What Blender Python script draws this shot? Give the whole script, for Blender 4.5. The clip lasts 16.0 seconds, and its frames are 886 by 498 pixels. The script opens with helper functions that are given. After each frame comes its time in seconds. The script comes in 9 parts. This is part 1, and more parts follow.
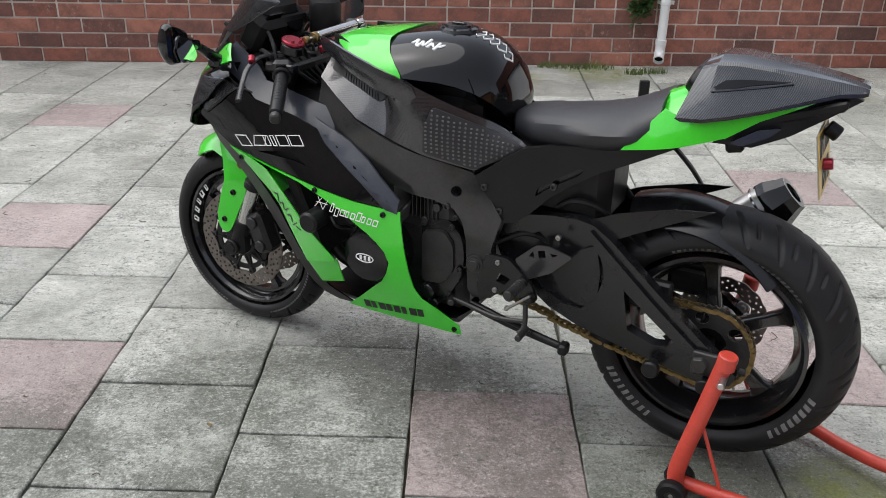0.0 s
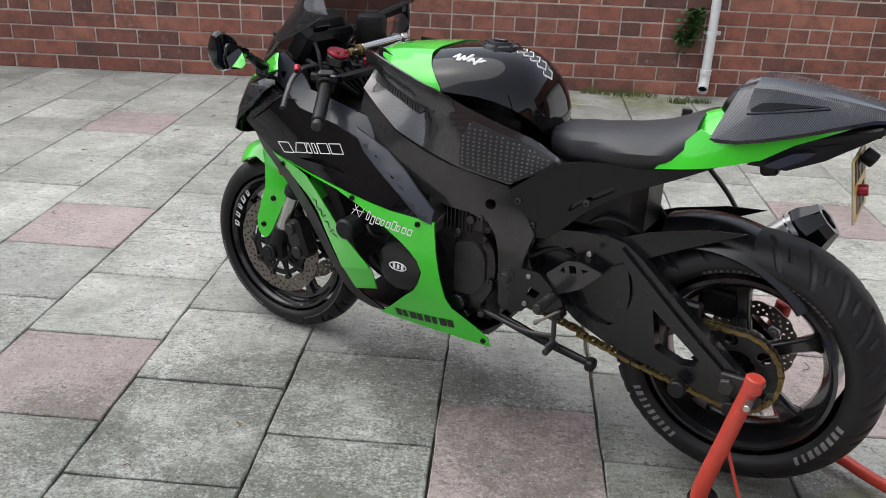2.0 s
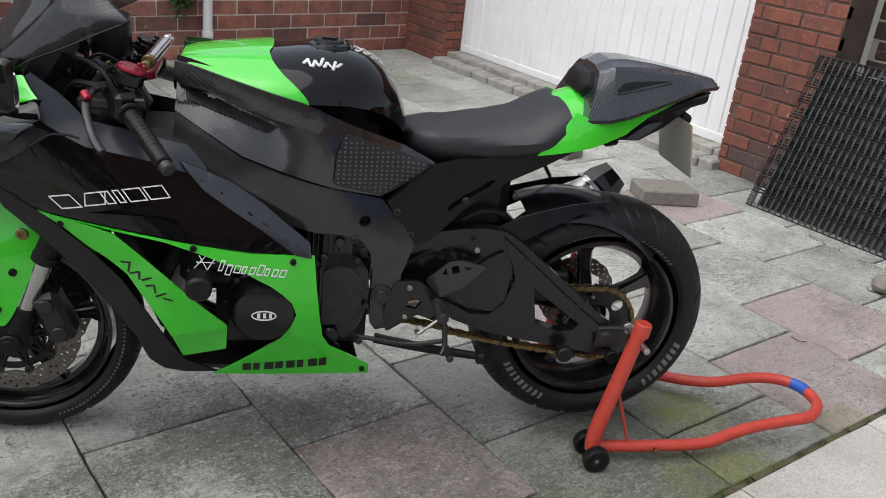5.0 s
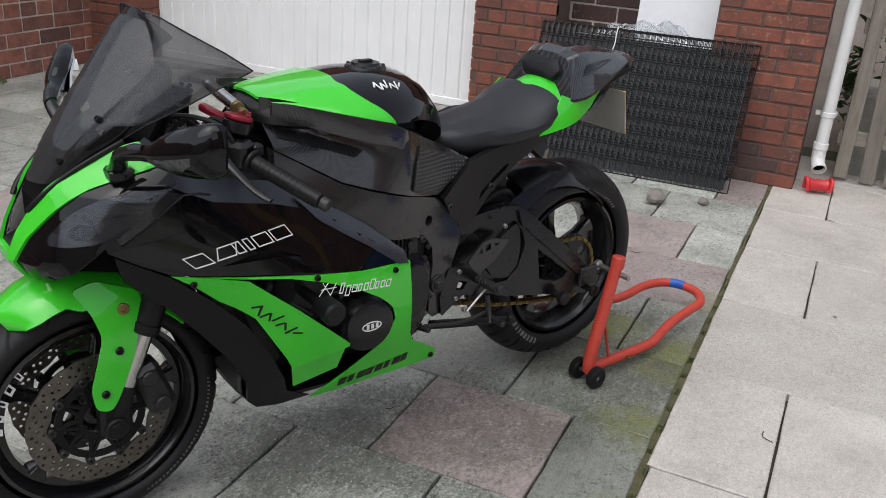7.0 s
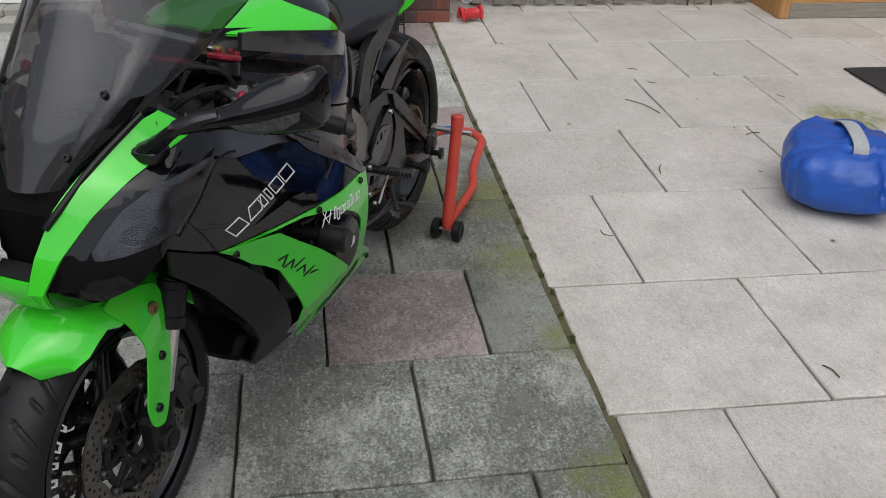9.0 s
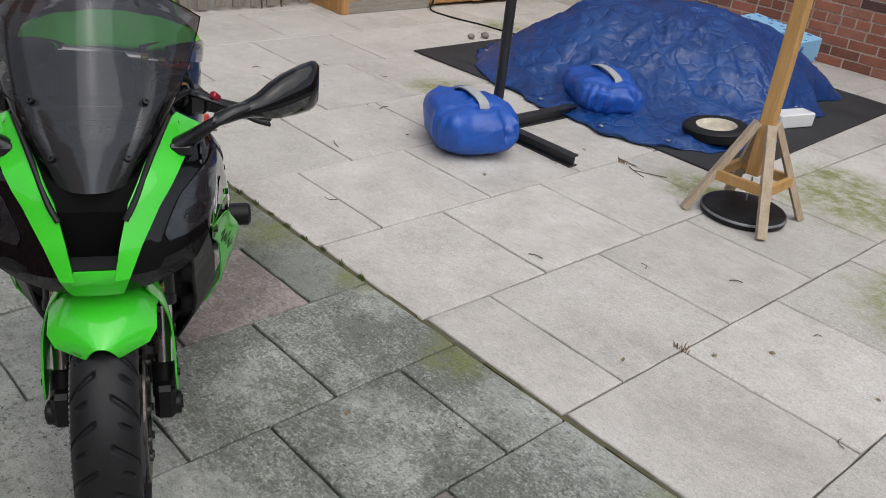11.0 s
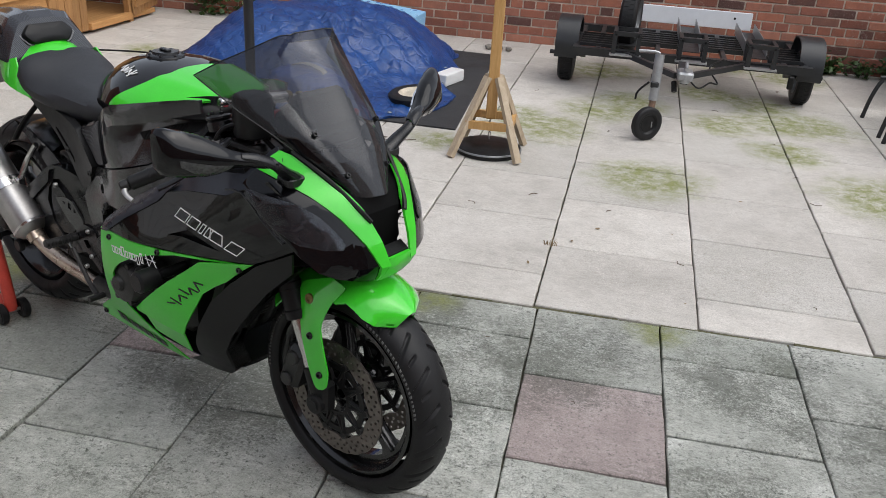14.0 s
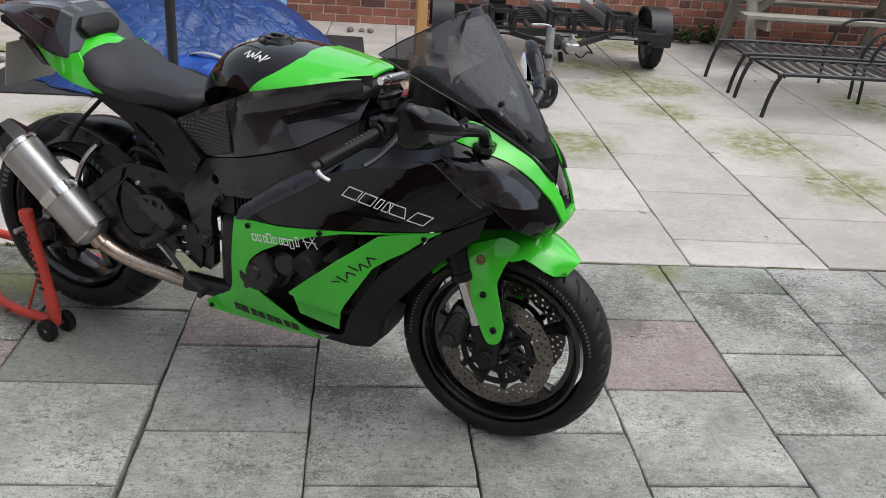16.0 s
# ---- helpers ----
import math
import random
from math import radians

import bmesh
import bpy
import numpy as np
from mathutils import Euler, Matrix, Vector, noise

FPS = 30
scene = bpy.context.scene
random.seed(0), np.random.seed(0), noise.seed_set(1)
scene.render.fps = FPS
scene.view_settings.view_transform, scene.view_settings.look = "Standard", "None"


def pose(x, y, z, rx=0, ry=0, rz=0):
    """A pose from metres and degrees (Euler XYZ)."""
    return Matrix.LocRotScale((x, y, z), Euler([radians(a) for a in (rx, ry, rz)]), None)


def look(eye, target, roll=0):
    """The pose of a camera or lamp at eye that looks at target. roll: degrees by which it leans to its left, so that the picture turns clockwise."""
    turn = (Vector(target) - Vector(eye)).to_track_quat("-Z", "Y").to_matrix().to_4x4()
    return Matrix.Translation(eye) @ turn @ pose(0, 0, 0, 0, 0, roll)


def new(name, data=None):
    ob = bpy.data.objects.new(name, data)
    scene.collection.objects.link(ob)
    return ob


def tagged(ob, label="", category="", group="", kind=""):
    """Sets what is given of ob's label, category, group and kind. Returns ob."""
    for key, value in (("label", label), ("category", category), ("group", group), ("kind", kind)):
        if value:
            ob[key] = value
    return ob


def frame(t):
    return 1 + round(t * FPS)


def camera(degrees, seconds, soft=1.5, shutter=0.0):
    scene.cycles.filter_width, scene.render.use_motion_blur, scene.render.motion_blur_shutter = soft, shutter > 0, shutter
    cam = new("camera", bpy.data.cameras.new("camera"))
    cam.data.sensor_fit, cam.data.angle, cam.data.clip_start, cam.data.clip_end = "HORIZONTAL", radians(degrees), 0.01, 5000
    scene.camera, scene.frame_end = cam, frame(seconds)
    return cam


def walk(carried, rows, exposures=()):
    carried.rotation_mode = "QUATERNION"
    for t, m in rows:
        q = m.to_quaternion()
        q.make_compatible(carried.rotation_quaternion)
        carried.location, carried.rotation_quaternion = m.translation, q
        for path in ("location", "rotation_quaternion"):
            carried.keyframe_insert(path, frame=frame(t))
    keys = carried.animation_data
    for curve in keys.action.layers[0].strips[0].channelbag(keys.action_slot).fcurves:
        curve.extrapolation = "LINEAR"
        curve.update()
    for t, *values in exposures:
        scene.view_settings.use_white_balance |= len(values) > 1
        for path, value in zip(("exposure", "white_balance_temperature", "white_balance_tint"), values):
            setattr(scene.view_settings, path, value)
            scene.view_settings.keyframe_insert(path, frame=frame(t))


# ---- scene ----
cam = camera(54.6, 16.0, soft=0.8)
PATH = [
    (0, (-0.005, 0.033, 1.421), (-0.065, 1.849, 0.585), 1.2),
    (0.5, (0.073, 0.007, 1.431), (-0.052, 1.826, 0.61), 1.9),
    (1, (0.077, -0.045, 1.404), (-0.069, 1.797, 0.638), 4.6),
    (1.5, (0.092, -0.038, 1.387), (-0.082, 1.806, 0.632), 3.1),
    (2, (0.012, -0.009, 1.403), (-0.139, 1.824, 0.616), 2.6),
    (2.5, (-0.076, 0.066, 1.414), (-0.122, 1.884, 0.582), 1.8),
    (3, (-0.16, 0.219, 1.394), (-0.078, 2.016, 0.52), 3.4),
    (3.5, (-0.422, 0.291, 1.386), (-0.114, 2.061, 0.509), 6.4),
    (4, (-0.658, 0.35, 1.355), (-0.118, 2.096, 0.542), 6.9),
    (4.5, (-0.869, 0.455, 1.38), (-0.015, 2.052, 0.53), 5.3),
    (4.7, (-0.93, 0.473, 1.388), (0.057, 2.004, 0.563), 5.8),
    (6.8, (-1.828, 1.033, 1.416), (-0.202, 1.909, 0.649), 5.4),
    (7, (-1.885, 1.158, 1.417), (-0.201, 1.926, 0.66), 4.0),
    (7.5, (-1.949, 1.428, 1.422), (-0.193, 1.974, 0.636), 5.0),
    (8, (-2.025, 1.624, 1.44), (-0.224, 1.919, 0.622), 7.5),
    (8.5, (-2.075, 1.881, 1.449), (-0.322, 1.887, 0.486), 4.9),
    (9, (-2.041, 2.101, 1.455), (-0.328, 1.851, 0.453), 1.6),
    (9.5, (-2.115, 2.349, 1.481), (-0.519, 1.733, 0.445), -0.6),
    (9.7, (-2.154, 2.444, 1.47), (-0.595, 1.744, 0.431), -1.1),
    (11.8, (-2.194, 3.576, 1.563), (-1.143, 2.098, 0.72), 6.8),
    (12, (-2.193, 3.707, 1.564), (-1.201, 2.19, 0.718), 5.4),
    (12.5, (-2.033, 3.909, 1.561), (-1.266, 2.26, 0.729), 6.3),
    (13, (-1.751, 4.007, 1.56), (-1.173, 2.277, 0.74), 5.6),
    (13.5, (-1.526, 4.204, 1.561), (-1.109, 2.432, 0.733), 4.2),
    (14, (-1.267, 4.335, 1.552), (-0.905, 2.554, 0.718), 3.6),
    (14.5, (-1.061, 4.406, 1.549), (-0.692, 2.627, 0.713), 1.6),
    (15, (-0.821, 4.553, 1.545), (-0.594, 2.76, 0.69), 1.2),
    (15.5, (-0.578, 4.621, 1.536), (-0.598, 2.807, 0.692), 3.7),
    (16, (-0.338, 4.592, 1.501), (-0.49, 2.78, 0.668), 4.2),
]
walk(cam, [(t, look(eye, target, roll)) for t, eye, target, roll in PATH],
     exposures=[(0, .93), (3.0, .84), (4.6, .68), (7.0, .48), (8.5, .32), (9.6, .26), (12.0, .48), (13.5, .55), (16.0, .62)])

# ---- light: an overcast sky with a broad, weak sun ----
world = bpy.data.worlds.new("overcast_sky")
scene.world = world
world.use_nodes = True
wn = world.node_tree.nodes
sky = wn.new("ShaderNodeTexSky")
sky.sky_type = "NISHITA"
sky.sun_disc = False
sky.sun_elevation, sky.sun_rotation = radians(62), radians(281)
sky.air_density, sky.dust_density, sky.ozone_density = 1.0, 2.0, 1.5
soft = wn.new("ShaderNodeHueSaturation")
soft.inputs["Saturation"].default_value = 0.36
world.node_tree.links.new(sky.outputs[0], soft.inputs["Color"])
world.node_tree.links.new(soft.outputs[0], wn["Background"].inputs[0])
wn["Background"].inputs[1].default_value = 0.15
sun = new("sun", bpy.data.lights.new("sun", "SUN"))
sun.data.energy, sun.data.angle, sun.data.color = 1.1, radians(75), (1.0, 0.985, 0.96)
sun.matrix_world = look((0, 0, 10), (3.4, -0.65, 3.4))
scene.view_settings.exposure = 0.0

# ---- materials ----


class Nodes:
    """A node material with shorthand for wiring."""

    def __init__(self, name):
        self.m = bpy.data.materials.new(name)
        self.m.use_nodes = True
        self.t = self.m.node_tree
        self.b = self.t.nodes["Principled BSDF"]
        self.out = self.t.nodes["Material Output"]

    def n(self, kind, **kw):
        node = self.t.nodes.new("ShaderNode" + kind)
        for k, v in kw.items():
            node.inputs[k].default_value = v
        return node

    def l(self, a, b):
        self.t.links.new(a, b)
        return b

    def coords(self, spread=False, world_space=False):
        if world_space:
            return self.n("NewGeometry").outputs["Position"]
        c = self.n("TexCoord").outputs["Object"]
        if not spread:
            return c
        r = self.n("ObjectInfo").outputs["Random"]
        mul = self.t.nodes.new("ShaderNodeVectorMath")
        mul.operation = "SCALE"
        mul.inputs[0].default_value = (37.0, 71.0, 13.0)
        self.l(r, mul.inputs["Scale"])
        add = self.t.nodes.new("ShaderNodeVectorMath")
        self.l(c, add.inputs[0])
        self.l(mul.outputs[0], add.inputs[1])
        return add.outputs[0]

    def noise(self, co, scale, detail=4.0, rough=0.6, lac=2.0):
        node = self.n("TexNoise", Scale=scale, Detail=detail, Roughness=rough)
        self.l(co, node.inputs["Vector"])
        return node.outputs["Fac"]

    def ramp(self, fac, *stops):
        node = self.n("ValToRGB")
        e = node.color_ramp.elements
        while len(e) < len(stops):
            e.new(0.5)
        for k, (p, c) in zip(e, stops):
            k.position = p
            k.color = (*c, 1) if not isinstance(c, (int, float)) else (c, c, c, 1)
        self.l(fac, node.inputs[0])
        return node.outputs[0]

    def mix(self, fac, a, b, kind="MIX"):
        node = self.t.nodes.new("ShaderNodeMixRGB")
        node.blend_type = kind
        for sock, v in zip(node.inputs, (fac, a, b)):
            if isinstance(v, (int, float)):
                sock.default_value = v if sock.type == "VALUE" else (v, v, v, 1)
            elif isinstance(v, tuple):
                sock.default_value = (*v, 1)
            else:
                self.l(v, sock)
        return node.outputs[0]

    def math(self, op, a, b=0.0):
        node = self.t.nodes.new("ShaderNodeMath")
        node.operation = op
        for sock, v in zip(node.inputs, (a, b)):
            if isinstance(v, (int, float)):
                sock.default_value = v
            else:
                self.l(v, sock)
        return node.outputs[0]

    def base(self, v):
        if isinstance(v, tuple):
            self.b.inputs["Base Color"].default_value = (*v, 1)
        else:
            self.l(v, self.b.inputs["Base Color"])

    def set(self, **kw):
        for k, v in kw.items():
            k = k.replace("_", " ")
            if isinstance(v, (int, float)):
                self.b.inputs[k].default_value = v
            else:
                self.l(v, self.b.inputs[k])
        return self

    def bump(self, h, strength, dist=0.01):
        node = self.n("Bump", Strength=strength, Distance=dist)
        self.l(h, node.inputs["Height"])
        self.l(node.outputs[0], self.b.inputs["Normal"])


def plain(name, col, rough=0.5, metal=0.0, vary=0.25, scale=14.0, bump=0.05, coat=0.0, fine=160.0, spec=0.5):
    """Paint, plastic, rubber or metal with grime at two scales."""
    m = Nodes(name)
    co = m.coords()
    a, b = m.noise(co, scale, 5), m.noise(co, fine, 3)
    dark = tuple(c * (1 - vary) for c in col)
    light = tuple(min(1, c * (1 + vary * 0.6) + 0.004 * vary) for c in col)
    m.base(m.ramp(m.mix(0.35, a, b), (0.3, dark), (0.7, light)))
    m.set(Metallic=metal, Roughness=m.ramp(a, (0.3, max(0.02, rough * 0.82)), (0.75, min(1, rough * 1.18))))
    m.b.inputs["Coat Weight"].default_value = coat
    m.b.inputs["Coat Roughness"].default_value = 0.04
    m.b.inputs["Specular IOR Level"].default_value = spec
    if bump:
        m.bump(b, bump, 0.004)
    return m.m


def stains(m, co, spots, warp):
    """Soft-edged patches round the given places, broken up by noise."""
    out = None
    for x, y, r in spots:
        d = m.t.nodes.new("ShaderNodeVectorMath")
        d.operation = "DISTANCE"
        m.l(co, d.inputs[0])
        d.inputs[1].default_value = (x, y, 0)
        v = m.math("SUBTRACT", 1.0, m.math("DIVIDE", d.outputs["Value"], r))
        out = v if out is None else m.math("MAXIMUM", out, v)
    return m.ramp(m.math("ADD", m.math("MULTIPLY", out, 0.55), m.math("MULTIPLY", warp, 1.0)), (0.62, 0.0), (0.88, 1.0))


def slab_mat(name, c_lo, c_mid, c_hi, moss=0.0, speck=0.8, green=(), wet=0.0, relief=0.85, speck_col=(0.033, 0.040, 0.024), dark_spots=(), spread=(0.84, 1.14), tint=0.72, grit=0.22):
    """Riven concrete slab: mottled, dark-speckled and more so round the given spots, green in places."""
    m = Nodes(name)
    co = m.coords(spread=True)
    w = m.coords(world_space=True)
    mp = m.n("Mapping")
    mp.inputs["Scale"].default_value = (1.0, 3.2, 1.0)
    mp.inputs["Rotation"].default_value = (0.0, 0.0, 0.7)
    m.l(co, mp.inputs["Vector"])
    big, mid, fine = m.noise(co, 3.4, 4, 0.65), m.noise(co, 19.0, 6, 0.75), m.noise(co, 105.0, 6, 0.85)
    streak = m.noise(mp.outputs[0], 24.0, 5, 0.75)
    col = m.ramp(m.mix(0.5, big, m.mix(0.5, mid, streak)), (0.36, c_lo), (0.5, c_mid), (0.62, c_hi))
    rnd = m.n("ObjectInfo").outputs["Random"]
    col = m.mix(1.0, col, m.ramp(rnd, (0.0, spread[0]), (1.0, spread[1])), "MULTIPLY")
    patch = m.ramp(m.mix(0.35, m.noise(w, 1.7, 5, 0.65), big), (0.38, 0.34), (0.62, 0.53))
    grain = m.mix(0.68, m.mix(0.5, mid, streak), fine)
    if dark_spots:
        patch = m.math("ADD", patch, m.math("MULTIPLY", stains(m, w, dark_spots, m.mix(0.5, m.noise(w, 3.0, 5, 0.7), grain)), 0.11))
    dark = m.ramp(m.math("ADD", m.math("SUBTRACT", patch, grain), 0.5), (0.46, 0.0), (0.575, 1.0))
    col = m.mix(m.math("MULTIPLY", dark, speck * 0.84), col, speck_col)
    cluster = m.ramp(m.mix(0.5, m.noise(w, 7.0, 5, 0.7), big), (0.40, 0.30), (0.58, 1.0))
    pits = m.math("MULTIPLY", m.ramp(m.noise(co, 62.0, 6, 0.78), (0.55, 0.0), (0.61, 1.0)), cluster)
    col = m.mix(m.math("MULTIPLY", pits, speck), col, tuple(c * 0.9 for c in speck_col))
    pale = m.ramp(fine, (0.60, 0.0), (0.65, 0.6))
    col = m.mix(pale, col, tuple(min(0.8, c * 1.35) for c in c_hi))
    if moss:
        col = m.mix(m.math("MULTIPLY", m.ramp(m.mix(0.5, big, grain), (0.40, 0.0), (0.62, 1.0)), moss), col, (0.105, 0.125, 0.035))
    if green:
        gm = stains(m, w, green, m.mix(0.35, m.noise(w, 2.6, 5, 0.7), grain))
        gm = m.math("MULTIPLY", gm, m.ramp(m.noise(w, 11.0, 6, 0.78), (0.40, 0.18), (0.58, 1.0)))
        col = m.mix(m.math("MULTIPLY", gm, tint), col, m.ramp(fine, (0.3, (0.115, 0.135, 0.028)), (0.7, (0.25, 0.27, 0.085))))
    col = m.mix(1.0, col, m.ramp(m.noise(co, 170.0, 4, 0.75), (0.36, 1.0 - grit), (0.64, 1.0 + grit)), "MULTIPLY")
    m.base(col)
    m.set(Roughness=m.ramp(mid, (0.3, 0.55 - wet), (0.7, 0.8 - wet)))
    riven = m.noise(mp.outputs[0], 7.0, 4, 0.6)
    m.bump(m.mix(0.42, m.mix(0.5, riven, m.mix(0.5, streak, mid)), fine), relief, 0.015)
    return m.m


def brick_mat(name, cols, dirt=0.45):
    """Brick faces, each of its own shade, sooty and weathered."""
    m = Nodes(name)
    co = m.coords(world_space=True)
    rnd = m.math("FRACT", m.math("ADD", m.n("ObjectInfo").outputs["Random"], m.n("NewGeometry").outputs["Random Per Island"]))
    col = m.ramp(rnd, *[(i / (len(cols) - 1), c) for i, c in enumerate(cols)])
    a, b = m.noise(co, 9.0, 6, 0.7), m.noise(co, 90.0, 4, 0.7)
    col = m.mix(m.ramp(a, (0.42, 0.0), (0.62, dirt)), col, (0.055, 0.04, 0.036))
    col = m.mix(m.ramp(b, (0.55, 0.0), (0.75, 0.35)), col, (0.32, 0.25, 0.2))
    spall = m.math("MULTIPLY", m.ramp(m.noise(co, 34.0, 6, 0.75), (0.56, 0.0), (0.66, 1.0)), m.ramp(m.noise(co, 2.2, 4, 0.6), (0.48, 0.05), (0.66, 0.55)))
    col = m.mix(spall, col, (0.46, 0.38, 0.33))
    m.base(col)
    m.set(Roughness=0.88)
    m.bump(m.mix(0.5, a, b), 0.5, 0.006)
    return m.m


def wood_mat(name, c1, c2, scale=1.0, rough=0.7, along="z"):
    m = Nodes(name)
    co = m.coords(spread=True)
    mp = m.n("Mapping")
    mp.inputs["Scale"].default_value = {"z": (9, 9, 0.7), "y": (9, 0.7, 9), "x": (0.7, 9, 9)}[along]
    m.l(co, mp.inputs["Vector"])
    a, b = m.noise(mp.outputs[0], 4.0 * scale, 6, 0.65), m.noise(mp.outputs[0], 26.0 * scale, 4)
    col = m.ramp(m.mix(0.4, a, b), (0.33, c1), (0.66, c2))
    rnd = m.n("ObjectInfo").outputs["Random"]
    col = m.mix(1.0, col, m.ramp(rnd, (0.0, 0.78), (1.0, 1.1)), "MULTIPLY")
    m.base(col)
    m.set(Roughness=rough)
    m.bump(m.mix(0.5, a, b), 0.35, 0.004)
    return m.m


GREEN_PALE = [(-1.02, -2.9, .55), (-1.14, -1.6, .5), (-2.40, -1.78, .6), (-.72, -1.03, .55), (-2.1, -3.6, .5), (-3.97, -1.5, .6), (-1.45, -.25, .5), (-2.72, -.4, .6), (-.2, -.5, .3), (2.5, -1.9, .35), (-2.9, .3, .5), (1.5, -.35, .3), (-3.6, .8, .7), (-1.31, -1.9, .45), (-1.9, -1.6, .4), (-2.5, -1.8, .55), (-2.6, -3.3, .5), (-2.25, -2.2, .45), (-1.9, -2.4, .4), (-2.3, -1.1, .4), (-.58, -1.3, .35)]
GREEN_GREY = [(.35, 1.47, .24), (.85, 1.47, .3), (.95, 1.75, .2), (-.1, 1.45, .15), (1.4, 1.47, .18), (-.65, 1.46, .2), (-1.5, 1.47, .18), (-2.6, 1.5, .2), (.3, 6.1, .3), (.9, 6.3, .5), (2.4, 5.9, .4)]
# places where the grey slabs' dark speckle is made denser: x, y, radius
DARK_SPOTS = [(-.27, 2.2, .55), (-.31, 1.81, .6), (.1, 1.9, .55), (-.56, 2.1, .5), (-.54, 1.62, .5), (.5, 1.65, .5), (-1.2, 1.75, .5), (.9, 1.65, .5), (-1.85, 1.75, .5), (-2.35, 2.0, .6), (-1.7, 2.4, .4), (-2.9, 1.8, .5)]
M_SLAB = slab_mat("grey_slab", (0.206, 0.211, 0.183), (0.418, 0.428, 0.386), (0.608, 0.617, 0.572), green=GREEN_GREY, speck=0.84, dark_spots=DARK_SPOTS, wet=0.2, tint=0.9)
M_SLAB_MOSS = slab_mat("mossy_slab", (0.22, 0.228, 0.20), (0.34, 0.352, 0.32), (0.46, 0.472, 0.445), moss=0.16, green=GREEN_GREY, speck=0.84, dark_spots=DARK_SPOTS, wet=0.2, tint=0.9)
M_SLAB_PINK = slab_mat("pink_slab", (0.27, 0.222, 0.21), (0.385, 0.32, 0.305), (0.48, 0.415, 0.40), green=GREEN_GREY, speck=0.72, dark_spots=DARK_SPOTS, wet=0.2, tint=0.5)
M_PALE = slab_mat("pale_slab", (0.364, 0.340, 0.306), (0.490, 0.461, 0.422), (0.572, 0.543, 0.503), green=GREEN_PALE, speck=0.34, relief=0.3, speck_col=(0.24, 0.22, 0.18), spread=(0.93, 1.06), tint=0.95, grit=0.16)
M_PALE_MOSS = slab_mat("pale_slab_stained", (0.385, 0.363, 0.324), (0.466, 0.443, 0.405), (0.53, 0.509, 0.474), green=GREEN_PALE, speck=0.46, relief=0.35, speck_col=(0.22, 0.20, 0.155), spread=(0.91, 1.04), tint=0.95, grit=0.19)
M_SAND = plain("joint_sand", (0.10, 0.097, 0.066), 0.95, vary=0.5, scale=6, bump=0.4, fine=220)
M_SOIL = plain("joint_soil", (0.09, 0.085, 0.04), 0.95, vary=0.5, scale=20, bump=0.6, fine=120)
M_BRICK = brick_mat("red_brick", [(0.13, 0.063, 0.053), (0.28, 0.10, 0.07), (0.36, 0.132, 0.09), (0.18, 0.075, 0.06), (0.40, 0.16, 0.11), (0.24, 0.088, 0.064)], 0.5)
M_BRICK_WARM = brick_mat("warm_red_brick", [(0.238, 0.088, 0.058), (0.343, 0.125, 0.079), (0.396, 0.147, 0.091), (0.290, 0.103, 0.070), (0.422, 0.176, 0.115), (0.095, 0.046, 0.04), (0.24, 0.085, 0.056)], 0.25)
M_MORTAR_PALE = plain("pale_lime_mortar", (0.52, 0.44, 0.37), 0.95, vary=0.5, scale=8, bump=0.3)
M_BRICK_HOUSE = brick_mat("orange_brick", [(0.21, 0.066, 0.042), (0.26, 0.082, 0.050), (0.16, 0.052, 0.036), (0.24, 0.074, 0.045), (0.12, 0.048, 0.038)], 0.5)
M_BRICK_DARK = brick_mat("dark_plinth_brick", [(0.07, 0.04, 0.04), (0.11, 0.055, 0.05), (0.09, 0.06, 0.055)], 0.5)
M_MORTAR_DARK = plain("dark_mortar", (0.12, 0.082, 0.068), 0.95, vary=0.4, scale=5, bump=0.4)
M_MORTAR = plain("mortar", (0.56, 0.49, 0.44), 0.95, vary=0.4, scale=5, bump=0.4)


# ---- mesh tools ----
def link_mesh(name, verts, faces, mat, parent=None, label="", smooth=38.0):
    me = bpy.data.meshes.new(name)
    me.from_pydata([tuple(map(float, v)) for v in verts], [], [tuple(map(int, f)) for f in faces])
    me.materials.append(mat)
    if smooth:
        me.shade_smooth()
        me.set_sharp_from_angle(angle=radians(smooth))
    me.update()
    ob = new(name, me)
    if parent is not None:
        ob.parent = parent
    if label:
        tagged(ob, label)
    return ob


class Geo:
    """Vertices and faces gathered for one mesh."""

    def __init__(self):
        self.v, self.f = [], []

    def add(self, v, f):
        o = len(self.v)
        self.v += [tuple(p) for p in v]
        self.f += [tuple(o + i for i in q) for q in f]
        return self

    def moved(self, m):
        self.v = [tuple(m @ Vector(p)) for p in self.v]
        return self

    def mirrored(self):
        g = Geo()
        g.v = [(x, -y, z) for x, y, z in self.v]
        g.f = [q[::-1] for q in self.f]
        return g

    def part(self, name, mat, parent=None, label="", smooth=38.0):
        return link_mesh(name, self.v, self.f, mat, parent, label, smooth)


def ring_faces(n, rings, closed=True, ends=True, loop=False):
    f = []
    for i in range(rings - (0 if loop else 1)):
        a, b = i * n, ((i + 1) % rings) * n
        for j in range(n if closed else n - 1):
            k = (j + 1) % n
            f.append((a + j, a + k, b + k, b + j))
    if ends and closed and not loop:
        f.append(tuple(range(n))[::-1])
        f.append(tuple((rings - 1) * n + j for j in range(n)))
    return f


def loft(g, rings, closed=True, ends=True):
    g.add([p for r in rings for p in r], ring_faces(len(rings[0]), len(rings), closed, ends))
    return g


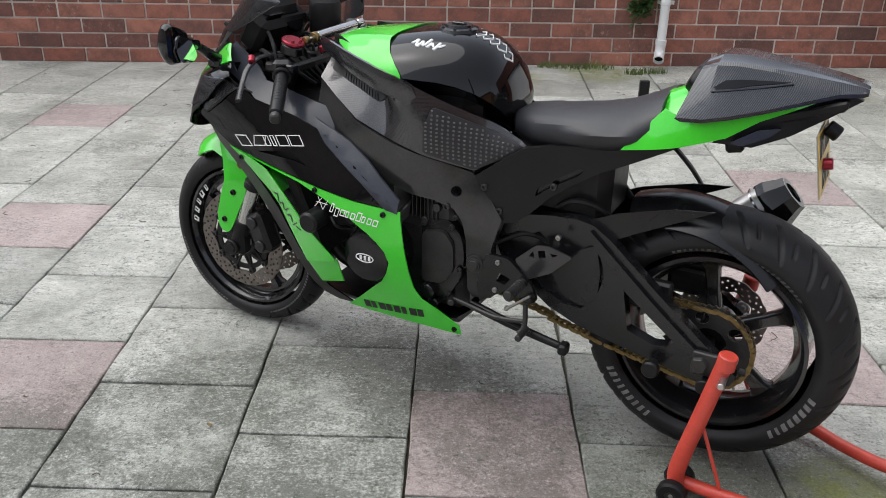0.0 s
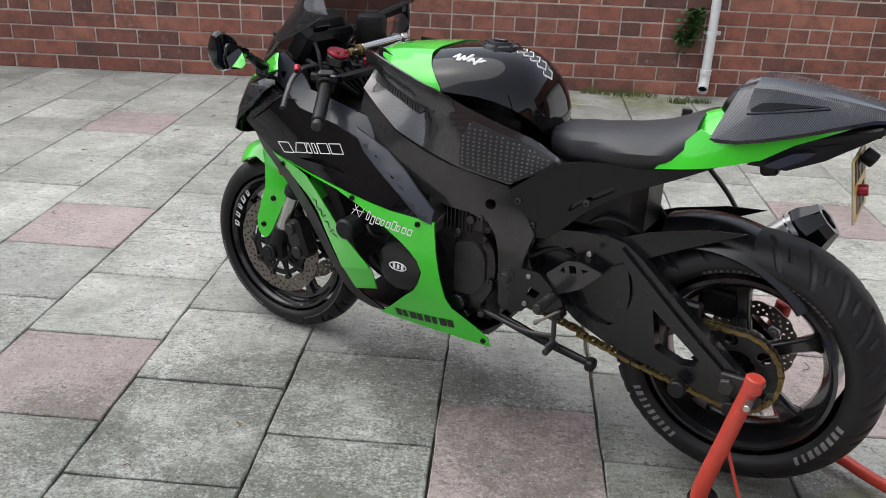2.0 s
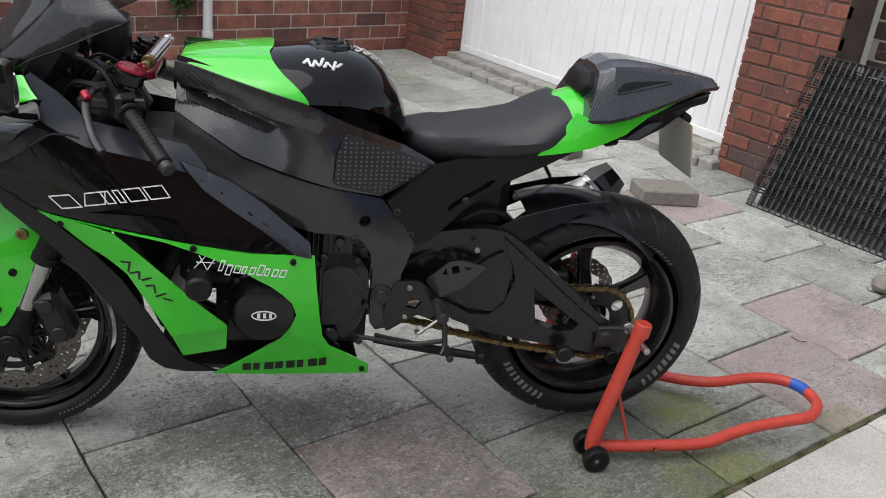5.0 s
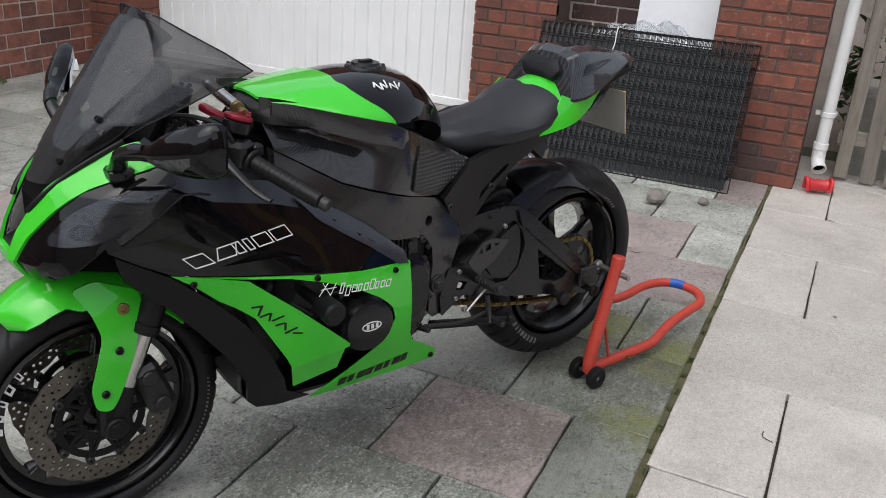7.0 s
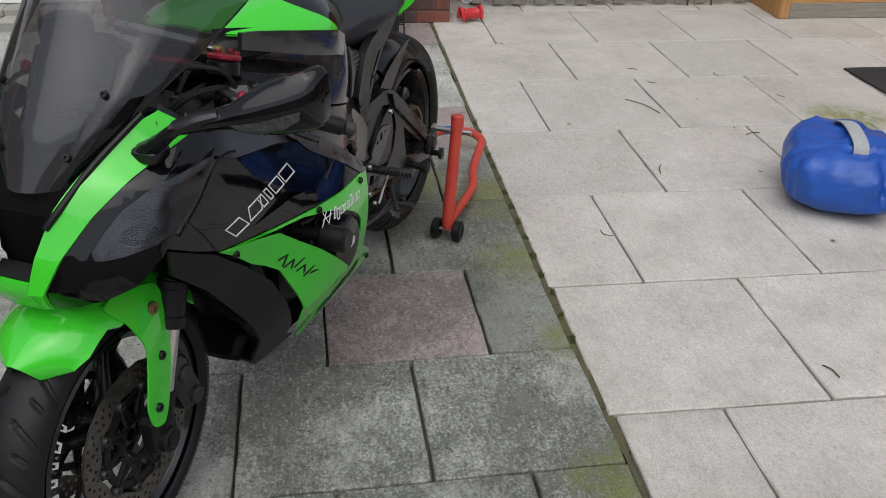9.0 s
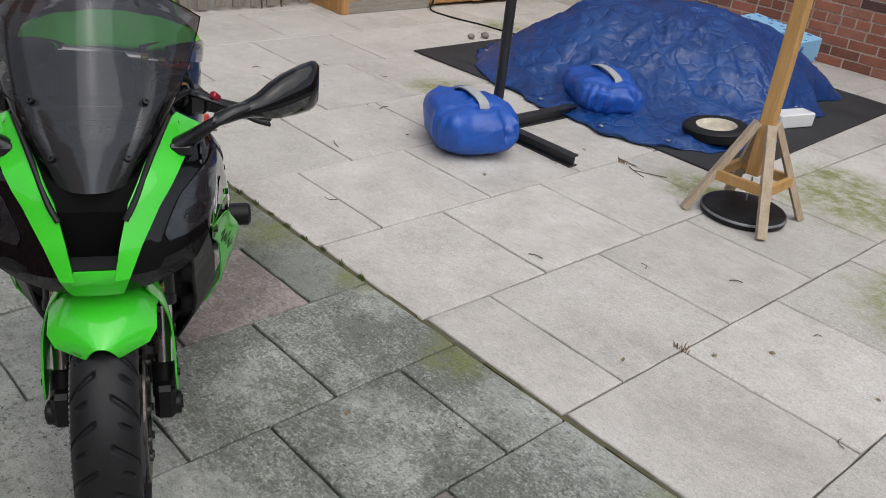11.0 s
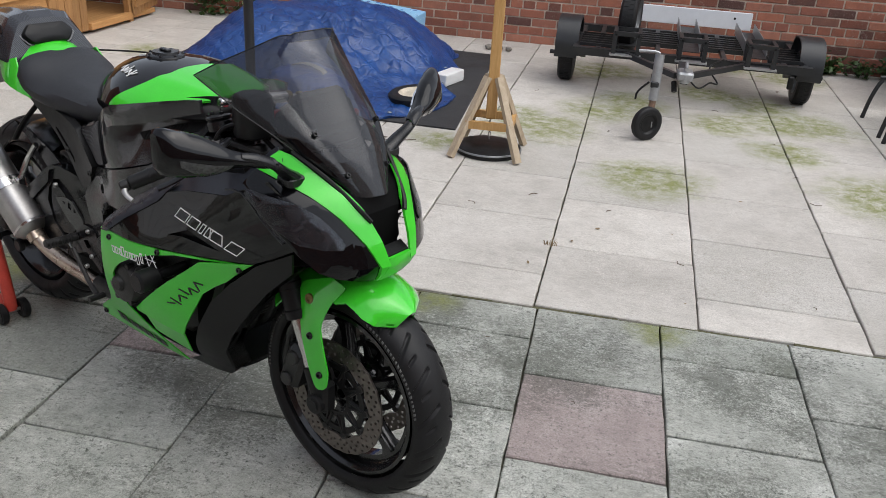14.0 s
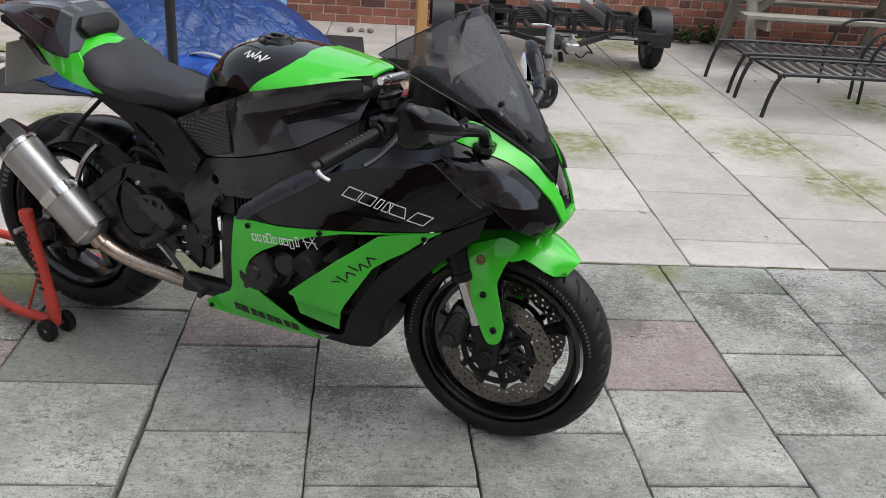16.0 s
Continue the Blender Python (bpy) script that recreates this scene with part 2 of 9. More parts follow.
def box(g, x0, x1, y0, y1, z0, z1, b=0.0, m=None):
    """A box with its edges chamfered by b."""
    c = Vector(((x0 + x1) / 2, (y0 + y1) / 2, (z0 + z1) / 2))
    h = Vector((abs(x1 - x0) / 2, abs(y1 - y0) / 2, abs(z1 - z0) / 2))
    b = min(b, 0.45 * min(h))
    pts = []
    if b <= 0:
        pts = [c + Vector((sx * h.x, sy * h.y, sz * h.z)) for sz in (-1, 1) for sy in (-1, 1) for sx in (-1, 1)]
        f = [(0, 2, 3, 1), (4, 5, 7, 6), (0, 1, 5, 4), (2, 6, 7, 3), (0, 4, 6, 2), (1, 3, 7, 5)]
    else:
        idx = {}
        for sx in (-1, 1):
            for sy in (-1, 1):
                for sz in (-1, 1):
                    for ax in range(3):
                        o = [h.x - b, h.y - b, h.z - b]
                        o[ax] += b
                        idx[sx, sy, sz, ax] = len(pts)
                        pts.append(c + Vector((sx * o[0], sy * o[1], sz * o[2])))
        f = []
        for ax in range(3):
            u, w = [(1, 2), (2, 0), (0, 1)][ax]
            for s in (-1, 1):
                q = []
                for su, sw in ((-1, -1), (1, -1), (1, 1), (-1, 1)):
                    k = [0, 0, 0]
                    k[ax], k[u], k[w] = s, su, sw
                    q.append(idx[(*k, ax)])
                f.append(tuple(q if s > 0 else q[::-1]))
            for su in (-1, 1):
                for sw in (-1, 1):
                    q = []
                    for s, which in ((-1, u), (1, u), (1, w), (-1, w)):
                        k = [0, 0, 0]
                        k[ax], k[u], k[w] = s, su, sw
                        q.append(idx[(*k, which)])
                    f.append(tuple(q if su * sw > 0 else q[::-1]))
        for sx in (-1, 1):
            for sy in (-1, 1):
                for sz in (-1, 1):
                    q = [idx[sx, sy, sz, a] for a in range(3)]
                    f.append(tuple(q if sx * sy * sz > 0 else q[::-1]))
    if m is not None:
        pts = [m @ p for p in pts]
    g.add(pts, f)
    return g


def smooth_path(pts, per=6, closed=False):
    """A Catmull-Rom curve through the points."""
    p = [Vector(q) for q in pts]
    n = len(p)
    out = []
    for i in range(n if closed else n - 1):
        a, b, c, d = (p[(i + k) % n] if closed else p[min(max(i + k, 0), n - 1)] for k in (-1, 0, 1, 2))
        for s in range(per):
            t = s / per
            out.append(0.5 * ((2 * b) + (c - a) * t + (2 * a - 5 * b + 4 * c - d) * t * t + (3 * b - a - 3 * c + d) * t ** 3))
    if not closed:
        out.append(p[-1])
    return out


def tube(g, pts, r, n=10, per=6, closed=False, flat=1.0, ends=True):
    """A round bar swept along a smooth path; r may be a list, one for each point."""
    path = smooth_path(pts, per, closed) if per > 1 else [Vector(q) for q in pts]
    rad = r if isinstance(r, (list, tuple)) else [r] * len(pts)
    m = len(path)
    up = Vector((0.13, 0.21, 0.97))
    rings = []
    for i, c in enumerate(path):
        d = (path[(i + 1) % m] - path[i - 1]) if closed else (path[min(i + 1, m - 1)] - path[max(i - 1, 0)])
        d.normalize()
        s = d.cross(up)
        if s.length < 1e-4:
            s = d.cross(Vector((1, 0, 0)))
        s.normalize()
        up = s.cross(d)
        u = i / max(1, m - 1) * (len(rad) - 1)
        k = min(int(u), len(rad) - 2) if len(rad) > 1 else 0
        rr = rad[k] + (rad[min(k + 1, len(rad) - 1)] - rad[k]) * (u - k)
        rings.append([c + rr * (math.cos(a) * s + flat * math.sin(a) * up) for a in (2 * math.pi * j / n for j in range(n))])
    g.add([p for q in rings for p in q], ring_faces(n, m, True, ends and not closed, closed))
    return g


def revolve(g, profile, n=48, m=None, arc=(0.0, 360.0), loop=False):
    """Turns a profile of (radius, y) round the y axis."""
    full = abs(arc[1] - arc[0]) > 359.9
    k = n if full else n + 1
    rings = []
    for i in range(k):
        a = radians(arc[0] + (arc[1] - arc[0]) * i / n)
        rings.append([Vector((r * math.cos(a), y, r * math.sin(a))) for r, y in profile])
    v = [p for q in rings for p in q]
    if m is not None:
        v = [m @ p for p in v]
    pl = len(profile)
    f = []
    for i in range(n):
        a, b = i * pl, ((i + 1) % k) * pl
        for j in range(pl if loop else pl - 1):
            q = (j + 1) % pl
            f.append((a + j, a + q, b + q, b + j))
    g.add(v, f)
    return g


def cyl(g, a, b, r, n=16, bevel=0.0, r2=None):
    """A cylinder from a to b with softened rims."""
    a, b = Vector(a), Vector(b)
    d = (b - a).normalized()
    r2 = r if r2 is None else r2
    s = d.orthogonal().normalized()
    t = d.cross(s)
    stops = [(a, r - bevel), (a + d * bevel, r), (b - d * bevel, r2), (b, r2 - bevel)] if bevel else [(a, r), (b, r2)]
    rings = [[c + q * (math.cos(x) * s + math.sin(x) * t) for x in (2 * math.pi * j / n for j in range(n))] for c, q in stops]
    loft(g, rings)
    return g


def sheet(outline, holes, surface, thick, grid=0.03, into=(0, -1, 0)):
    """A curved plate: a flat outline (with holes) in two axes, laid on surface(u, w) -> point, then thickened along into."""
    bm = bmesh.new()
    edges = []
    for loop in (outline, *holes):
        vs = [bm.verts.new((u, w, 0)) for u, w in loop]
        edges += [bm.edges.new((vs[i], vs[(i + 1) % len(vs)])) for i in range(len(vs))]
    bmesh.ops.triangle_fill(bm, edges=edges, use_beauty=True, use_dissolve=False)
    us, ws = [v.co.x for v in bm.verts], [v.co.y for v in bm.verts]
    for ax, lo, hi in ((0, min(us), max(us)), (1, min(ws), max(ws))):
        k = max(1, int((hi - lo) / grid))
        for i in range(1, k):
            co = [0, 0, 0]
            co[ax] = lo + (hi - lo) * i / k
            no = [0, 0, 0]
            no[ax] = 1
            bmesh.ops.bisect_plane(bm, geom=bm.verts[:] + bm.edges[:] + bm.faces[:], plane_co=co, plane_no=no, dist=1e-5)
    bmesh.ops.remove_doubles(bm, verts=bm.verts[:], dist=1e-5)
    bmesh.ops.recalc_face_normals(bm, faces=bm.faces[:])
    top = [Vector(surface(v.co.x, v.co.y)) for v in bm.verts]
    bm.verts.index_update()
    n = len(top)
    off = Vector(into) * thick
    faces = [[v.index for v in f.verts] for f in bm.faces]
    rim = [[v.index for v in e.verts] for e in bm.edges if len(e.link_faces) == 1]
    rimdir = {}
    for e in bm.edges:
        if len(e.link_faces) == 1:
            for lp in e.link_faces[0].loops:
                if lp.edge == e:
                    rimdir[e.index] = (lp.vert.index, lp.link_loop_next.vert.index)
    bm.edges.index_update()
    f0 = faces[0]
    nrm = (top[f0[1]] - top[f0[0]]).cross(top[f0[2]] - top[f0[0]])
    bm.free()
    g = Geo()
    flip = nrm.dot(off) > 0
    g.v = [tuple(p) for p in top] + [tuple(p + off) for p in top]
    for q in faces:
        q = q[::-1] if flip else q
        g.f.append(tuple(q))
        g.f.append(tuple(i + n for i in q[::-1]))
    for a, b in rimdir.values():
        q = (a, b, b + n, a + n)
        g.f.append(q if flip else q[::-1])
    return g


def field(ctrl, reach=0.35, ease=0.002):
    """A smooth height over two axes through control points (u, w, height)."""
    p = np.array(ctrl, float)
    d = np.hypot(p[:, None, 0] - p[None, :, 0], p[:, None, 1] - p[None, :, 1])
    k = np.sqrt(d * d + reach * reach)
    n = len(p)
    a = np.zeros((n + 3, n + 3))
    a[:n, :n] = k - ease * np.eye(n)
    a[:n, n:] = np.c_[np.ones(n), p[:, :2]]
    a[n:, :n] = a[:n, n:].T
    w = np.linalg.solve(a, np.r_[p[:, 2], 0, 0, 0])

    def at(u, v):
        r = np.sqrt((p[:, 0] - u) ** 2 + (p[:, 1] - v) ** 2 + reach * reach)
        return float(w[:n] @ r + w[n] + w[n + 1] * u + w[n + 2] * v)

    return at


def empty(name, m, label, category, group="", kind=""):
    ob = new(name)
    ob.matrix_world = m
    ob.empty_display_size = 0.1
    return tagged(ob, label, category, group, kind)


# ---- ground and paving ----
g = Geo()
S = 400.0
g.add([(-S, -S, -0.03), (S, -S, -0.03), (S, S, -0.03), (-S, S, -0.03)], [(0, 1, 2, 3)])
tagged(g.part("ground", M_SAND, smooth=0), "sandy soil bed under and between the paving", "ground", kind="structure")

rs = random.Random(4)
slab_meshes = {}


def slab(parent, name, x0, x1, y0, y1, mat, turn=0.0, tilt=0.0012):
    """One slab: a chamfered block with slightly uneven edges."""
    w, d = round(x1 - x0, 3), round(y1 - y0, 3)
    key = (w, d, mat.name)
    if key not in slab_meshes:
        s = Geo()
        n, b, t = 6, 0.004, 0.045
        loop = []
        for (ax, ay), (bx, by) in (((-1, -1), (1, -1)), ((1, -1), (1, 1)), ((1, 1), (-1, 1)), ((-1, 1), (-1, -1))):
            for k in range(n):
                u = k / n
                j = rs.uniform(-0.0022, 0.0022) if k else -0.002
                px, py = ax + (bx - ax) * u, ay + (by - ay) * u
                nx, ny = (0, ay) if ay == by else (ax, 0)
                loop.append((px * w / 2 + nx * j, py * d / 2 + ny * j))
        rings = []
        for inset, z in ((0.0, -t), (0.0, -b), (0.0018, -0.0016), (b, 0.0)):
            rings.append([(x * (1 - 2 * inset / w), y * (1 - 2 * inset / d), z) for x, y in loop])
        loft(s, rings)
        me = link_mesh(name, s.v, s.f, mat, None, "", 35.0)
        slab_meshes[key] = me.data
        bpy.data.objects.remove(me)
    ob = new(name, slab_meshes[key])
    ob.parent = parent
    ob.matrix_basis = pose((x0 + x1) / 2, (y0 + y1) / 2, rs.uniform(-0.0015, 0.001), rs.uniform(-1, 1) * tilt * 57, rs.uniform(-1, 1) * tilt * 57, rs.choice((0, 180)) + turn)
    return ob


pinks = {(0, 1), (-3, 1), (-4, 4), (2, 2), (3, 0), (2, 3), (4, 1), (-6, 2), (5, 3), (-7, 5), (1, 6), (-5, 7), (6, 0), (-2, 5), (3, 5)}
mossy = {(0, 0), (1, 0), (1, 1), (2, 0), (-4, 0), (5, 8), (3, 9)}
patio = tagged(new("paving_grey"), "weathered grey and pink riven concrete slabs, mossy at the joints", "paving", kind="structure")
late_slabs = []


def seam_y(x):
    """Where the two pavings meet: straight by the house, drawing in towards the open end."""
    return 1.445 + 0.025 * min(0.0, x - 0.3)


def line_x(k):
    """The grey paving's column lines: wider joints towards the house."""
    return -0.154 + 0.4595 * k if k < 1 else 0.303 + 0.493 * (k - 1)


for col in range(-14, 8):
    x0, x1 = line_x(col), line_x(col + 1)
    xc = (x0 + x1) / 2
    lean = 1.3 if xc < 0.3 else 0.5
    drift = seam_y(xc) - 1.445
    y, row = seam_y(xc) + 0.006, 0
    nxt = (1.69 if col % 2 == 0 else 1.92) + drift
    while y < 6.75 - (3.9 - x0) * 0.089:
        mat = M_SLAB_PINK if (col, row) in pinks else M_SLAB_MOSS if (col, row) in mossy else M_SLAB
        dx = -math.tan(radians(lean)) * ((y + nxt) / 2 - 2.13)
        gap = 0.003 if col < 1 else 0.0045
        late_slabs.append((patio, "slab", x0 + dx + gap, x1 + dx - gap, y + 0.004, nxt - 0.004, mat, lean))
        y, nxt, row = nxt, nxt + 0.4555, row + 1

terrace = tagged(new("paving_pale"), "pale buff concrete slabs with green algae stains", "paving", kind="structure")
rows = [-6.55, -5.94, -5.33, -4.72, -4.11, -3.50, -2.89, -2.28, -1.66, -1.04, -0.43, 0.18, 0.81, 1.45, 2.13, 2.78, 3.48, 4.1]
for i in range(len(rows) - 1):
    x0, x1 = rows[i], rows[i + 1]
    odd = i % 2 == 1
    y1, nxt = seam_y((x0 + x1) / 2) - 0.007, (1.12 if odd else 0.81)
    k = 0
    while y1 > -4.4:
        mat = M_PALE_MOSS if (i * 7 + k * 5) % 6 == 0 or (x1 < -0.9 and k in (4, 5, 6) and (i + k) % 2) else M_PALE
        late_slabs.append((terrace, "slab", x0 + 0.0034, x1 - 0.0034, nxt + 0.0034, y1 - 0.0034, mat))
        y1, nxt, k = nxt, nxt - 0.61, k + 1

# the seam of soil and moss between the two pavings
g = Geo()
for i in range(60):
    x = -6 + i * 0.16
    w = 0.007 + 0.003 * math.sin(i * 1.7) + (0.004 if 33 < i < 46 else 0)
    sy = seam_y(x + 0.08)
    box(g, x, x + 0.16, sy - 0.001 - w, sy + 0.001 + w, -0.03, -0.006 - 0.004 * math.sin(i * 2.3))
tagged(g.part("soil_seam", M_SOIL), "mossy soil in the seam between pavings", "soil", kind="stuff")


# ---- brick walls ----
def brick_mesh(name, w, d, h, mat):
    g = Geo()
    box(g, -w / 2, w / 2, 0, d, 0, h, 0.004)
    ob = g.part(name, mat, None, "", 30)
    me = ob.data
    bpy.data.objects.remove(ob)
    return me


late_bricks = []


def brick_wall(name, label, a, b, height, mat, near=None, openings=(), plinth=0.0, depth=0.22, bond=5, z0=-0.03, mortar=None, size=1.0):
    """A wall from a to b, its face on the left of that way; bricks in courses over recessed mortar."""
    a, b = Vector((*a, 0)), Vector((*b, 0))
    u = (b - a).normalized()
    length = (b - a).length
    face = Vector((-u.y, u.x, 0))
    m = Matrix(((u.x, -face.x, 0, a.x), (u.y, -face.y, 0, a.y), (0, 0, 1, 0), (0, 0, 0, 1)))
    core = Geo()
    xs = sorted({0.0, length, *[v for o in openings for v in o[:2]]})
    for x0, x1 in zip(xs, xs[1:]):
        zs = [(z0, height)]
        for o in openings:
            if o[0] <= (x0 + x1) / 2 <= o[1]:
                zs = [(z0, o[2]), (o[3], height)]
        for lo, hi in zs:
            if hi - lo > 0.02:
                box(core, x0, x1, 0.007, depth, lo, hi)
    wall = core.part(name, mortar or M_MORTAR, None, "", 0)
    wall.matrix_world = m
    tagged(wall, label, "wall", kind="structure")
    late_bricks.append((wall, length, height, mat, near, openings, plinth, bond, size))
    return wall


def lay_bricks(wall, length, height, mat, near, openings, plinth, bond, size):
    rb = random.Random(len(wall.name) * 7 + int(length * 10))
    meshes = {}
    rest = Geo()
    count = 0
    z, c = 0.0, 0
    CH, HH = 0.105 * size, 0.105 * size - 0.011
    while z < height - 0.05:
        header = c % bond == bond - 1
        w = round((0.142 if header else 0.296) * size, 4)
        x = -(0.076 if header else 0.154) * size * (1 if c % 2 else 0) - 0.02
        while x < length:
            x0, x1 = max(0.0, x + 0.005), min(length, x + w + 0.005)
            ok = x1 - x0 > 0.03
            for o in openings:
                if z + 0.03 > o[2] and z + 0.03 < o[3]:
                    if x0 >= o[0] - 0.02 and x1 <= o[1] + 0.02:
                        ok = False
                    elif x0 < o[0] < x1:
                        x1 = o[0]
                    elif x0 < o[1] < x1:
                        x0 = o[1]
            if ok and x1 - x0 > 0.03:
                bm_ = M_BRICK_DARK if z < plinth else mat
                dy = rb.uniform(-0.0035, 0.003)
                if near and near[0] < x0 < near[1] and near[2] <= z < near[3] and count < 300 and abs(x1 - x0 - w) < 0.02:
                    key = (w, bm_.name)
                    if key not in meshes:
                        meshes[key] = brick_mesh("brick", w, 0.06, HH, bm_)
                    ob = new("brick", meshes[key])
                    ob.parent = wall
                    ob.matrix_basis = pose((x0 + x1) / 2, dy, z, 0, 0, rb.uniform(-0.3, 0.3))
                    count += 1
                else:
                    box(rest, x0, x1, dy, 0.05, z, z + HH, 0.005)
                    rest.tone = bm_
            x += w + 0.012
        z += CH
        c += 1
    ob = rest.part("brickwork", mat, wall, "", 30)
    tagged(ob, kind="stuff")


brick_wall("wall_north", "sooty red brick wall with pale mortar, bonded with headers", (3.9, 6.77), (-7.0, 5.80), 2.5, M_BRICK, near=(1.6, 7.4, 0, 0.75))
wall_east = brick_wall("wall_east", "orange-red brick house wall with a darker plinth", (3.23, 1.33), (3.23, 6.9), 2.7, M_BRICK_HOUSE,
           near=(0.0, 2.1, 0, 1.2), openings=((2.05, 4.82, -0.1, 2.05), (0.58, 1.52, 0.66, 1.95)), plinth=0.2, depth=0.26, mortar=M_MORTAR_DARK, size=0.76)
brick_wall("wall_south", "red brick boundary wall behind the trailer", (-7.0, -3.90), (4.8, -3.62), 2.3, M_BRICK_WARM, near=(3.5, 8.2, 0, 0.45), size=0.74, mortar=M_MORTAR_PALE)
# unseen wall, added to close the yard and bound the low sky
g = Geo()
box(g, -7.2, -7.0, -4.2, 6.0, -0.03, 2.4)
tagged(g.part("wall_west", M_MORTAR, smooth=0), "plain unseen wall added to close the west side", "wall", kind="structure")
g = Geo()
box(g, 4.5, 4.7, -4.0, 1.6, -0.03, 2.0)
box(g, 3.49, 4.7, 1.42, 1.6, -0.03, 2.4)
tagged(g.part("wall_side", M_MORTAR, smooth=0), "plain grey wall behind the picket fence", "wall", kind="structure")
# ---- motorcycle: x runs forward from the rear axle, y to its left ----
M_GREEN = plain("green_paint", (0.045, 0.56, 0.024), 0.42, vary=0.10, scale=7, bump=0.004, coat=1.0, spec=0.15)
M_BLACK = plain("black_gloss_paint", (0.0025, 0.0025, 0.0032), 0.035, vary=0.3, scale=9, bump=0.002, coat=0.0, spec=0.36)
M_SATIN = plain("satin_black_panel", (0.0065, 0.0065, 0.0075), 0.26, vary=0.3, scale=11, bump=0.04, spec=0.42)
M_FRAME = plain("dark_frame_paint", (0.024, 0.0236, 0.0243), 0.15, vary=0.4, scale=11, bump=0.012, spec=0.5)
M_MATT = plain("matt_black_plastic", (0.007, 0.007, 0.0074), 0.42, vary=0.35, scale=16, bump=0.10, spec=0.26)
M_GREYPL = plain("grey_inner_plastic", (0.036, 0.039, 0.049), 0.22, vary=0.2, scale=9, bump=0.03, spec=0.3)
M_TYRE = plain("tyre_rubber", (0.009, 0.009, 0.0098), 0.52, vary=0.4, scale=20, bump=0.16, fine=260, spec=0.3)
M_RIM = plain("black_rim_paint", (0.007, 0.007, 0.008), 0.24, vary=0.4, scale=25, bump=0.03, coat=0.4)
M_PAD = plain("knee_grip_rubber", (0.026, 0.026, 0.0275), 0.45, vary=0.25, scale=18, bump=0.08, spec=0.4)
M_STUD = plain("knee_grip_stud", (0.085, 0.085, 0.088), 0.4, vary=0.2, bump=0.0)
M_SEAT = plain("seat_vinyl", (0.012, 0.0127, 0.0155), 0.46, vary=0.2, scale=10, bump=0.22, fine=420)
M_STEEL = plain("brushed_steel", (0.44, 0.43, 0.42), 0.42, 1.0, vary=0.22, scale=18, bump=0.05)
M_PIPE = plain("heat_tinted_steel", (0.46, 0.38, 0.31), 0.28, 1.0, vary=0.35, scale=9, bump=0.03)
M_CHROME = plain("fork_chrome", (0.62, 0.61, 0.60), 0.22, 1.0, vary=0.12, bump=0.0)
M_DISC = plain("brown_disc_steel", (0.19, 0.168, 0.152), 0.4, 0.9, vary=0.4, scale=30, bump=0.06)
M_CAST = plain("grey_cast_metal", (0.045, 0.044, 0.043), 0.45, 0.6, vary=0.35, scale=22, bump=0.14)
M_ENGINE = plain("black_engine_casting", (0.024, 0.0238, 0.0235), 0.38, 0.2, vary=0.6, scale=25, bump=0.2, spec=0.4)
M_GOLD = plain("gold_chain", (0.24, 0.175, 0.075), 0.42, 0.9, vary=0.4, scale=70, bump=0.08)
M_RED = plain("red_anodised", (0.30, 0.018, 0.036), 0.3, 0.5, vary=0.15, bump=0.02)
M_WHITE = plain("white_print", (0.72, 0.72, 0.71), 0.5, vary=0.1, bump=0.0)
M_TXTWHITE = plain("worn_white_print", (0.14, 0.14, 0.138), 0.6, vary=0.5, scale=60, bump=0.0)
M_BLKPRINT = plain("black_print", (0.006, 0.006, 0.006), 0.4, vary=0.1, bump=0.0)
M_YELLOW = plain("yellow_plate", (0.60, 0.42, 0.10), 0.4, vary=0.2, bump=0.02)
M_WEBGREY = plain("grey_plate_back", (0.30, 0.29, 0.26), 0.5, vary=0.15, bump=0.02)
# near-black: the grille, and the painted shade in the downpipe's mouth
M_MESH_SHADE = plain("dark_grille", (0.003, 0.003, 0.003), 0.85, vary=0.3, bump=0.0, spec=0.08)


def carbon_mat(name, c1, c2, rough, coat=0.5, weave=210.0):
    m = Nodes(name)
    co = m.coords()
    ch = m.n("TexWave", Scale=weave, Distortion=0.3)
    ch.wave_type = "BANDS"
    ch.bands_direction = "DIAGONAL"
    m.l(co, ch.inputs["Vector"])
    big = m.noise(co, 8, 4)
    m.base(m.mix(1.0, m.ramp(ch.outputs["Fac"], (0.35, c1), (0.65, c2)), m.ramp(big, (0.3, 0.75), (0.7, 1.15)), "MULTIPLY"))
    m.set(Roughness=rough, Metallic=0.1)
    m.b.inputs["Specular IOR Level"].default_value = 0.4
    m.b.inputs["Coat Weight"].default_value = coat
    m.b.inputs["Coat Roughness"].default_value = 0.05
    m.bump(ch.outputs["Fac"], 0.08, 0.002)
    return m.m


M_CARBON = carbon_mat("carbon_weave", (0.013, 0.0137, 0.016), (0.040, 0.042, 0.049), 0.16, 0.8, 125.0)
M_CARBON_DK = carbon_mat("dark_carbon_weave", (0.014, 0.014, 0.015), (0.034, 0.034, 0.037), 0.13, 0.7)


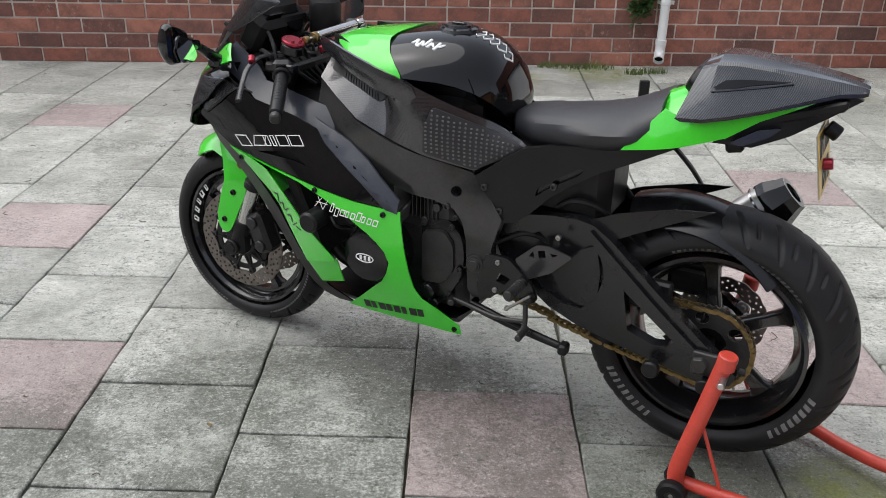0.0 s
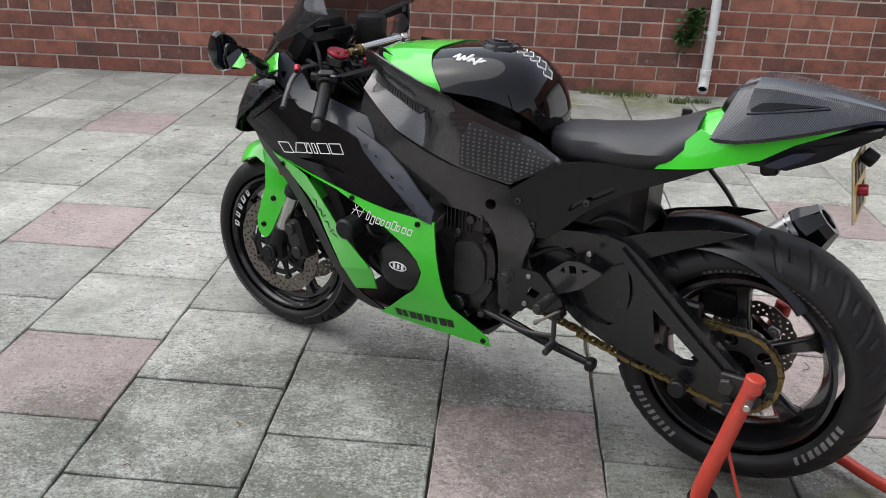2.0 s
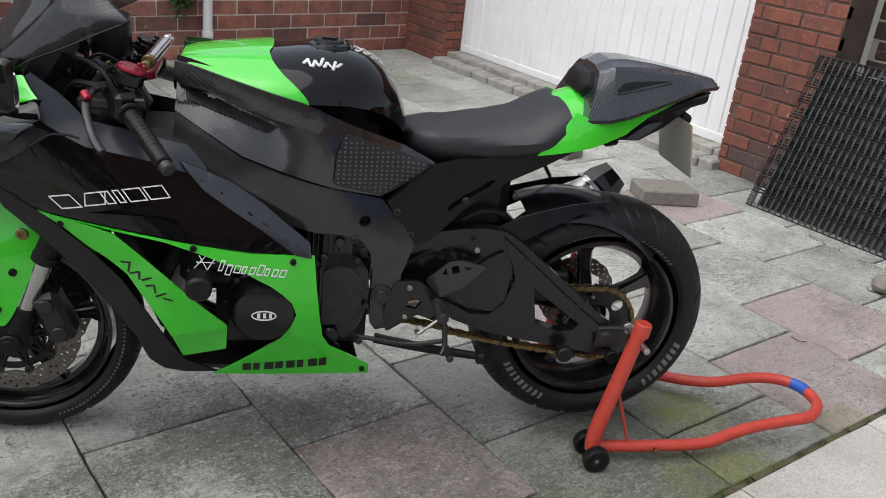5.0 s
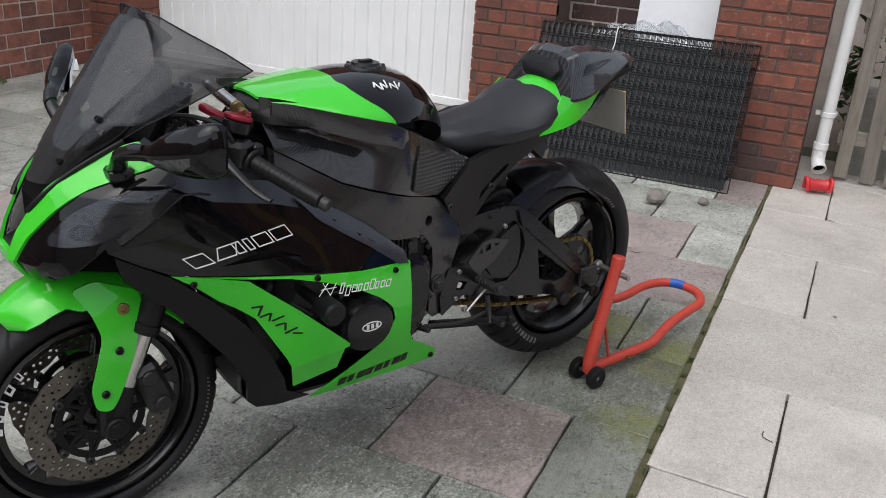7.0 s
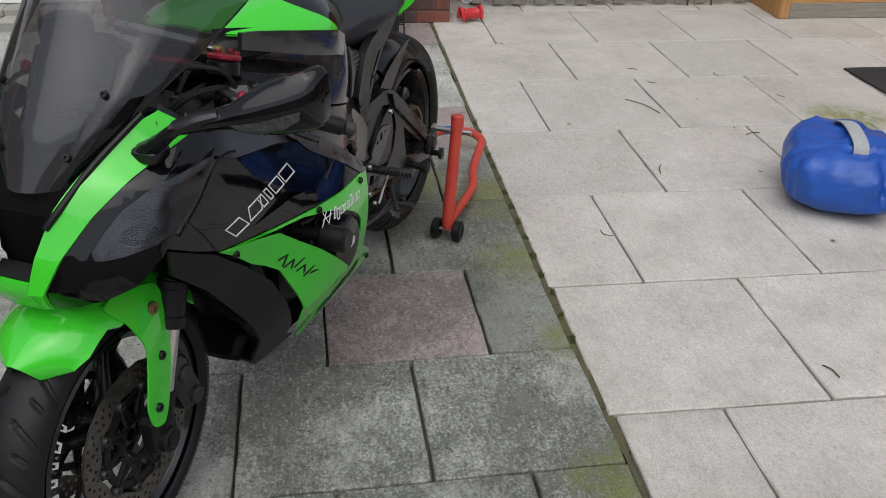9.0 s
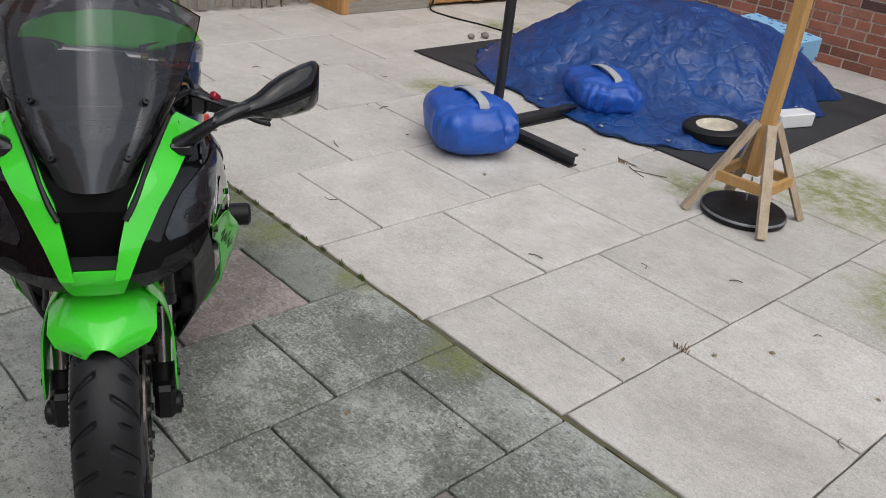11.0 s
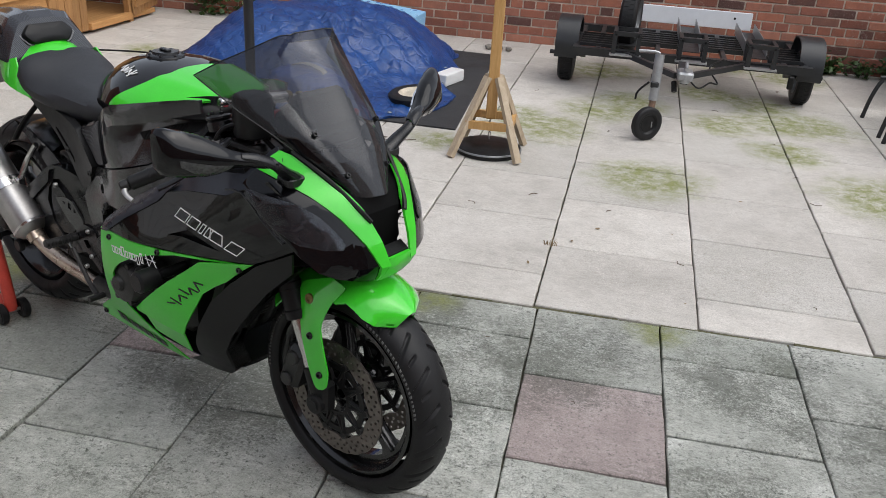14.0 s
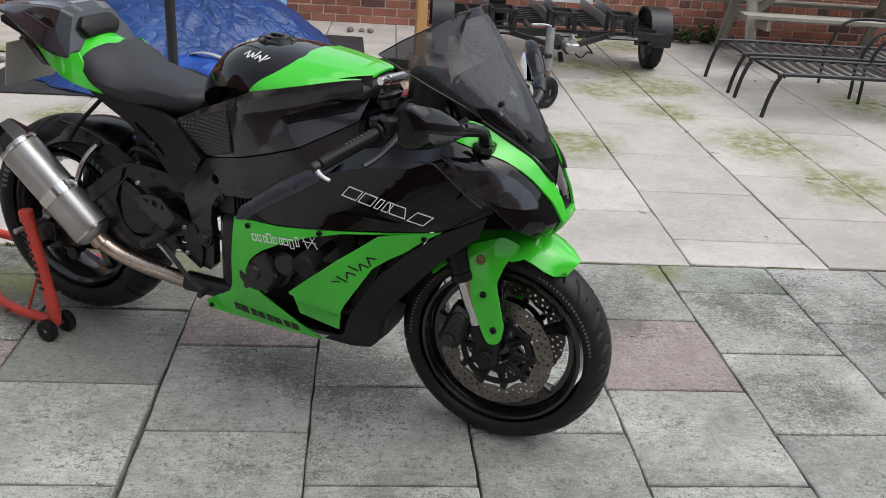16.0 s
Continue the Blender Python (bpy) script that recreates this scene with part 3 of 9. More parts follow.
def glass_mat(name, tint, gloss=0.05, edge=0.55, rough=0.03, haze=0.0):
    """Thin tinted sheet: see-through, slightly hazy, with a gloss that grows to the edge."""
    m = Nodes(name)
    tr = m.n("BsdfTransparent", Color=(*tint, 1))
    df = m.n("BsdfDiffuse", Color=(haze, haze * 1.01, haze * 1.05, 1))
    body = m.n("AddShader")
    m.l(tr.outputs[0], body.inputs[0])
    m.l(df.outputs[0], body.inputs[1])
    gl = m.n("BsdfGlossy", Roughness=rough)
    gl.inputs["Color"].default_value = (0.9, 0.92, 0.96, 1)
    lw = m.n("LayerWeight", Blend=0.5)
    fac = m.math("ADD", m.math("MULTIPLY", m.math("POWER", lw.outputs["Facing"], 4.0), edge), gloss)
    mx = m.n("MixShader")
    m.l(fac, mx.inputs[0])
    m.l(body.outputs[0], mx.inputs[1])
    m.l(gl.outputs[0], mx.inputs[2])
    m.l(mx.outputs[0], m.out.inputs["Surface"])
    return m.m


M_SCREEN = glass_mat("smoked_screen", (0.16, 0.157, 0.16), 0.028, 0.36, haze=0.016)
M_BUBBLE = glass_mat("smoked_screen_bubble", (0.17, 0.167, 0.17), 0.035, 0.35, haze=0.030)
M_LENS = glass_mat("clear_lens", (0.75, 0.76, 0.79), 0.035, 0.45, haze=0.004)


def lamp_mat():
    m = Nodes("lamp_inner_mesh")
    co = m.coords()
    v = m.n("TexVoronoi", Scale=240.0)
    m.l(co, v.inputs["Vector"])
    a = m.noise(co, 14.0, 3)
    c = m.mix(m.ramp(v.outputs["Distance"], (0.25, 0.0), (0.45, 1.0)), (0.004, 0.0042, 0.005), (0.034, 0.035, 0.038))
    m.base(m.mix(m.ramp(a, (0.46, 0.0), (0.62, 0.4)), c, (0.004, 0.0042, 0.005)))
    m.set(Roughness=0.35, Metallic=0.2)
    return m.m


M_LAMPIN = lamp_mat()
M_INDIC = plain("smoked_indicator", (0.06, 0.062, 0.062), 0.15, vary=0.8, scale=90, bump=0.1)
M_MIRROR = plain("mirror_glass", (0.85, 0.86, 0.88), 0.03, 1.0, vary=0.0, bump=0.0)

BIKE = pose(0.616, 1.919, 0, 0, 0, 154.2)
bike = empty("motorcycle", BIKE, "green and black faired sports motorcycle raised on a red rear stand", "motorcycle")
HEAD, RAKE = Vector((1.255, 0, 0.80)), Vector((-0.40, 0, 0.917))
STEER = Matrix.Translation(HEAD) @ Matrix.Rotation(radians(0.5), 4, RAKE) @ Matrix.Translation(-HEAD)


def both(name, g, mat, parent=bike, label="", smooth=38.0, steer=False):
    """A part on the left and its mirror on the right."""
    out = []
    for h in (g, g.mirrored()):
        if steer:
            h.v = [tuple(STEER @ Vector(p)) for p in h.v]
        out.append(h.part(name, mat, parent, label, smooth))
    return out


def single(name, g, mat, parent=bike, label="", smooth=38.0, steer=False):
    if steer:
        g.v = [tuple(STEER @ Vector(p)) for p in g.v]
    return g.part(name, mat, parent, label, smooth)


def on_side(f, lift=0.0):
    return lambda u, w: (u, f(u, w) + lift, w)


def flat_side(y0, ax=0.0, az=0.0, x0=0.0, z0=0.0):
    return lambda u, w: (u, y0 + ax * (u - x0) + az * (w - z0), w)


def rounded(poly, r=0.012, n=3):
    """The outline with its corners rounded."""
    out = []
    k = len(poly)
    for i in range(k):
        p, a, b = Vector(poly[i]), Vector(poly[i - 1]), Vector(poly[(i + 1) % k])
        da, db = (a - p), (b - p)
        ra = min(r, da.length * 0.4)
        rb_ = min(r, db.length * 0.4)
        s, e = p + da.normalized() * ra, p + db.normalized() * rb_
        for j in range(n + 1):
            t = j / n
            q = s * (1 - t) ** 2 + p * 2 * t * (1 - t) + e * t * t
            out.append((q.x, q.y))
    return out


def bolt(g, c, d, r=0.008, h=0.006):
    """A socket screw: a short head with a sunk middle."""
    c, d = Vector(c), Vector(d).normalized()
    s = d.orthogonal().normalized()
    t = d.cross(s)
    rings = []
    for rr, hh in ((r, -0.004), (r, h * 0.7), (r * 0.85, h), (r * 0.5, h), (r * 0.42, h * 0.3), (0.0004, h * 0.25)):
        rings.append([c + d * hh + rr * (math.cos(a) * s + math.sin(a) * t) for a in (2 * math.pi * j / 10 for j in range(10))])
    loft(g, rings)
    return g


# -- wheels --
def tyre(R, rc, hw, inner, bead, pitches, depth=0.0065, sweep=1.0):
    """A road tyre with curved tread grooves cut in."""
    nb, na = 72, 960
    outb = 125
    prof = []
    for i in range(nb + 1):
        b = radians(-outb + 2 * outb * i / nb)
        c = math.cos(b)
        prof.append((rc + ((R - rc) if c > 0 else (rc - inner)) * c, hw * math.sin(b), b))
    v = []
    per = 360.0 / pitches
    for k in range(na):
        th = 360.0 * k / na
        ca, sa = math.cos(radians(th)), math.sin(radians(th))
        for r, y, b in prof:
            s = math.degrees(b) / 90.0
            cut = 0.0
            a = abs(s)
            if a < 0.92:
                side = 0.0 if s > 0 else 0.5
                ph = ((th * (1 if sweep > 0 else -1)) / per + side + 0.75 * a) % 1.0
                ph2 = ((th * (1 if sweep > 0 else -1)) / per + side + 0.5 + 0.55 * a) % 1.0
                if 0.12 < a < 0.88:
                    cut = depth * min(1.0, max(0.0, (0.078 - abs(ph - 0.5)) / 0.034)) * min(1.0, (a - 0.12) / 0.06, (0.88 - a) / 0.06)
                if 0.30 < a < 0.62:
                    cut = max(cut, depth * min(1.0, max(0.0, (0.066 - abs(ph2 - 0.5)) / 0.034)) * min(1.0, (a - 0.30) / 0.06, (0.62 - a) / 0.06))
            v.append(((r - cut) * ca, y, (r - cut) * sa))
    n = nb + 1
    g = Geo()
    f = []
    for k in range(na):
        a, b = k * n, ((k + 1) % na) * n
        for j in range(nb):
            f.append((a + j, a + j + 1, b + j + 1, b + j))
    g.add(v, f)
    revolve(g, [(inner + 0.004, -bead - 0.004), (inner - 0.004, -bead + 0.004), (inner - 0.004, bead - 0.004), (inner + 0.004, bead + 0.004)], 64)
    return g


def rim(half, lip=0.221):
    g = Geo()
    h = half
    revolve(g, [(lip + 0.005, h), (lip - 0.004, h + 0.002), (lip - 0.010, h - 0.006), (lip - 0.016, h - 0.014), (lip - 0.020, h - 0.03), (lip - 0.034, h * 0.35),
                (lip - 0.034, -h * 0.35), (lip - 0.020, -h + 0.03), (lip - 0.016, -h + 0.014), (lip - 0.010, -h + 0.006), (lip - 0.004, -h - 0.002), (lip + 0.005, -h), (lip - 0.002, 0)], 96, loop=True)
    return g


def hub_geo(hub=0.045, hubw=0.05):
    return revolve(Geo(), [(0.013, hubw), (hub * 0.8, hubw), (hub, hubw - 0.006), (hub, -hubw + 0.006), (hub * 0.8, -hubw), (0.013, -hubw)], 32, loop=True)


def spoke_geo(a, lip=0.221, hub=0.045, wide=0.036):
    rings = []
    for r, w, t in ((hub - 0.008, wide * 0.75, 0.030), (0.08, wide * 0.62, 0.021), (0.13, wide * 0.56, 0.017), (0.17, wide * 0.72, 0.018), (lip - 0.030, wide * 1.25, 0.026)):
        ring = []
        for sy, sw in ((-1, -0.7), (-0.6, -1), (0.6, -1), (1, -0.7), (1, 0.7), (0.6, 1), (-0.6, 1), (-1, 0.7)):
            ring.append((r * math.cos(a) - sw * w * 0.5 * 1.1 * math.sin(a), sy * t, r * math.sin(a) + sw * w * 0.5 * 1.1 * math.cos(a)))
        rings.append(ring)
    return loft(Geo(), rings)


def spokes_of(wheel, m, count, turn, wide, hubw):
    hub_geo(hubw=hubw).moved(m).part("hub", M_RIM, wheel)
    for k in range(count):
        spoke_geo(radians(turn + 360 / count * k), wide=wide).moved(m).part("spoke", M_RIM, wheel)


def disc(r_out, r_in, waves, y, t, holes=30, bore=0.0037):
    """A wave-edged brake disc with drilled holes."""
    n = waves * 7
    wob = 0.0032 * 10 / (waves + 3)
    out = [((r_out + 2.2 * wob * abs(math.cos(waves * a / 2)) - wob) * math.cos(a), (r_out + 2.2 * wob * abs(math.cos(waves * a / 2)) - wob) * math.sin(a)) for a in (2 * math.pi * i / n for i in range(n))]
    hs = [[((r_in + .004 * math.cos(10 * a)) * math.cos(-a), (r_in + .004 * math.cos(10 * a)) * math.sin(-a)) for a in (2 * math.pi * i / 60 for i in range(60))]]
    for k in range(holes):
        a = 2 * math.pi * k / holes
        for j, off in enumerate((0.26, 0.54, 0.82)):
            rr = r_in + (r_out - r_in) * (off + 0.10 * ((k % 2) - 0.5))
            aa = a + (j % 2) * math.pi / holes
            hs.append([(rr * math.cos(aa) + bore * math.cos(-b), rr * math.sin(aa) + bore * math.sin(-b)) for b in (2 * math.pi * i / 6 for i in range(6))])
    return sheet(out, hs, lambda u, w: (u, y, w), t, grid=9)


def carrier_ring(r_hub, y, t):
    return revolve(Geo(), [(r_hub, y), (r_hub + 0.016, y), (r_hub + 0.016, y - t), (r_hub, y - t)], 40, loop=True)


def carrier_arm(r_hub, r_out, arms, k, y, t):
    g = Geo()
    a = 2 * math.pi * k / arms
    for da in (-0.18, 0.18):
        p = Vector((math.cos(a + da) * (r_hub + 0.01), y - t / 2, math.sin(a + da) * (r_hub + 0.01)))
        q = Vector((math.cos(a) * r_out, y - t / 2, math.sin(a) * r_out))
        tube(g, [p, q], 0.0055, 6, 1)
    c = Vector((math.cos(a) * r_out, y, math.sin(a) * r_out))
    cyl(g, c + Vector((0, 0.004, 0)), c - Vector((0, t + 0.004, 0)), 0.0085, 12, 0.001)
    return g


def sidewall_blocks(g, r, y_at, a0, a1, count, height, seed, side, line=0.0):
    """A row of plain blocks printed on the sidewall, like lettering too fine to read; line > 0 draws their outlines alone."""
    rr = random.Random(seed)
    pitch = (a1 - a0) / count
    for k in range(count):
        c, w = a0 + pitch * (k + 0.5), abs(pitch) * rr.uniform(0.34, 0.62)
        strokes = [(-0.5, 0.5, 0.0, 1.0)]
        if line:
            strokes = [(-0.5, 0.5, 0.0, line), (-0.5, 0.5, 1 - line, 1.0), (-0.5, -0.5 + line, line, 1 - line), (0.5 - line, 0.5, line, 1 - line)]
        for u0, u1, h0, h1 in strokes:
            steps = max(2, int(round(6 * (h1 - h0))))
            o = len(g.v)
            for lift in (0.0, -0.003):
                for i in range(steps + 1):
                    h = h0 + (h1 - h0) * i / steps
                    ra = r + (h - 0.5) * height
                    for u in (u0, (u0 + u1) / 2, u1):
                        a = radians(c + u * w + (h - 0.5) * 0.35 * w)
                        g.v.append((ra * math.cos(a), side * (y_at(ra) + lift), ra * math.sin(a)))
            top = 3 * (steps + 1)
            fs = [(3 * i + q, 3 * i + q + 1, 3 * i + q + 4, 3 * i + q + 3) for i in range(steps) for q in (0, 1)]
            rim_ = [0, 1, 2] + [3 * i + 2 for i in range(1, steps + 1)] + [3 * steps + 1] + [3 * i for i in range(steps, 0, -1)]
            fs += [(q + top, p + top, p, q) for p, q in zip(rim_, rim_[1:] + rim_[:1])]
            g.f += [tuple(v + o for v in (q if side < 0 else q[::-1])) for q in fs]
    return g


def wall_y(R, rc, hw, inner):
    def at(r):
        c = (r - rc) / ((R - rc) if r > rc else (rc - inner))
        return hw * math.sqrt(max(0.0, 1 - min(1.0, c * c))) + 0.0016
    return at


REAR, FRONT = pose(0.001, 0, 0.357), pose(1.458, 0, 0.297)
FWD = STEER @ FRONT
g = rim(0.078).moved(REAR)
rear_wheel = g.part("rear_wheel", M_RIM, bike, "glossy black cast wheel")
spokes_of(rear_wheel, REAR, 5, 8, 0.05, 0.06)
tyre(0.328, 0.264, 0.095, 0.222, 0.072, 22, sweep=-1).moved(REAR).part("tyre", M_TYRE, rear_wheel)
wy = wall_y(0.328, 0.264, 0.095, 0.222)
g = Geo()
for side in (1, -1):
    mid_ = -90 if side > 0 else 90
    sidewall_blocks(g, 0.262, wy, mid_ + 25 * side, mid_ + 62 * side, 9, 0.018, 3, side)
    sidewall_blocks(g, 0.262, wy, mid_ - 76 * side, mid_ - 41 * side, 8, 0.018, 5, side)
    sidewall_blocks(g, 0.248, wy, 62, 138, 24, 0.008, 8, side)
tagged(g.moved(REAR).part("sidewall_print", M_TXTWHITE, rear_wheel), kind="stuff")
g = Geo()
n = 82
out = [((0.104 + (0.004 if k % 2 else -0.003)) * math.cos(2 * math.pi * k / n), (0.104 + (0.004 if k % 2 else -0.003)) * math.sin(2 * math.pi * k / n)) for k in range(n)]
hs = [[(0.045 * math.cos(-a), 0.045 * math.sin(-a)) for a in (2 * math.pi * i / 24 for i in range(24))]]
for k in range(5):
    a = 2 * math.pi * k / 5
    hs.append([(0.072 * math.cos(a) + 0.017 * math.cos(-b), 0.072 * math.sin(a) + 0.017 * math.sin(-b)) for b in (2 * math.pi * i / 12 for i in range(12))])
sheet(out, hs, lambda u, w: (u, 0.084, w), 0.006, grid=9).moved(REAR).part("sprocket", M_ENGINE, rear_wheel)
disc(0.110, 0.075, 16, -0.078, 0.005, 24, 0.0034).moved(REAR).part("brake_disc", M_DISC, rear_wheel)
g = cyl(Geo(), (0, -0.16, 0.348), (0, 0.165, 0.348), 0.012, 14, 0.002)
cyl(g, (0, 0.15, 0.348), (0, 0.172, 0.348), 0.021, 6, 0.002)
cyl(g, (0, -0.172, 0.348), (0, -0.15, 0.348), 0.021, 6, 0.002)
g.part("rear_axle", M_CAST, bike)
g = box(Geo(), 0.05, 0.15, -0.13, -0.065, 0.40, 0.46, 0.012)
box(g, 0.06, 0.13, -0.125, -0.10, 0.385, 0.475, 0.008)
g.part("rear_brake_caliper", M_MATT, bike)

g = rim(0.048).moved(FWD)
front_wheel = g.part("front_wheel", M_RIM, bike, "glossy black cast wheel")
spokes_of(front_wheel, FWD, 5, 28, 0.04, 0.05)
tyre(0.297, 0.252, 0.0615, 0.222, 0.044, 20, sweep=1).moved(FWD).part("tyre", M_TYRE, front_wheel)
fy = wall_y(0.297, 0.252, 0.0615, 0.222)
g = Geo()
for side in (1, -1):
    sidewall_blocks(g, 0.256, fy, 175 * side, 250 * side, 30, 0.0055, 4, side)
    sidewall_blocks(g, 0.256, fy, -70 * side, -10 * side, 24, 0.0055, 6, side)
tagged(g.moved(FWD).part("sidewall_print", M_TXTWHITE, front_wheel), kind="stuff")
g = Geo()
sidewall_blocks(g, 0.207, lambda r: 0.0465, 2, 48, 5, 0.022, 9, 1, 0.22)
tagged(g.moved(FWD).part("rim_print", M_WHITE, front_wheel), kind="stuff")
for sgn in (1, -1):
    y = 0.068 * sgn
    d = disc(0.157, 0.112, 24, y, 0.005, 36, 0.0042)
    d.moved(FWD).part("brake_disc", M_DISC, front_wheel, "drilled wave-edged disc browned by rust")
    carrier_ring(0.040, y, 0.005).moved(FWD).part("disc_carrier", M_MATT, front_wheel)
    carrier_ring(0.084, y, 0.005).moved(FWD).part("disc_carrier", M_MATT, front_wheel)
    for k in range(10):
        carrier_arm(0.040, 0.103, 10, k, y, 0.005).moved(FWD).part("carrier_arm", M_MATT, front_wheel)
        c = Vector((math.cos(.2 * math.pi * k) * .106, y, math.sin(.2 * math.pi * k) * .106))
        revolve(Geo(), [(.004, .0075), (.0085, .0075), (.0095, .006), (.0095, -.0085), (.004, -.0085)], 14, Matrix.Translation(c), loop=True).moved(FWD).part("disc_bobbin", M_CAST, front_wheel)

# -- fork, front mudguard and calipers, turned with the steering --
for sgn in (1, -1):
    y = 0.103 * sgn
    g = Geo()
    a, b = Vector((1.448, y, 0.295)), Vector((1.205, y, 0.88))
    d = (b - a).normalized()
    tube(g, [a + d * 0.24, a + d * 0.30, b], [0.0285, 0.0285, 0.0275], 18, 1)
    cyl(g, a + d * 0.225, a + d * 0.25, 0.0315, 18, 0.003)
    cyl(g, a + d * 0.30, a + d * 0.318, 0.0305, 18, 0.002)
    single("fork_tube", g, M_MATT, steer=True)
    single("fork_slider", cyl(Geo(), a + d * 0.08, a + d * 0.235, 0.0215, 18), M_CHROME, label="bright chrome fork leg", steer=True)
    g = cyl(Geo(), a + d * 0.02, a + d * 0.10, 0.026, 16, 0.004)
    box(g, 1.405, 1.475, y - 0.022, y + 0.022, 0.272, 0.36, 0.012)
    cyl(g, (1.445, y - 0.02 * sgn, 0.299), (1.445, y + 0.034 * sgn, 0.299), 0.026, 18, 0.003)
    cyl(g, (1.445, y + 0.03 * sgn, 0.299), (1.445, y + 0.037 * sgn, 0.299), 0.017, 6, 0.001)
    single("fork_foot", g, M_MATT, steer=True)
    g = Geo()
    mrot = pose(1.35, 0.088 * sgn, 0.36, 0, 20, 0)
    box(g, -0.032, 0.032, -0.034, 0.034, -0.065, 0.065, 0.012, mrot)
    for z in (-0.038, 0.038):
        for s in (1, -1):
            cyl(g, mrot @ Vector((0, 0.03 * s, z)), mrot @ Vector((0, 0.043 * s, z)), 0.019, 14, 0.003)
    tube(g, [mrot @ Vector((0, 0, 0.06)), mrot @ Vector((0.01, 0.01 * sgn, 0.12)), Vector((1.28, 0.09 * sgn, 0.62)), Vector((1.20, 0.06 * sgn, 0.80))], 0.0045, 6)
    single("brake_caliper", g, M_ENGINE, steer=True)

g = Geo()
rings = []
for i in range(15):
    t = i / 14
    ang = radians(57 + 76 * t)
    half = 0.098 * min(1.0, 0.30 + 1.15 * math.sqrt(max(0.0, t * 3.2))) if t < 0.3 else 0.100
    R0 = 0.335 + 0.016 * math.sin(math.pi * t)
    ring = []
    for k in range(13):
        u = -1 + 2 * k / 12
        drop = 0.045 * abs(u) ** 2.4 + (0.02 * abs(u) ** 3 if t > 0.3 else 0)
        ring.append((1.455 + (R0 - drop) * math.cos(ang), half * u, 0.299 + (R0 - drop) * math.sin(ang)))
    rings.append(ring)
g.add([p for r in rings for p in r], ring_faces(13, 15, False, False))
o = len(g.v)
g.v += [(1.455 + (x - 1.455) * 0.988, y * 0.97, 0.299 + (z - 0.299) * 0.988) for x, y, z in g.v[:o]]
g.f += [tuple(i + o for i in q[::-1]) for q in ring_faces(13, 15, False, False)]
for i in range(14):
    for j in (0, 12):
        a, b = i * 13 + j, (i + 1) * 13 + j
        q = (a, b, b + o, a + o)
        g.f.append(q if j else q[::-1])
for j in range(12):
    for i in (0, 14):
        a, b = i * 13 + j, i * 13 + j + 1
        g.f.append((a, b, b + o, a + o) if i == 0 else (b, a, a + o, b + o))
mudguard = single("front_mudguard", g, M_GREEN, label="bright green front mudguard with side legs", steer=True)
leg = rounded([(1.500, 0.622), (1.45, 0.635), (1.365, 0.600), (1.352, 0.545), (1.385, 0.478), (1.432, 0.375), (1.452, 0.346), (1.484, 0.358), (1.490, 0.405), (1.455, 0.520), (1.470, 0.575)], 0.014)
legy = field([(1.50, 0.62, 0.082), (1.37, 0.595, 0.092), (1.44, 0.54, 0.120), (1.385, 0.48, 0.118), (1.475, 0.43, 0.130), (1.425, 0.40, 0.129), (1.47, 0.35, 0.132)], 0.1)
both("mudguard_leg", sheet(leg, [], on_side(legy), 0.004, 0.02), M_GREEN, mudguard, steer=True)
for x, z in ((1.424, 0.484), (1.462, 0.392)):
    both("mudguard_bolt", bolt(Geo(), (x, legy(x, z), z), (0, 1, 0), 0.009), M_MATT, mudguard, steer=True)
g = bolt(Geo(), (1.403, legy(1.403, 0.570) + 0.001, 0.570), (0.1, 1, 0.1), 0.013, 0.004)
both("reflector_clip", g, M_GOLD, mudguard, steer=True)

# -- fairings --
FAIR = field([(1.37, .88, .192), (1.46, .80, .192), (1.35, .80, .216), (1.24, .80, .214), (1.1, .80, .206), (1.45, .74, .195), (1.24, .73, .228), (1.0, .745, .212), (1.33, .67, .214), (1.2, .66, .236), (1.02, .66, .258), (.85, .645, .258),
              (.78, .60, .252), (1.18, .62, .240), (1.0, .60, .266), (.76, .5, .255), (.87, .45, .262), (.73, .375, .24), (.62, .27, .19), (.86, .25, .17), (1.0, .24, .16), (1.08, .25, .15), (1.06, .32, .2),
              (1.07, .39, .23), (1.16, .54, .23), (.95, .44, .27)], 0.25, 0.02)
upper = [(1.395, .705), (1.45, .738), (1.462, .785), (1.445, .83), (1.41, .862), (1.374, .882), (1.30, .845), (1.238, .814), (1.10, .788), (1.04, .770), (.98, .746), (.87, .672), (.771, .606), (.90, .611), (1.03, .626), (1.18, .647), (1.33, .672)]
groove = [(1.235, .676), (1.12, .698), (1.05, .668), (1.10, .676)]
up = both("upper_fairing", sheet(upper, [groove], on_side(FAIR), 0.004, 0.025), M_BLACK, label="glossy black upper side fairing")
both("fairing_groove", sheet([(1.25, .66), (1.25, .71), (1.03, .71), (1.03, .65)], [], on_side(FAIR, -0.018), 0.003), M_MATT)
side_outline = [(1.33, .668), (1.18, .6425), (1.03, .6215), (.90, .6065), (.762, .6015), (.752, .515), (.742, .44), (.732, .385), (.715, .355), (.675, .330), (.615, .288), (.613, .258), (.725, .256), (.863, .249), (.985, .243), (.925, .296),
                (.861, .357), (.828, .385), (.808, .418), (.796, .453), (.807, .485), (.828, .508), (.854, .529), (.918, .566), (.993, .597), (1.08, .622), (1.18, .638)]
sf = both("side_fairing", sheet(side_outline, [], on_side(FAIR), 0.004, 0.025), M_GREEN, label="bright green lower side fairing")
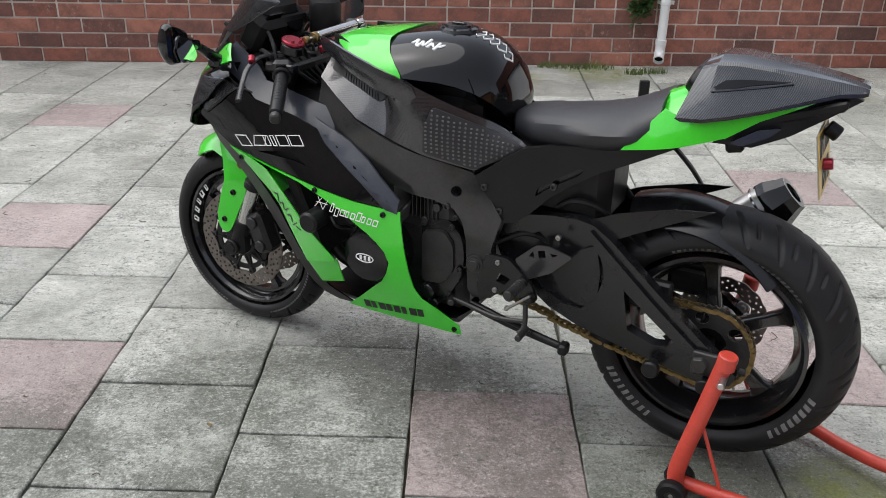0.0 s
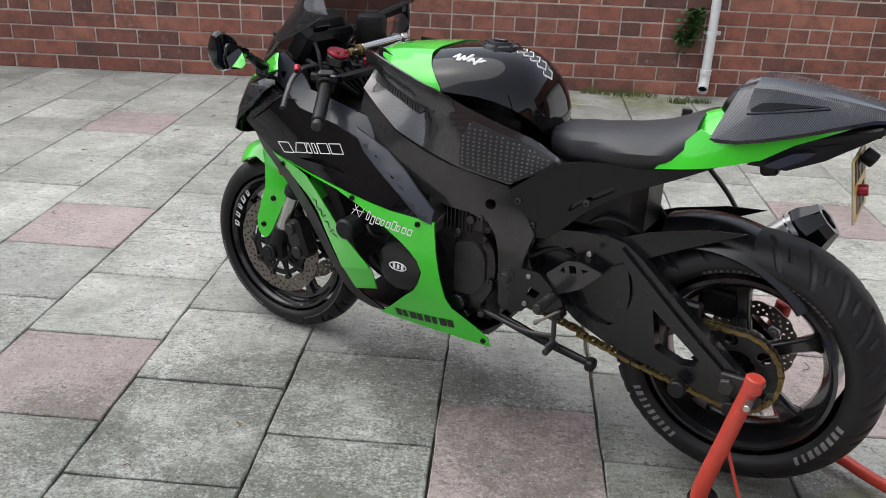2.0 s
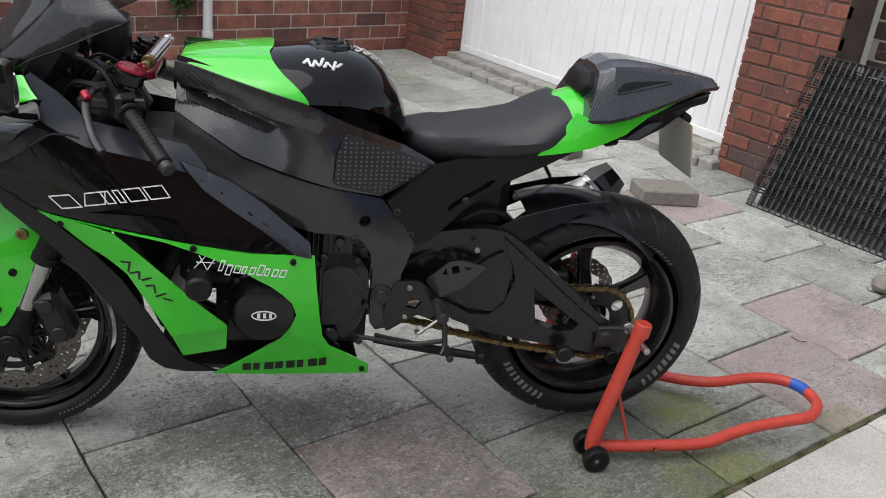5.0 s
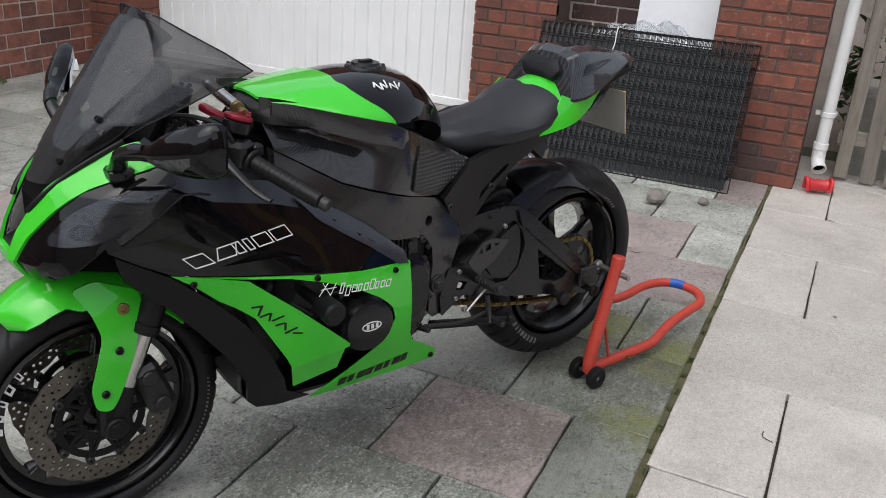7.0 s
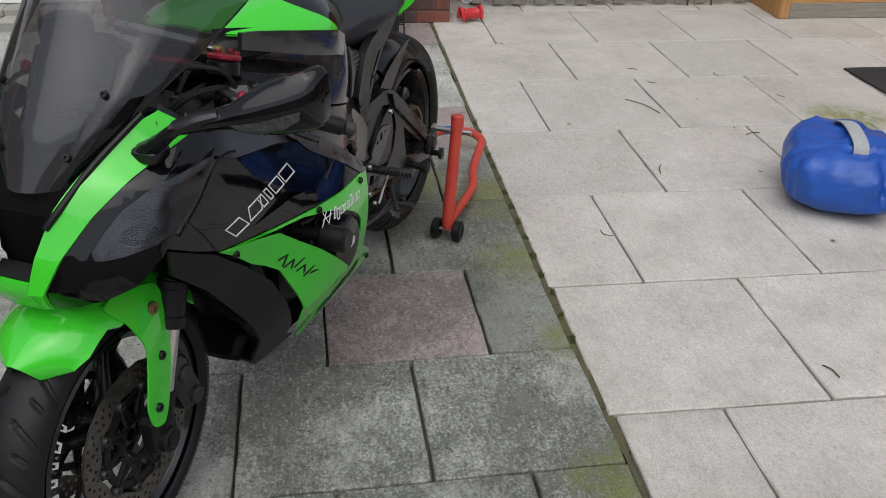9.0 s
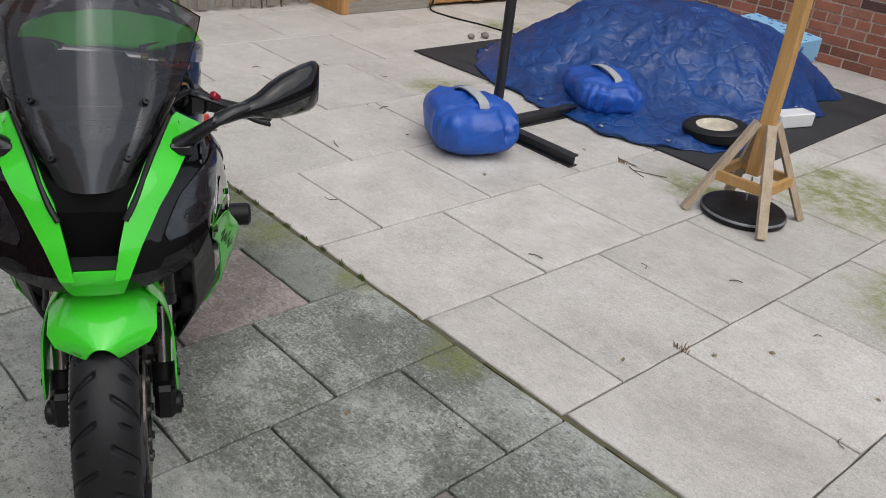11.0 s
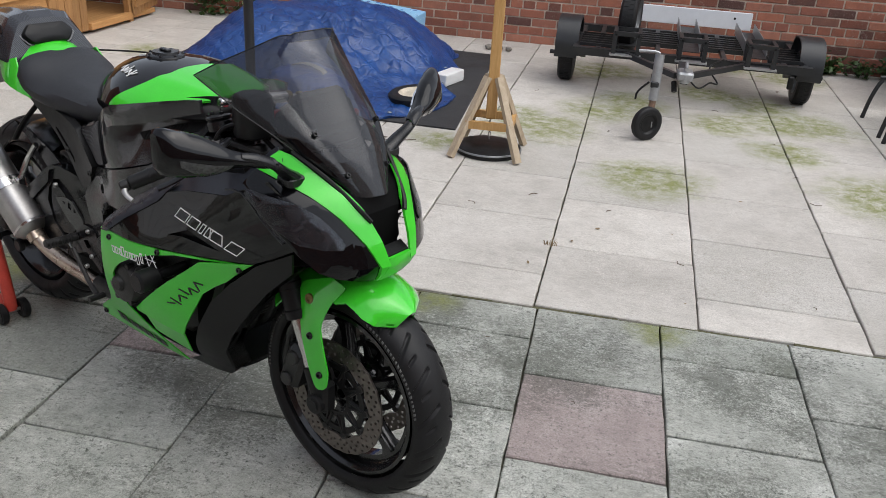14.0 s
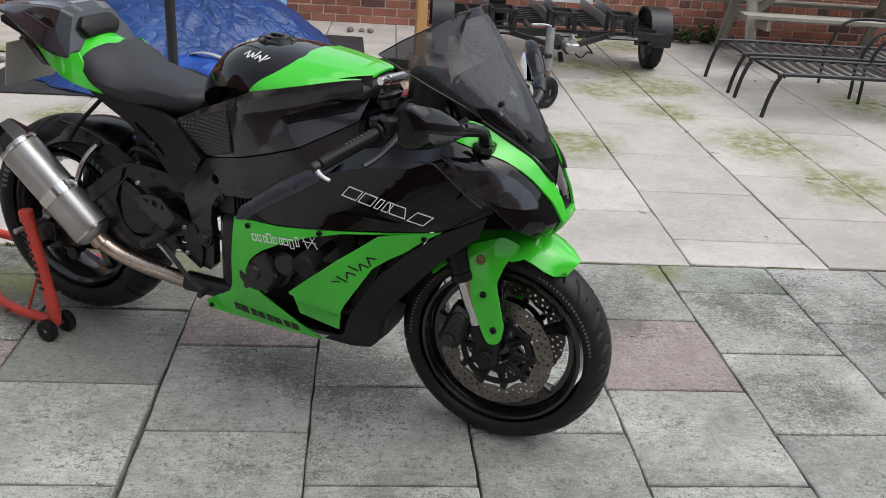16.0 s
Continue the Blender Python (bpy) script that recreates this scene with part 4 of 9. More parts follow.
strut = [(1.335, .672), (1.182, .640), (1.13, .598), (1.08, .559), (1.01, .498), (.947, .441), (.947, .432), (1.072, .388), (1.085, .415), (1.161, .539), (1.20, .57), (1.239, .595), (1.29, .64)]
STRUT = field([(1.33, .67, .216), (1.18, .635, .252), (1.06, .54, .282), (.947, .44, .283), (1.075, .39, .235), (1.16, .54, .232), (1.24, .60, .218)], 0.15)
both("fairing_strut", sheet(strut, [], on_side(STRUT, 0.003), 0.004, 0.022), M_GREEN)
duct = [(1.072, .388), (.947, .434), (.951, .354), (1.050, .314)]
DUCT = field([(1.072, .388, .236), (.947, .434, .272), (.951, .354, .238), (1.05, .314, .2)], 0.2)
both("fairing_duct", sheet(duct, [], on_side(DUCT), 0.004, 0.022), M_GREEN)
vee = [(1.435, .722), (1.333, .664), (1.245, .59), (1.176, .520), (1.12, .43), (1.075, .345), (1.05, .285), (.975, .238), (1.05, .222), (1.105, .228), (1.135, .262), (1.155, .345), (1.20, .42), (1.262, .50), (1.33, .58), (1.415, .66)]
VEE = field([(1.43, .72, .190), (1.33, .66, .208), (1.18, .52, .222), (1.08, .35, .208), (.98, .24, .15), (1.10, .23, .12), (1.15, .34, .172), (1.26, .5, .178), (1.41, .66, .175)], 0.15)
both("fairing_front_edge", sheet(vee, [], on_side(VEE, -0.002), 0.006, 0.022), M_MATT, label="matt black front edge of the fairing")
vin = [(1.415, .66), (1.33, .58), (1.262, .50), (1.20, .42), (1.155, .345), (1.135, .262), (1.105, .228), (1.05, .222)]
g = Geo()
rings = [[(x, VEE(x, z) - 0.004 - k, z + (0.004 if k else 0)) for x, z in vin] for k in (0.0, 0.03, 0.055)]
g.add([p for r in rings for p in r], [q[::-1] for q in ring_faces(8, 3, False, False)] + ring_faces(8, 3, False, False))
both("fairing_inner_lip", g, M_MATT)
# belly pan under the engine
rings = []
for x, hw, zb in ((1.12, .10, .235), (1.05, .13, .222), (.95, .15, .228), (.85, .165, .236), (.74, .175, .246), (.64, .17, .262)):
    rings.append([(x, -hw, zb + 0.03), (x, -hw * 0.85, zb + 0.006), (x, -hw * 0.4, zb), (x, hw * 0.4, zb), (x, hw * 0.85, zb + 0.006), (x, hw, zb + 0.03), (x, hw * 0.5, zb + 0.012), (x, -hw * 0.5, zb + 0.012)])
single("belly_pan", loft(Geo(), rings), M_MATT)
inner = [(1.375, .925), (1.346, .945), (1.297, .908), (1.242, .855), (1.105, .828), (1.015, .812), (.984, .742), (1.04, .766), (1.106, .783), (1.244, .81), (1.381, .880)]
INNER = field([(1.36, .94, .15), (1.3, .91, .145), (1.24, .855, .15), (1.1, .83, .16), (1.015, .812, .165), (.984, .745, .205), (1.1, .785, .212), (1.24, .81, .203), (1.38, .88, .165)], 0.1)
both("inner_fairing", sheet(inner, [[(1.352, .893), (1.325, .893), (1.333, .868)]], on_side(INNER, 0.001), 0.004, 0.022), M_GREYPL)
def TRIM(x, z):
    """A bevelled strip that leans in over the fairing's upper edge."""
    return FAIR(x, z) + .004 - max(0.0, z - float(np.interp(x, (.771, .87, .98, 1.04), (.606, .672, .746, .772)))) * .8


both("frame_trim_strip", sheet([(1.05, .792), (.99, .770), (.94, .748), (.875, .707), (.772, .626), (.768, .597), (.80, .603), (.877, .659), (.95, .705), (1.0, .738)], [], on_side(TRIM), 0.006, 0.02), M_GREYPL)
for x, z in ((1.02, .613), (.808, .588), (1.292, .646), (.63, .274)):
    both("fairing_bolt", bolt(Geo(), (x, FAIR(x, z), z), (0, 1, 0.1), 0.0075), M_MATT)

# printed shapes on the panels
def bars(g, origin, along, up, specs, surf, lift=0.0045, thick=0.0012):
    """Slanted plain bars laid on a panel; specs: along0, along1, up0, up1, slant."""
    o, a, b = Vector(origin), Vector(along), Vector(up)
    for s0, s1, h0, h1, sl in specs:
        quad = [o + a * (s + sl * h) + b * h for s, h in ((s0, h0), (s1, h0), (s1, h1), (s0, h1))]
        q = sheet([(p.x, p.y) for p in quad], [], on_side(surf, lift), thick, 0.02)
        g.add(q.v, q.f)
    return g


def outline_block(s0, s1, h0, h1, sl, t=0.045):
    w = t * 0.2
    return [(s0, s1, h0, h0 + t * 1.6, sl), (s0, s1, h1 - t * 1.6, h1, sl), (s0, s0 + w, h0, h1, sl), (s1 - w, s1, h0, h1, sl)]


def strokes(g, origin, along, up, segs, surf, lift=0.0015, wide=0.0022):
    """Brush strokes laid on a panel, each from (along, up) to (along, up)."""
    o, a, b = Vector(origin), Vector(along), Vector(up)
    for s0, h0, s1, h1 in segs:
        p, q = o + a * s0 + b * h0, o + a * s1 + b * h1
        d = (q - p).normalized()
        n_ = Vector((-d.y, d.x)) * wide
        t_ = sheet([tuple(p + n_ * .5), tuple(p - n_), tuple(q - n_ * .5), tuple(q + n_ * .7)], [], on_side(surf, lift), 0.0012, 0.02)
        g.add(t_.v, t_.f)
    return g


SCRAWL = [(.00, .35, .12, .9), (.10, .9, .18, .05), (.22, .0, .30, .7), (.30, .7, .38, .1), (.42, .2, .50, 1.0), (.52, .0, .60, .55), (.60, .55, .70, .05), (.74, -.2, .82, .7), (.84, .1, .97, .5)]
for s0, s1, sl in ((0.0, .19, -.13), (.21, .40, -.02), (.42, .50, -.1), (.53, .59, -.1), (.62, .78, -.1), (.80, .98, -.1)):
    both("white_outline_shape", bars(Geo(), (1.288, .6815), (-.226, .037), (-.004, .030), outline_block(s0, s1, 0.0 if sl > -.13 else -.06, 1.0, sl, .055), FAIR, 0.0015), M_WHITE)
both("white_star_shape", strokes(Geo(), (1.018, .566), (-.196, -.020), (0, .036), [(.0, .1, .12, .95), (.02, .5, .22, .62), (.05, .95, .14, .1), (.14, .1, .22, .9)], FAIR, 0.0015, .0013), M_WHITE)
for k in range(9):
    s0 = .24 + k * .083
    both("white_sponsor_shape", bars(Geo(), (1.018, .566), (-.196, -.020), (0, .036), outline_block(s0, s0 + (.05, .062, .07)[k % 3], .15 - (.2 if k == 1 else 0), .66 + (.2 if k in (0, 5) else 0), 0.06, .05), FAIR, 0.0015), M_WHITE)
both("black_script_decal", strokes(Geo(), (1.178, .560), (-.110, -.082), (-.016, .026), SCRAWL, STRUT, 0.0045, .0030), M_BLKPRINT)
kw = [(k / 8, k / 8 + (.095, .07, .105, .085)[k % 4], 0, 1, 0) for k in range(8)]
both("black_block_decal", bars(Geo(), (.915, .262), (-.205, .028), (0, .026), kw, FAIR, 0.002), M_BLKPRINT)


# -- nose, headlamps and screen --
def nose_x(z):
    return float(np.interp(z, (.64, .66, .70, .75, .80, .85, .90, .96), (1.545, 1.575, 1.597, 1.582, 1.556, 1.528, 1.492, 1.44)))


def nose(lift=0.0):
    def at(y, z):
        a = abs(y)
        k = (2.4 + 1.8 * min(1.0, max(0.0, (z - 0.85) / 0.04))) * a * a + 2.4 * max(0.0, a - 0.205)
        return (nose_x(z) - k + lift, y, z)
    return at


def FAIR_PT(x, z, sgn):
    return (x, (FAIR(x, z) + .004) * sgn, z)


BACK = (-1, 0, 0)
M_LAMPBOWL = plain("lamp_bowl", (0.035, 0.036, 0.04), 0.12, 0.6, vary=0.2, bump=0.0)
for sgn in (1, -1):
    cowl = [(.036, .655), (.09, .664), (.14, .680), (.180, .702), (.205, .738), (.216, .785), (.224, .83), (.220, .868), (.196, .895), (.165, .915), (.12, .860), (.085, .80), (.058, .745)]
    q = sheet([(y * sgn, z) for y, z in cowl], [], nose(-0.004), 0.005, 0.022, BACK)
    single("nose_cowl", q, M_BLACK)
    lamp = [(.226, .862), (.190, .850), (.153, .820), (.135, .790), (.122, .764), (.130, .750), (.165, .752), (.205, .764), (.220, .790), (.226, .83)]
    wing = [(1.425, .752), (1.452, .780), (1.442, .828), (1.412, .856), (1.375, .866), (1.300, .839), (1.365, .792)]
    lens = None
    for name_, lift_, thick_, mat_ in (("headlamp", .0015, .003, M_LENS), ("lamp_mesh", -.0015, .001, M_LAMPIN)):
        q = sheet([(y * sgn, z) for y, z in rounded(lamp, .006)], [], nose(lift_), thick_, 0.02, BACK)
        w_ = sheet(rounded(wing, .006), [], on_side(FAIR, lift_ + .0035), thick_, 0.02)
        w_ = w_ if sgn > 0 else w_.mirrored()
        q.add(w_.v, w_.f)
        if lens is None:
            lens = single(name_, q, mat_, label="clear swept-back headlamp lens")
        else:
            single(name_, q, mat_, lens)
    bowl = [(.178 + .022 * math.cos(k * math.pi / 6), .782 + .016 * math.sin(k * math.pi / 6)) for k in range(12)]
    single("projector_bowl", sheet([(y * sgn, z) for y, z in bowl], [], nose(.0005), .001, .02, BACK), M_LAMPBOWL, lens)
    rim_ = [FAIR_PT(x, z, sgn) for x, z in ((1.425, .750), (1.365, .790), (1.300, .838), (1.245, .832))]
    single("lamp_edge_line", tube(Geo(), rim_, .0025, 6, 2), M_SATIN, lens)
    strip = [(.196, .904), (.150, .940), (.125, .925), (.092, .880), (.062, .825), (.045, .760), (.034, .700), (.030, .655), (.044, .652), (.059, .700), (.083, .755), (.116, .812), (.155, .862)]
    q = sheet([(y * sgn, z) for y, z in strip], [], nose(0.003), 0.007, 0.02, BACK)
    single("nose_stripe", q, M_GREEN, label="green stripe running from mirror to nose")
    single("screen_seal", tube(Geo(), [nose(0.004)(y * sgn, z) for y, z in ((.136, .940), (.100, .882), (.073, .828), (.056, .800))], 0.006, 8), M_MATT)
q = sheet([(-.040, .653), (.040, .653), (.040, .690), (.036, .716), (-.036, .716), (-.040, .690)], [], nose(0.004), 0.02, 0.02, BACK)
single("nose_chin", q, M_GREEN)
q = sheet([(-.10, .672), (.10, .672), (.13, .76), (.15, .85), (.12, .895), (-.12, .895), (-.15, .85), (-.13, .76)], [], nose(-0.075), 0.005, 0.02, BACK)
duct_ob = single("air_intake", q, M_MESH_SHADE)
g = Geo()
for i in range(7):
    z = .735 + i * .016
    w = .034 + (z - .69) * .22
    cyl(g, nose(-0.062)(-w, z), nose(-0.062)(w, z), .0010, 6)
for i in range(9):
    y = -.05 + i * .0125
    tube(g, [nose(-0.062)(y * .75, .73), nose(-0.062)(y * 1.25, .845)], .0009, 6, 1)
tagged(single("intake_mesh", g, M_MESH_SHADE, duct_ob), kind="stuff")
q = sheet([(-.036, .690), (.036, .690), (.044, .722), (-.044, .722)], [], lambda y, z: (nose_x(.72) - 0.006 - (z - .69) * .95, y, .720 + (z - .69) * .3), 0.004, 0.02, (0, 0, -1))
single("intake_lip", q, M_MATT)

g = loft(Geo(), [[(x, -w, z0), (x, w, z0), (x, w, z1), (x, -w, z1)] for x, w, z0, z1 in ((1.22, .10, .68, .86), (1.40, .15, .67, .88), (1.46, .11, .67, .87), (1.50, .085, .67, .85), (1.535, .055, .67, .81))])
single("nose_inner", g, M_MESH_SHADE)
SC = [  # along the screen: middle x, z; half width; how far the edge sweeps back; how far it rises or drops
    (1.527, .842, .070, .045, .007), (1.508, .880, .095, .058, .008), (1.487, .920, .125, .082, .010), (1.457, .965, .155, .112, .007), (1.430, 1.005, .178, .165, .005),
    (1.402, 1.045, .197, .217, .007), (1.378, 1.080, .205, .237, -.007), (1.350, 1.117, .168, .165, -.012), (1.325, 1.150, .125, .085, -.012), (1.306, 1.176, .088, .023, -.010)]
rings = []
for i in range(37):
    t = i / 36 * (len(SC) - 1)
    k = min(int(t), len(SC) - 2)
    f = t - k
    x, z, w, sw, dz = [SC[k][j] + (SC[k + 1][j] - SC[k][j]) * f for j in range(5)]
    ring = []
    for j in range(25):
        u = -1 + 2 * j / 24
        crease = 0.010 * math.exp(-((abs(u) - 0.55) / 0.10) ** 2) * min(1, t / 2)
        ring.append((x - sw * abs(u) ** 1.35 + crease, w * math.sin(u * 1.45) / math.sin(1.45), z + dz * u * u))
    rings.append(ring)
g = Geo()
g.add([p for r in rings for p in r], [(i * 25 + j, i * 25 + j + 1, i * 25 + j + 26, i * 25 + j + 25) for i in range(36) for j in range(24) if not (7 <= j < 17 and i < 33)])
screen = single("windscreen", g, M_SCREEN, label="smoked double-bubble windscreen", smooth=60)
screen.visible_shadow = False
bub = Geo()
sub_r = [[(r[j][0] + .010 * math.sin(math.pi * (j - 7) / 10) ** .5 * min(1, (34 - i) / 4), r[j][1], r[j][2] + .004 * math.sin(math.pi * (j - 7) / 10)) for j in range(7, 18)] for i, r in enumerate(rings[:34])]
bub.add([p for r in sub_r for p in r], ring_faces(11, len(sub_r), False, False))
bubble = single("screen_bubble", bub, M_BUBBLE, screen, smooth=60)
bubble.visible_shadow = False
for lo, hi in ((0, 4), (20, 24)):
    sk = [[(r[j][0] + .002, r[j][1] * 1.004, r[j][2] + .001) for j in range(lo, hi + 1)] for r in rings[1:13]]
    skirt = Geo()
    skirt.add([p for r in sk for p in r], ring_faces(5, len(sk), False, False))
    single("screen_skirt", skirt, M_BLACK, screen, "black lower edge of the windscreen")
g = Geo()
for e in ([rings[i][0] for i in range(37)], [rings[i][24] for i in range(37)], rings[36]):
    tube(g, e, 0.0016, 6, 1)
single("screen_edge", g, M_SATIN, screen)
for y, z in ((.064, .893), (.098, .978)):
    x = min((abs(p[1] - y) + abs(p[2] - z), p[0]) for r in rings for p in r)[1]
    for sg in (1, -1):
        single("screen_screw", bolt(Geo(), (x + .003, y * sg, z), (0.75, 0.2 * sg, 0.6), .0065), M_MATT, screen)

# -- mirrors --
HEADS = [(0.0, .012, .45), (.10, .015, .55), (.24, .0155, .58), (.38, .021, .72), (.50, .034, .95), (.62, .043, 1.05), (.80, .049, 1.05), (.93, .050, .95), (.975, .045, .8), (1.0, .036, .5)]


def head_at(t):
    """Centre, half height and depth of the mirror shell at t of its length."""
    return (1.395 - 0.125 * t, 0.205 + 0.205 * t, 0.926 + 0.046 * t), *(float(np.interp(t, [r[0] for r in HEADS], [r[k] for r in HEADS])) for k in (1, 2))


def mirror_head():
    rings = []
    for i in range(25):
        c, h, d = head_at(i / 24)
        rings.append([Vector(c) + Vector((x * d, 0, z * h)) for x, z in ((-.030, .88), (-.020, .98), (-.010, 1.0), (.006, .92), (.020, .62), (.030, .25), (.034, -.1), (.032, -.34), (.026, -.55), (.016, -.78), (.006, -.95), (-.014, -1.0), (-.030, -.85), (-.034, 0))])
    return loft(Geo(), rings)


def head_front(y, z):
    c, h, d = head_at((y - .205) / .205)
    return c[0] + d * float(np.interp((z - c[2]) / h, (-.95, -.55, -.1, .25, .92), (.006, .026, .034, .030, .006))) + .003, y, z


MIRROR_BASE = Vector((1.395, .205, .926))
HEAD_ON = Matrix.Translation(MIRROR_BASE + Vector((.024, .014, .016))) @ Matrix.Rotation(radians(-7.6), 4, "Z") @ Matrix.Diagonal((.975, .975, 1.019, 1)) @ Matrix.Translation(-MIRROR_BASE)
heads = both("mirror_housing", mirror_head().moved(HEAD_ON), M_BLACK, label="angular black mirror housing with clear indicator", smooth=40)
arm = tube(Geo(), [(1.408, .148, .888), (1.411, .180, .908)] + [tuple(HEAD_ON @ Vector(p)) for p in ((1.395, .205, .922), (1.378, .240, .940), (1.362, .27, .948))], [.020, .018, .014, .016, .012], 12, 5, flat=0.75)
box(arm, 1.378, 1.428, .133, .180, .870, .897, .010)
bolt(arm, (1.404, .174, .885), (0.4, 1, -0.3), .009)
both("mirror_arm", arm, M_SATIN)
ind = sheet([(.296, .938), (.335, .944), (.365, .952), (.392, .960), (.388, .944), (.36, .926), (.335, .916), (.310, .922)], [], head_front, 0.008, 0.012, BACK)
both("indicator_lens", ind.moved(HEAD_ON), M_INDIC)
q = sheet(rounded([(.265, .915), (.30, .906), (.370, .922), (.392, .955), (.368, .988), (.30, .966)], .012), [], lambda y, z: (1.358 - (y - .205) * .62, y, z), 0.006, 0.03, (1, 0, 0))
both("mirror_glass", q.moved(HEAD_ON), M_MIRROR)

# -- handlebars, controls and clocks --
g = box(Geo(), 1.17, 1.265, -.135, .135, .872, .898, .010)
cyl(g, (1.225, 0, .85), (1.205, 0, .915), .022, 8, .003)
for s in (1, -1):
    cyl(g, (1.232, .103 * s, .86), (1.215, .103 * s, .908), .029, 16, .003)
single("top_yoke", g, M_CAST, steer=True)
grip0, grip1 = Vector((1.150, .205, .888)), Vector((1.068, .344, .830))
dgr = (grip1 - grip0).normalized()
g = tube(Geo(), [(1.215, .105, .905), (1.19, .15, .912), grip0], .0125, 12)
both("handlebar", g, M_MATT, steer=True)
grips = both("grip", cyl(Geo(), grip0, grip1, .0172, 18, .003), M_MATT, steer=True)
for i in range(10):
    c = grip0 + dgr * (.02 + i * .0125)
    q = cyl(Geo(), grip0 - dgr * .004, grip0 + dgr * .006, .026, 18, .003) if i == 9 else cyl(Geo(), c, c + dgr * .006, .0178, 18, .001)
    for gp, h in zip(grips, (q, q.mirrored())):
        single("grip_rib", h, M_MATT, gp, steer=True)
both("bar_end", cyl(Geo(), grip1, grip1 + dgr * .022, .014, 16, .003), M_CAST, steer=True)
g = Geo()
for i in range(7):
    c = grip0 + dgr * (.035 + i * .011) + Vector((.004, .0, .0185))
    box(g, -.003, .003, -.003, .003, -.001, .001, 0, Matrix.Translation(c))
tagged(single("grip_print", g.mirrored(), M_TXTWHITE, steer=True), kind="stuff")
g = box(Geo(), -.026, .026, -.026, .026, -.03, .03, .010, Matrix.Translation(grip0 - dgr * .03) @ Matrix.Rotation(.6, 4, "Z"))
box(g, -.012, .012, -.014, .014, -.012, .012, .004, Matrix.Translation(grip0 - dgr * .02 + Vector((-.03, 0, .012))))
cyl(g, grip0 - dgr * .062, grip0 - dgr * .048, .024, 14, .003)
both("switchgear", g, M_SATIN, steer=True)
lev = [(1.205, .165, .930), (1.224, .205, .926), (1.224, .255, .905), (1.202, .31, .868), (1.181, .347, .850)]
levers = both("lever", tube(Geo(), lev, [.011, .011, .009, .008, .009], 10, 5, flat=.6), M_SATIN, steer=True)
both("lever_adjuster", cyl(Geo(), (1.232, .222, .934), (1.222, .236, .920), .0095, 12, .003), M_RED, steer=True)
g = tube(Geo(), [(1.064, .349, .828), (1.072, .361, .820), (1.088, .366, .812), (1.106, .364, .805)], [.009, .0075, .0055, .005], 10, flat=.7)
single("lever_guard", g.mirrored(), M_STEEL, steer=True, label="bright alloy brake lever guard")
cap_at = Matrix.Translation((-.006, .015, .001))
g = cyl(Geo(), (1.165, .135, .935), (1.157, .135, .962), .030, 20, .004).moved(cap_at)
both("fluid_reservoir", g, M_SATIN, steer=True)
g = cyl(Geo(), (1.157, .135, .962), (1.154, .135, .972), .031, 20, .003)
for k in range(6):
    a = k * math.pi / 3
    cyl(g, (1.1545 + .022 * math.cos(a), .135 + .022 * math.sin(a), .968), (1.153 + .022 * math.cos(a), .135 + .022 * math.sin(a), .975), .005, 8, .001)
g = g.moved(cap_at)
single("reservoir_cap", g.mirrored(), M_SATIN, steer=True)
single("reservoir_cap", g, M_RED, steer=True, label="red anodised cap")
damp0, damp1 = Vector((1.125, .118, .970)), Vector((1.104, -.100, .984))
dd = (damp1 - damp0).normalized()
g = cyl(Geo(), damp0 + dd * .035, damp0 + dd * .195, .0140, 18, .002)
cyl(g, damp0, damp1, .0055, 12)
cyl(g, damp1 - dd * .012, damp1 + dd * .010, .012, 14, .003)
single("steering_damper", g, M_CHROME, label="bright cylindrical steering damper")
single("damper_collar", cyl(Geo(), damp0 + dd * .022, damp0 + dd * .036, .0150, 18, .002), M_GOLD)
single("damper_end", cyl(Geo(), damp0 - dd * .014, damp0 + dd * .002, .0105, 12, .002), M_GOLD)
g = box(Geo(), 1.115, 1.135, -.09, .06, .925, .944, .004)
single("damper_bracket", g, M_RED)
g = box(Geo(), -.045, .03, -.105, .105, -.055, .055, .018, pose(1.335, 0, .965, 0, -32, 0))
box(g, -.05, .02, -.075, .075, -.035, .07, .018, pose(1.36, 0, .985, 0, -32, 0))
clocks = single("instrument_panel", g, M_MATT)
g = cyl(Geo(), (1.298, -.03, .985), (1.285, -.03, .993), .042, 24, .003)
box(g, -.004, .004, .025, .085, -.03, .03, .004, pose(1.293, 0, .99, 0, -32, 0))
single("dial_glass", g, M_BLACK, clocks)
g = Geo()
rc_ = random.Random(8)
for k in range(9):
    y = -.12 + .03 * k
    tube(g, [(1.30, y * .7, .88 + rc_.uniform(-.02, .02)), (1.25 + rc_.uniform(-.03, .03), y * 1.2, .925 + rc_.uniform(-.02, .03)), (1.20, y * 1.5, .93), (1.19, y * 1.1, .90), (1.14, y * .6, .84)], rc_.choice((.0035, .0045, .006)), 7)
for s in (1, -1):
    tube(g, [(1.17, .19 * s, .90), (1.20, .17 * s, .96), (1.27, .10 * s, .97), (1.28, .05 * s, .90)], .005, 7)
    tube(g, [(1.16, .135 * s, .94), (1.19, .11 * s, .96), (1.23, .10 * s, .92)], .005, 7)
tagged(single("cable_loom", g, M_MATT), kind="stuff")
g = revolve(Geo(), [(.001, .052), (.030, .052), (.043, .046), (.047, .034), (.046, .0), (.048, -.034), (.044, -.046), (.028, -.052), (.001, -.052)], 28, pose(1.232, -.115, .985, 90, 0, 0))
g.v = [tuple(Vector(p) + Vector((noise.noise(Vector(p) * 60), noise.noise(Vector(p) * 55 + Vector((3, 0, 0))), 0)) * .004) for p in g.v]
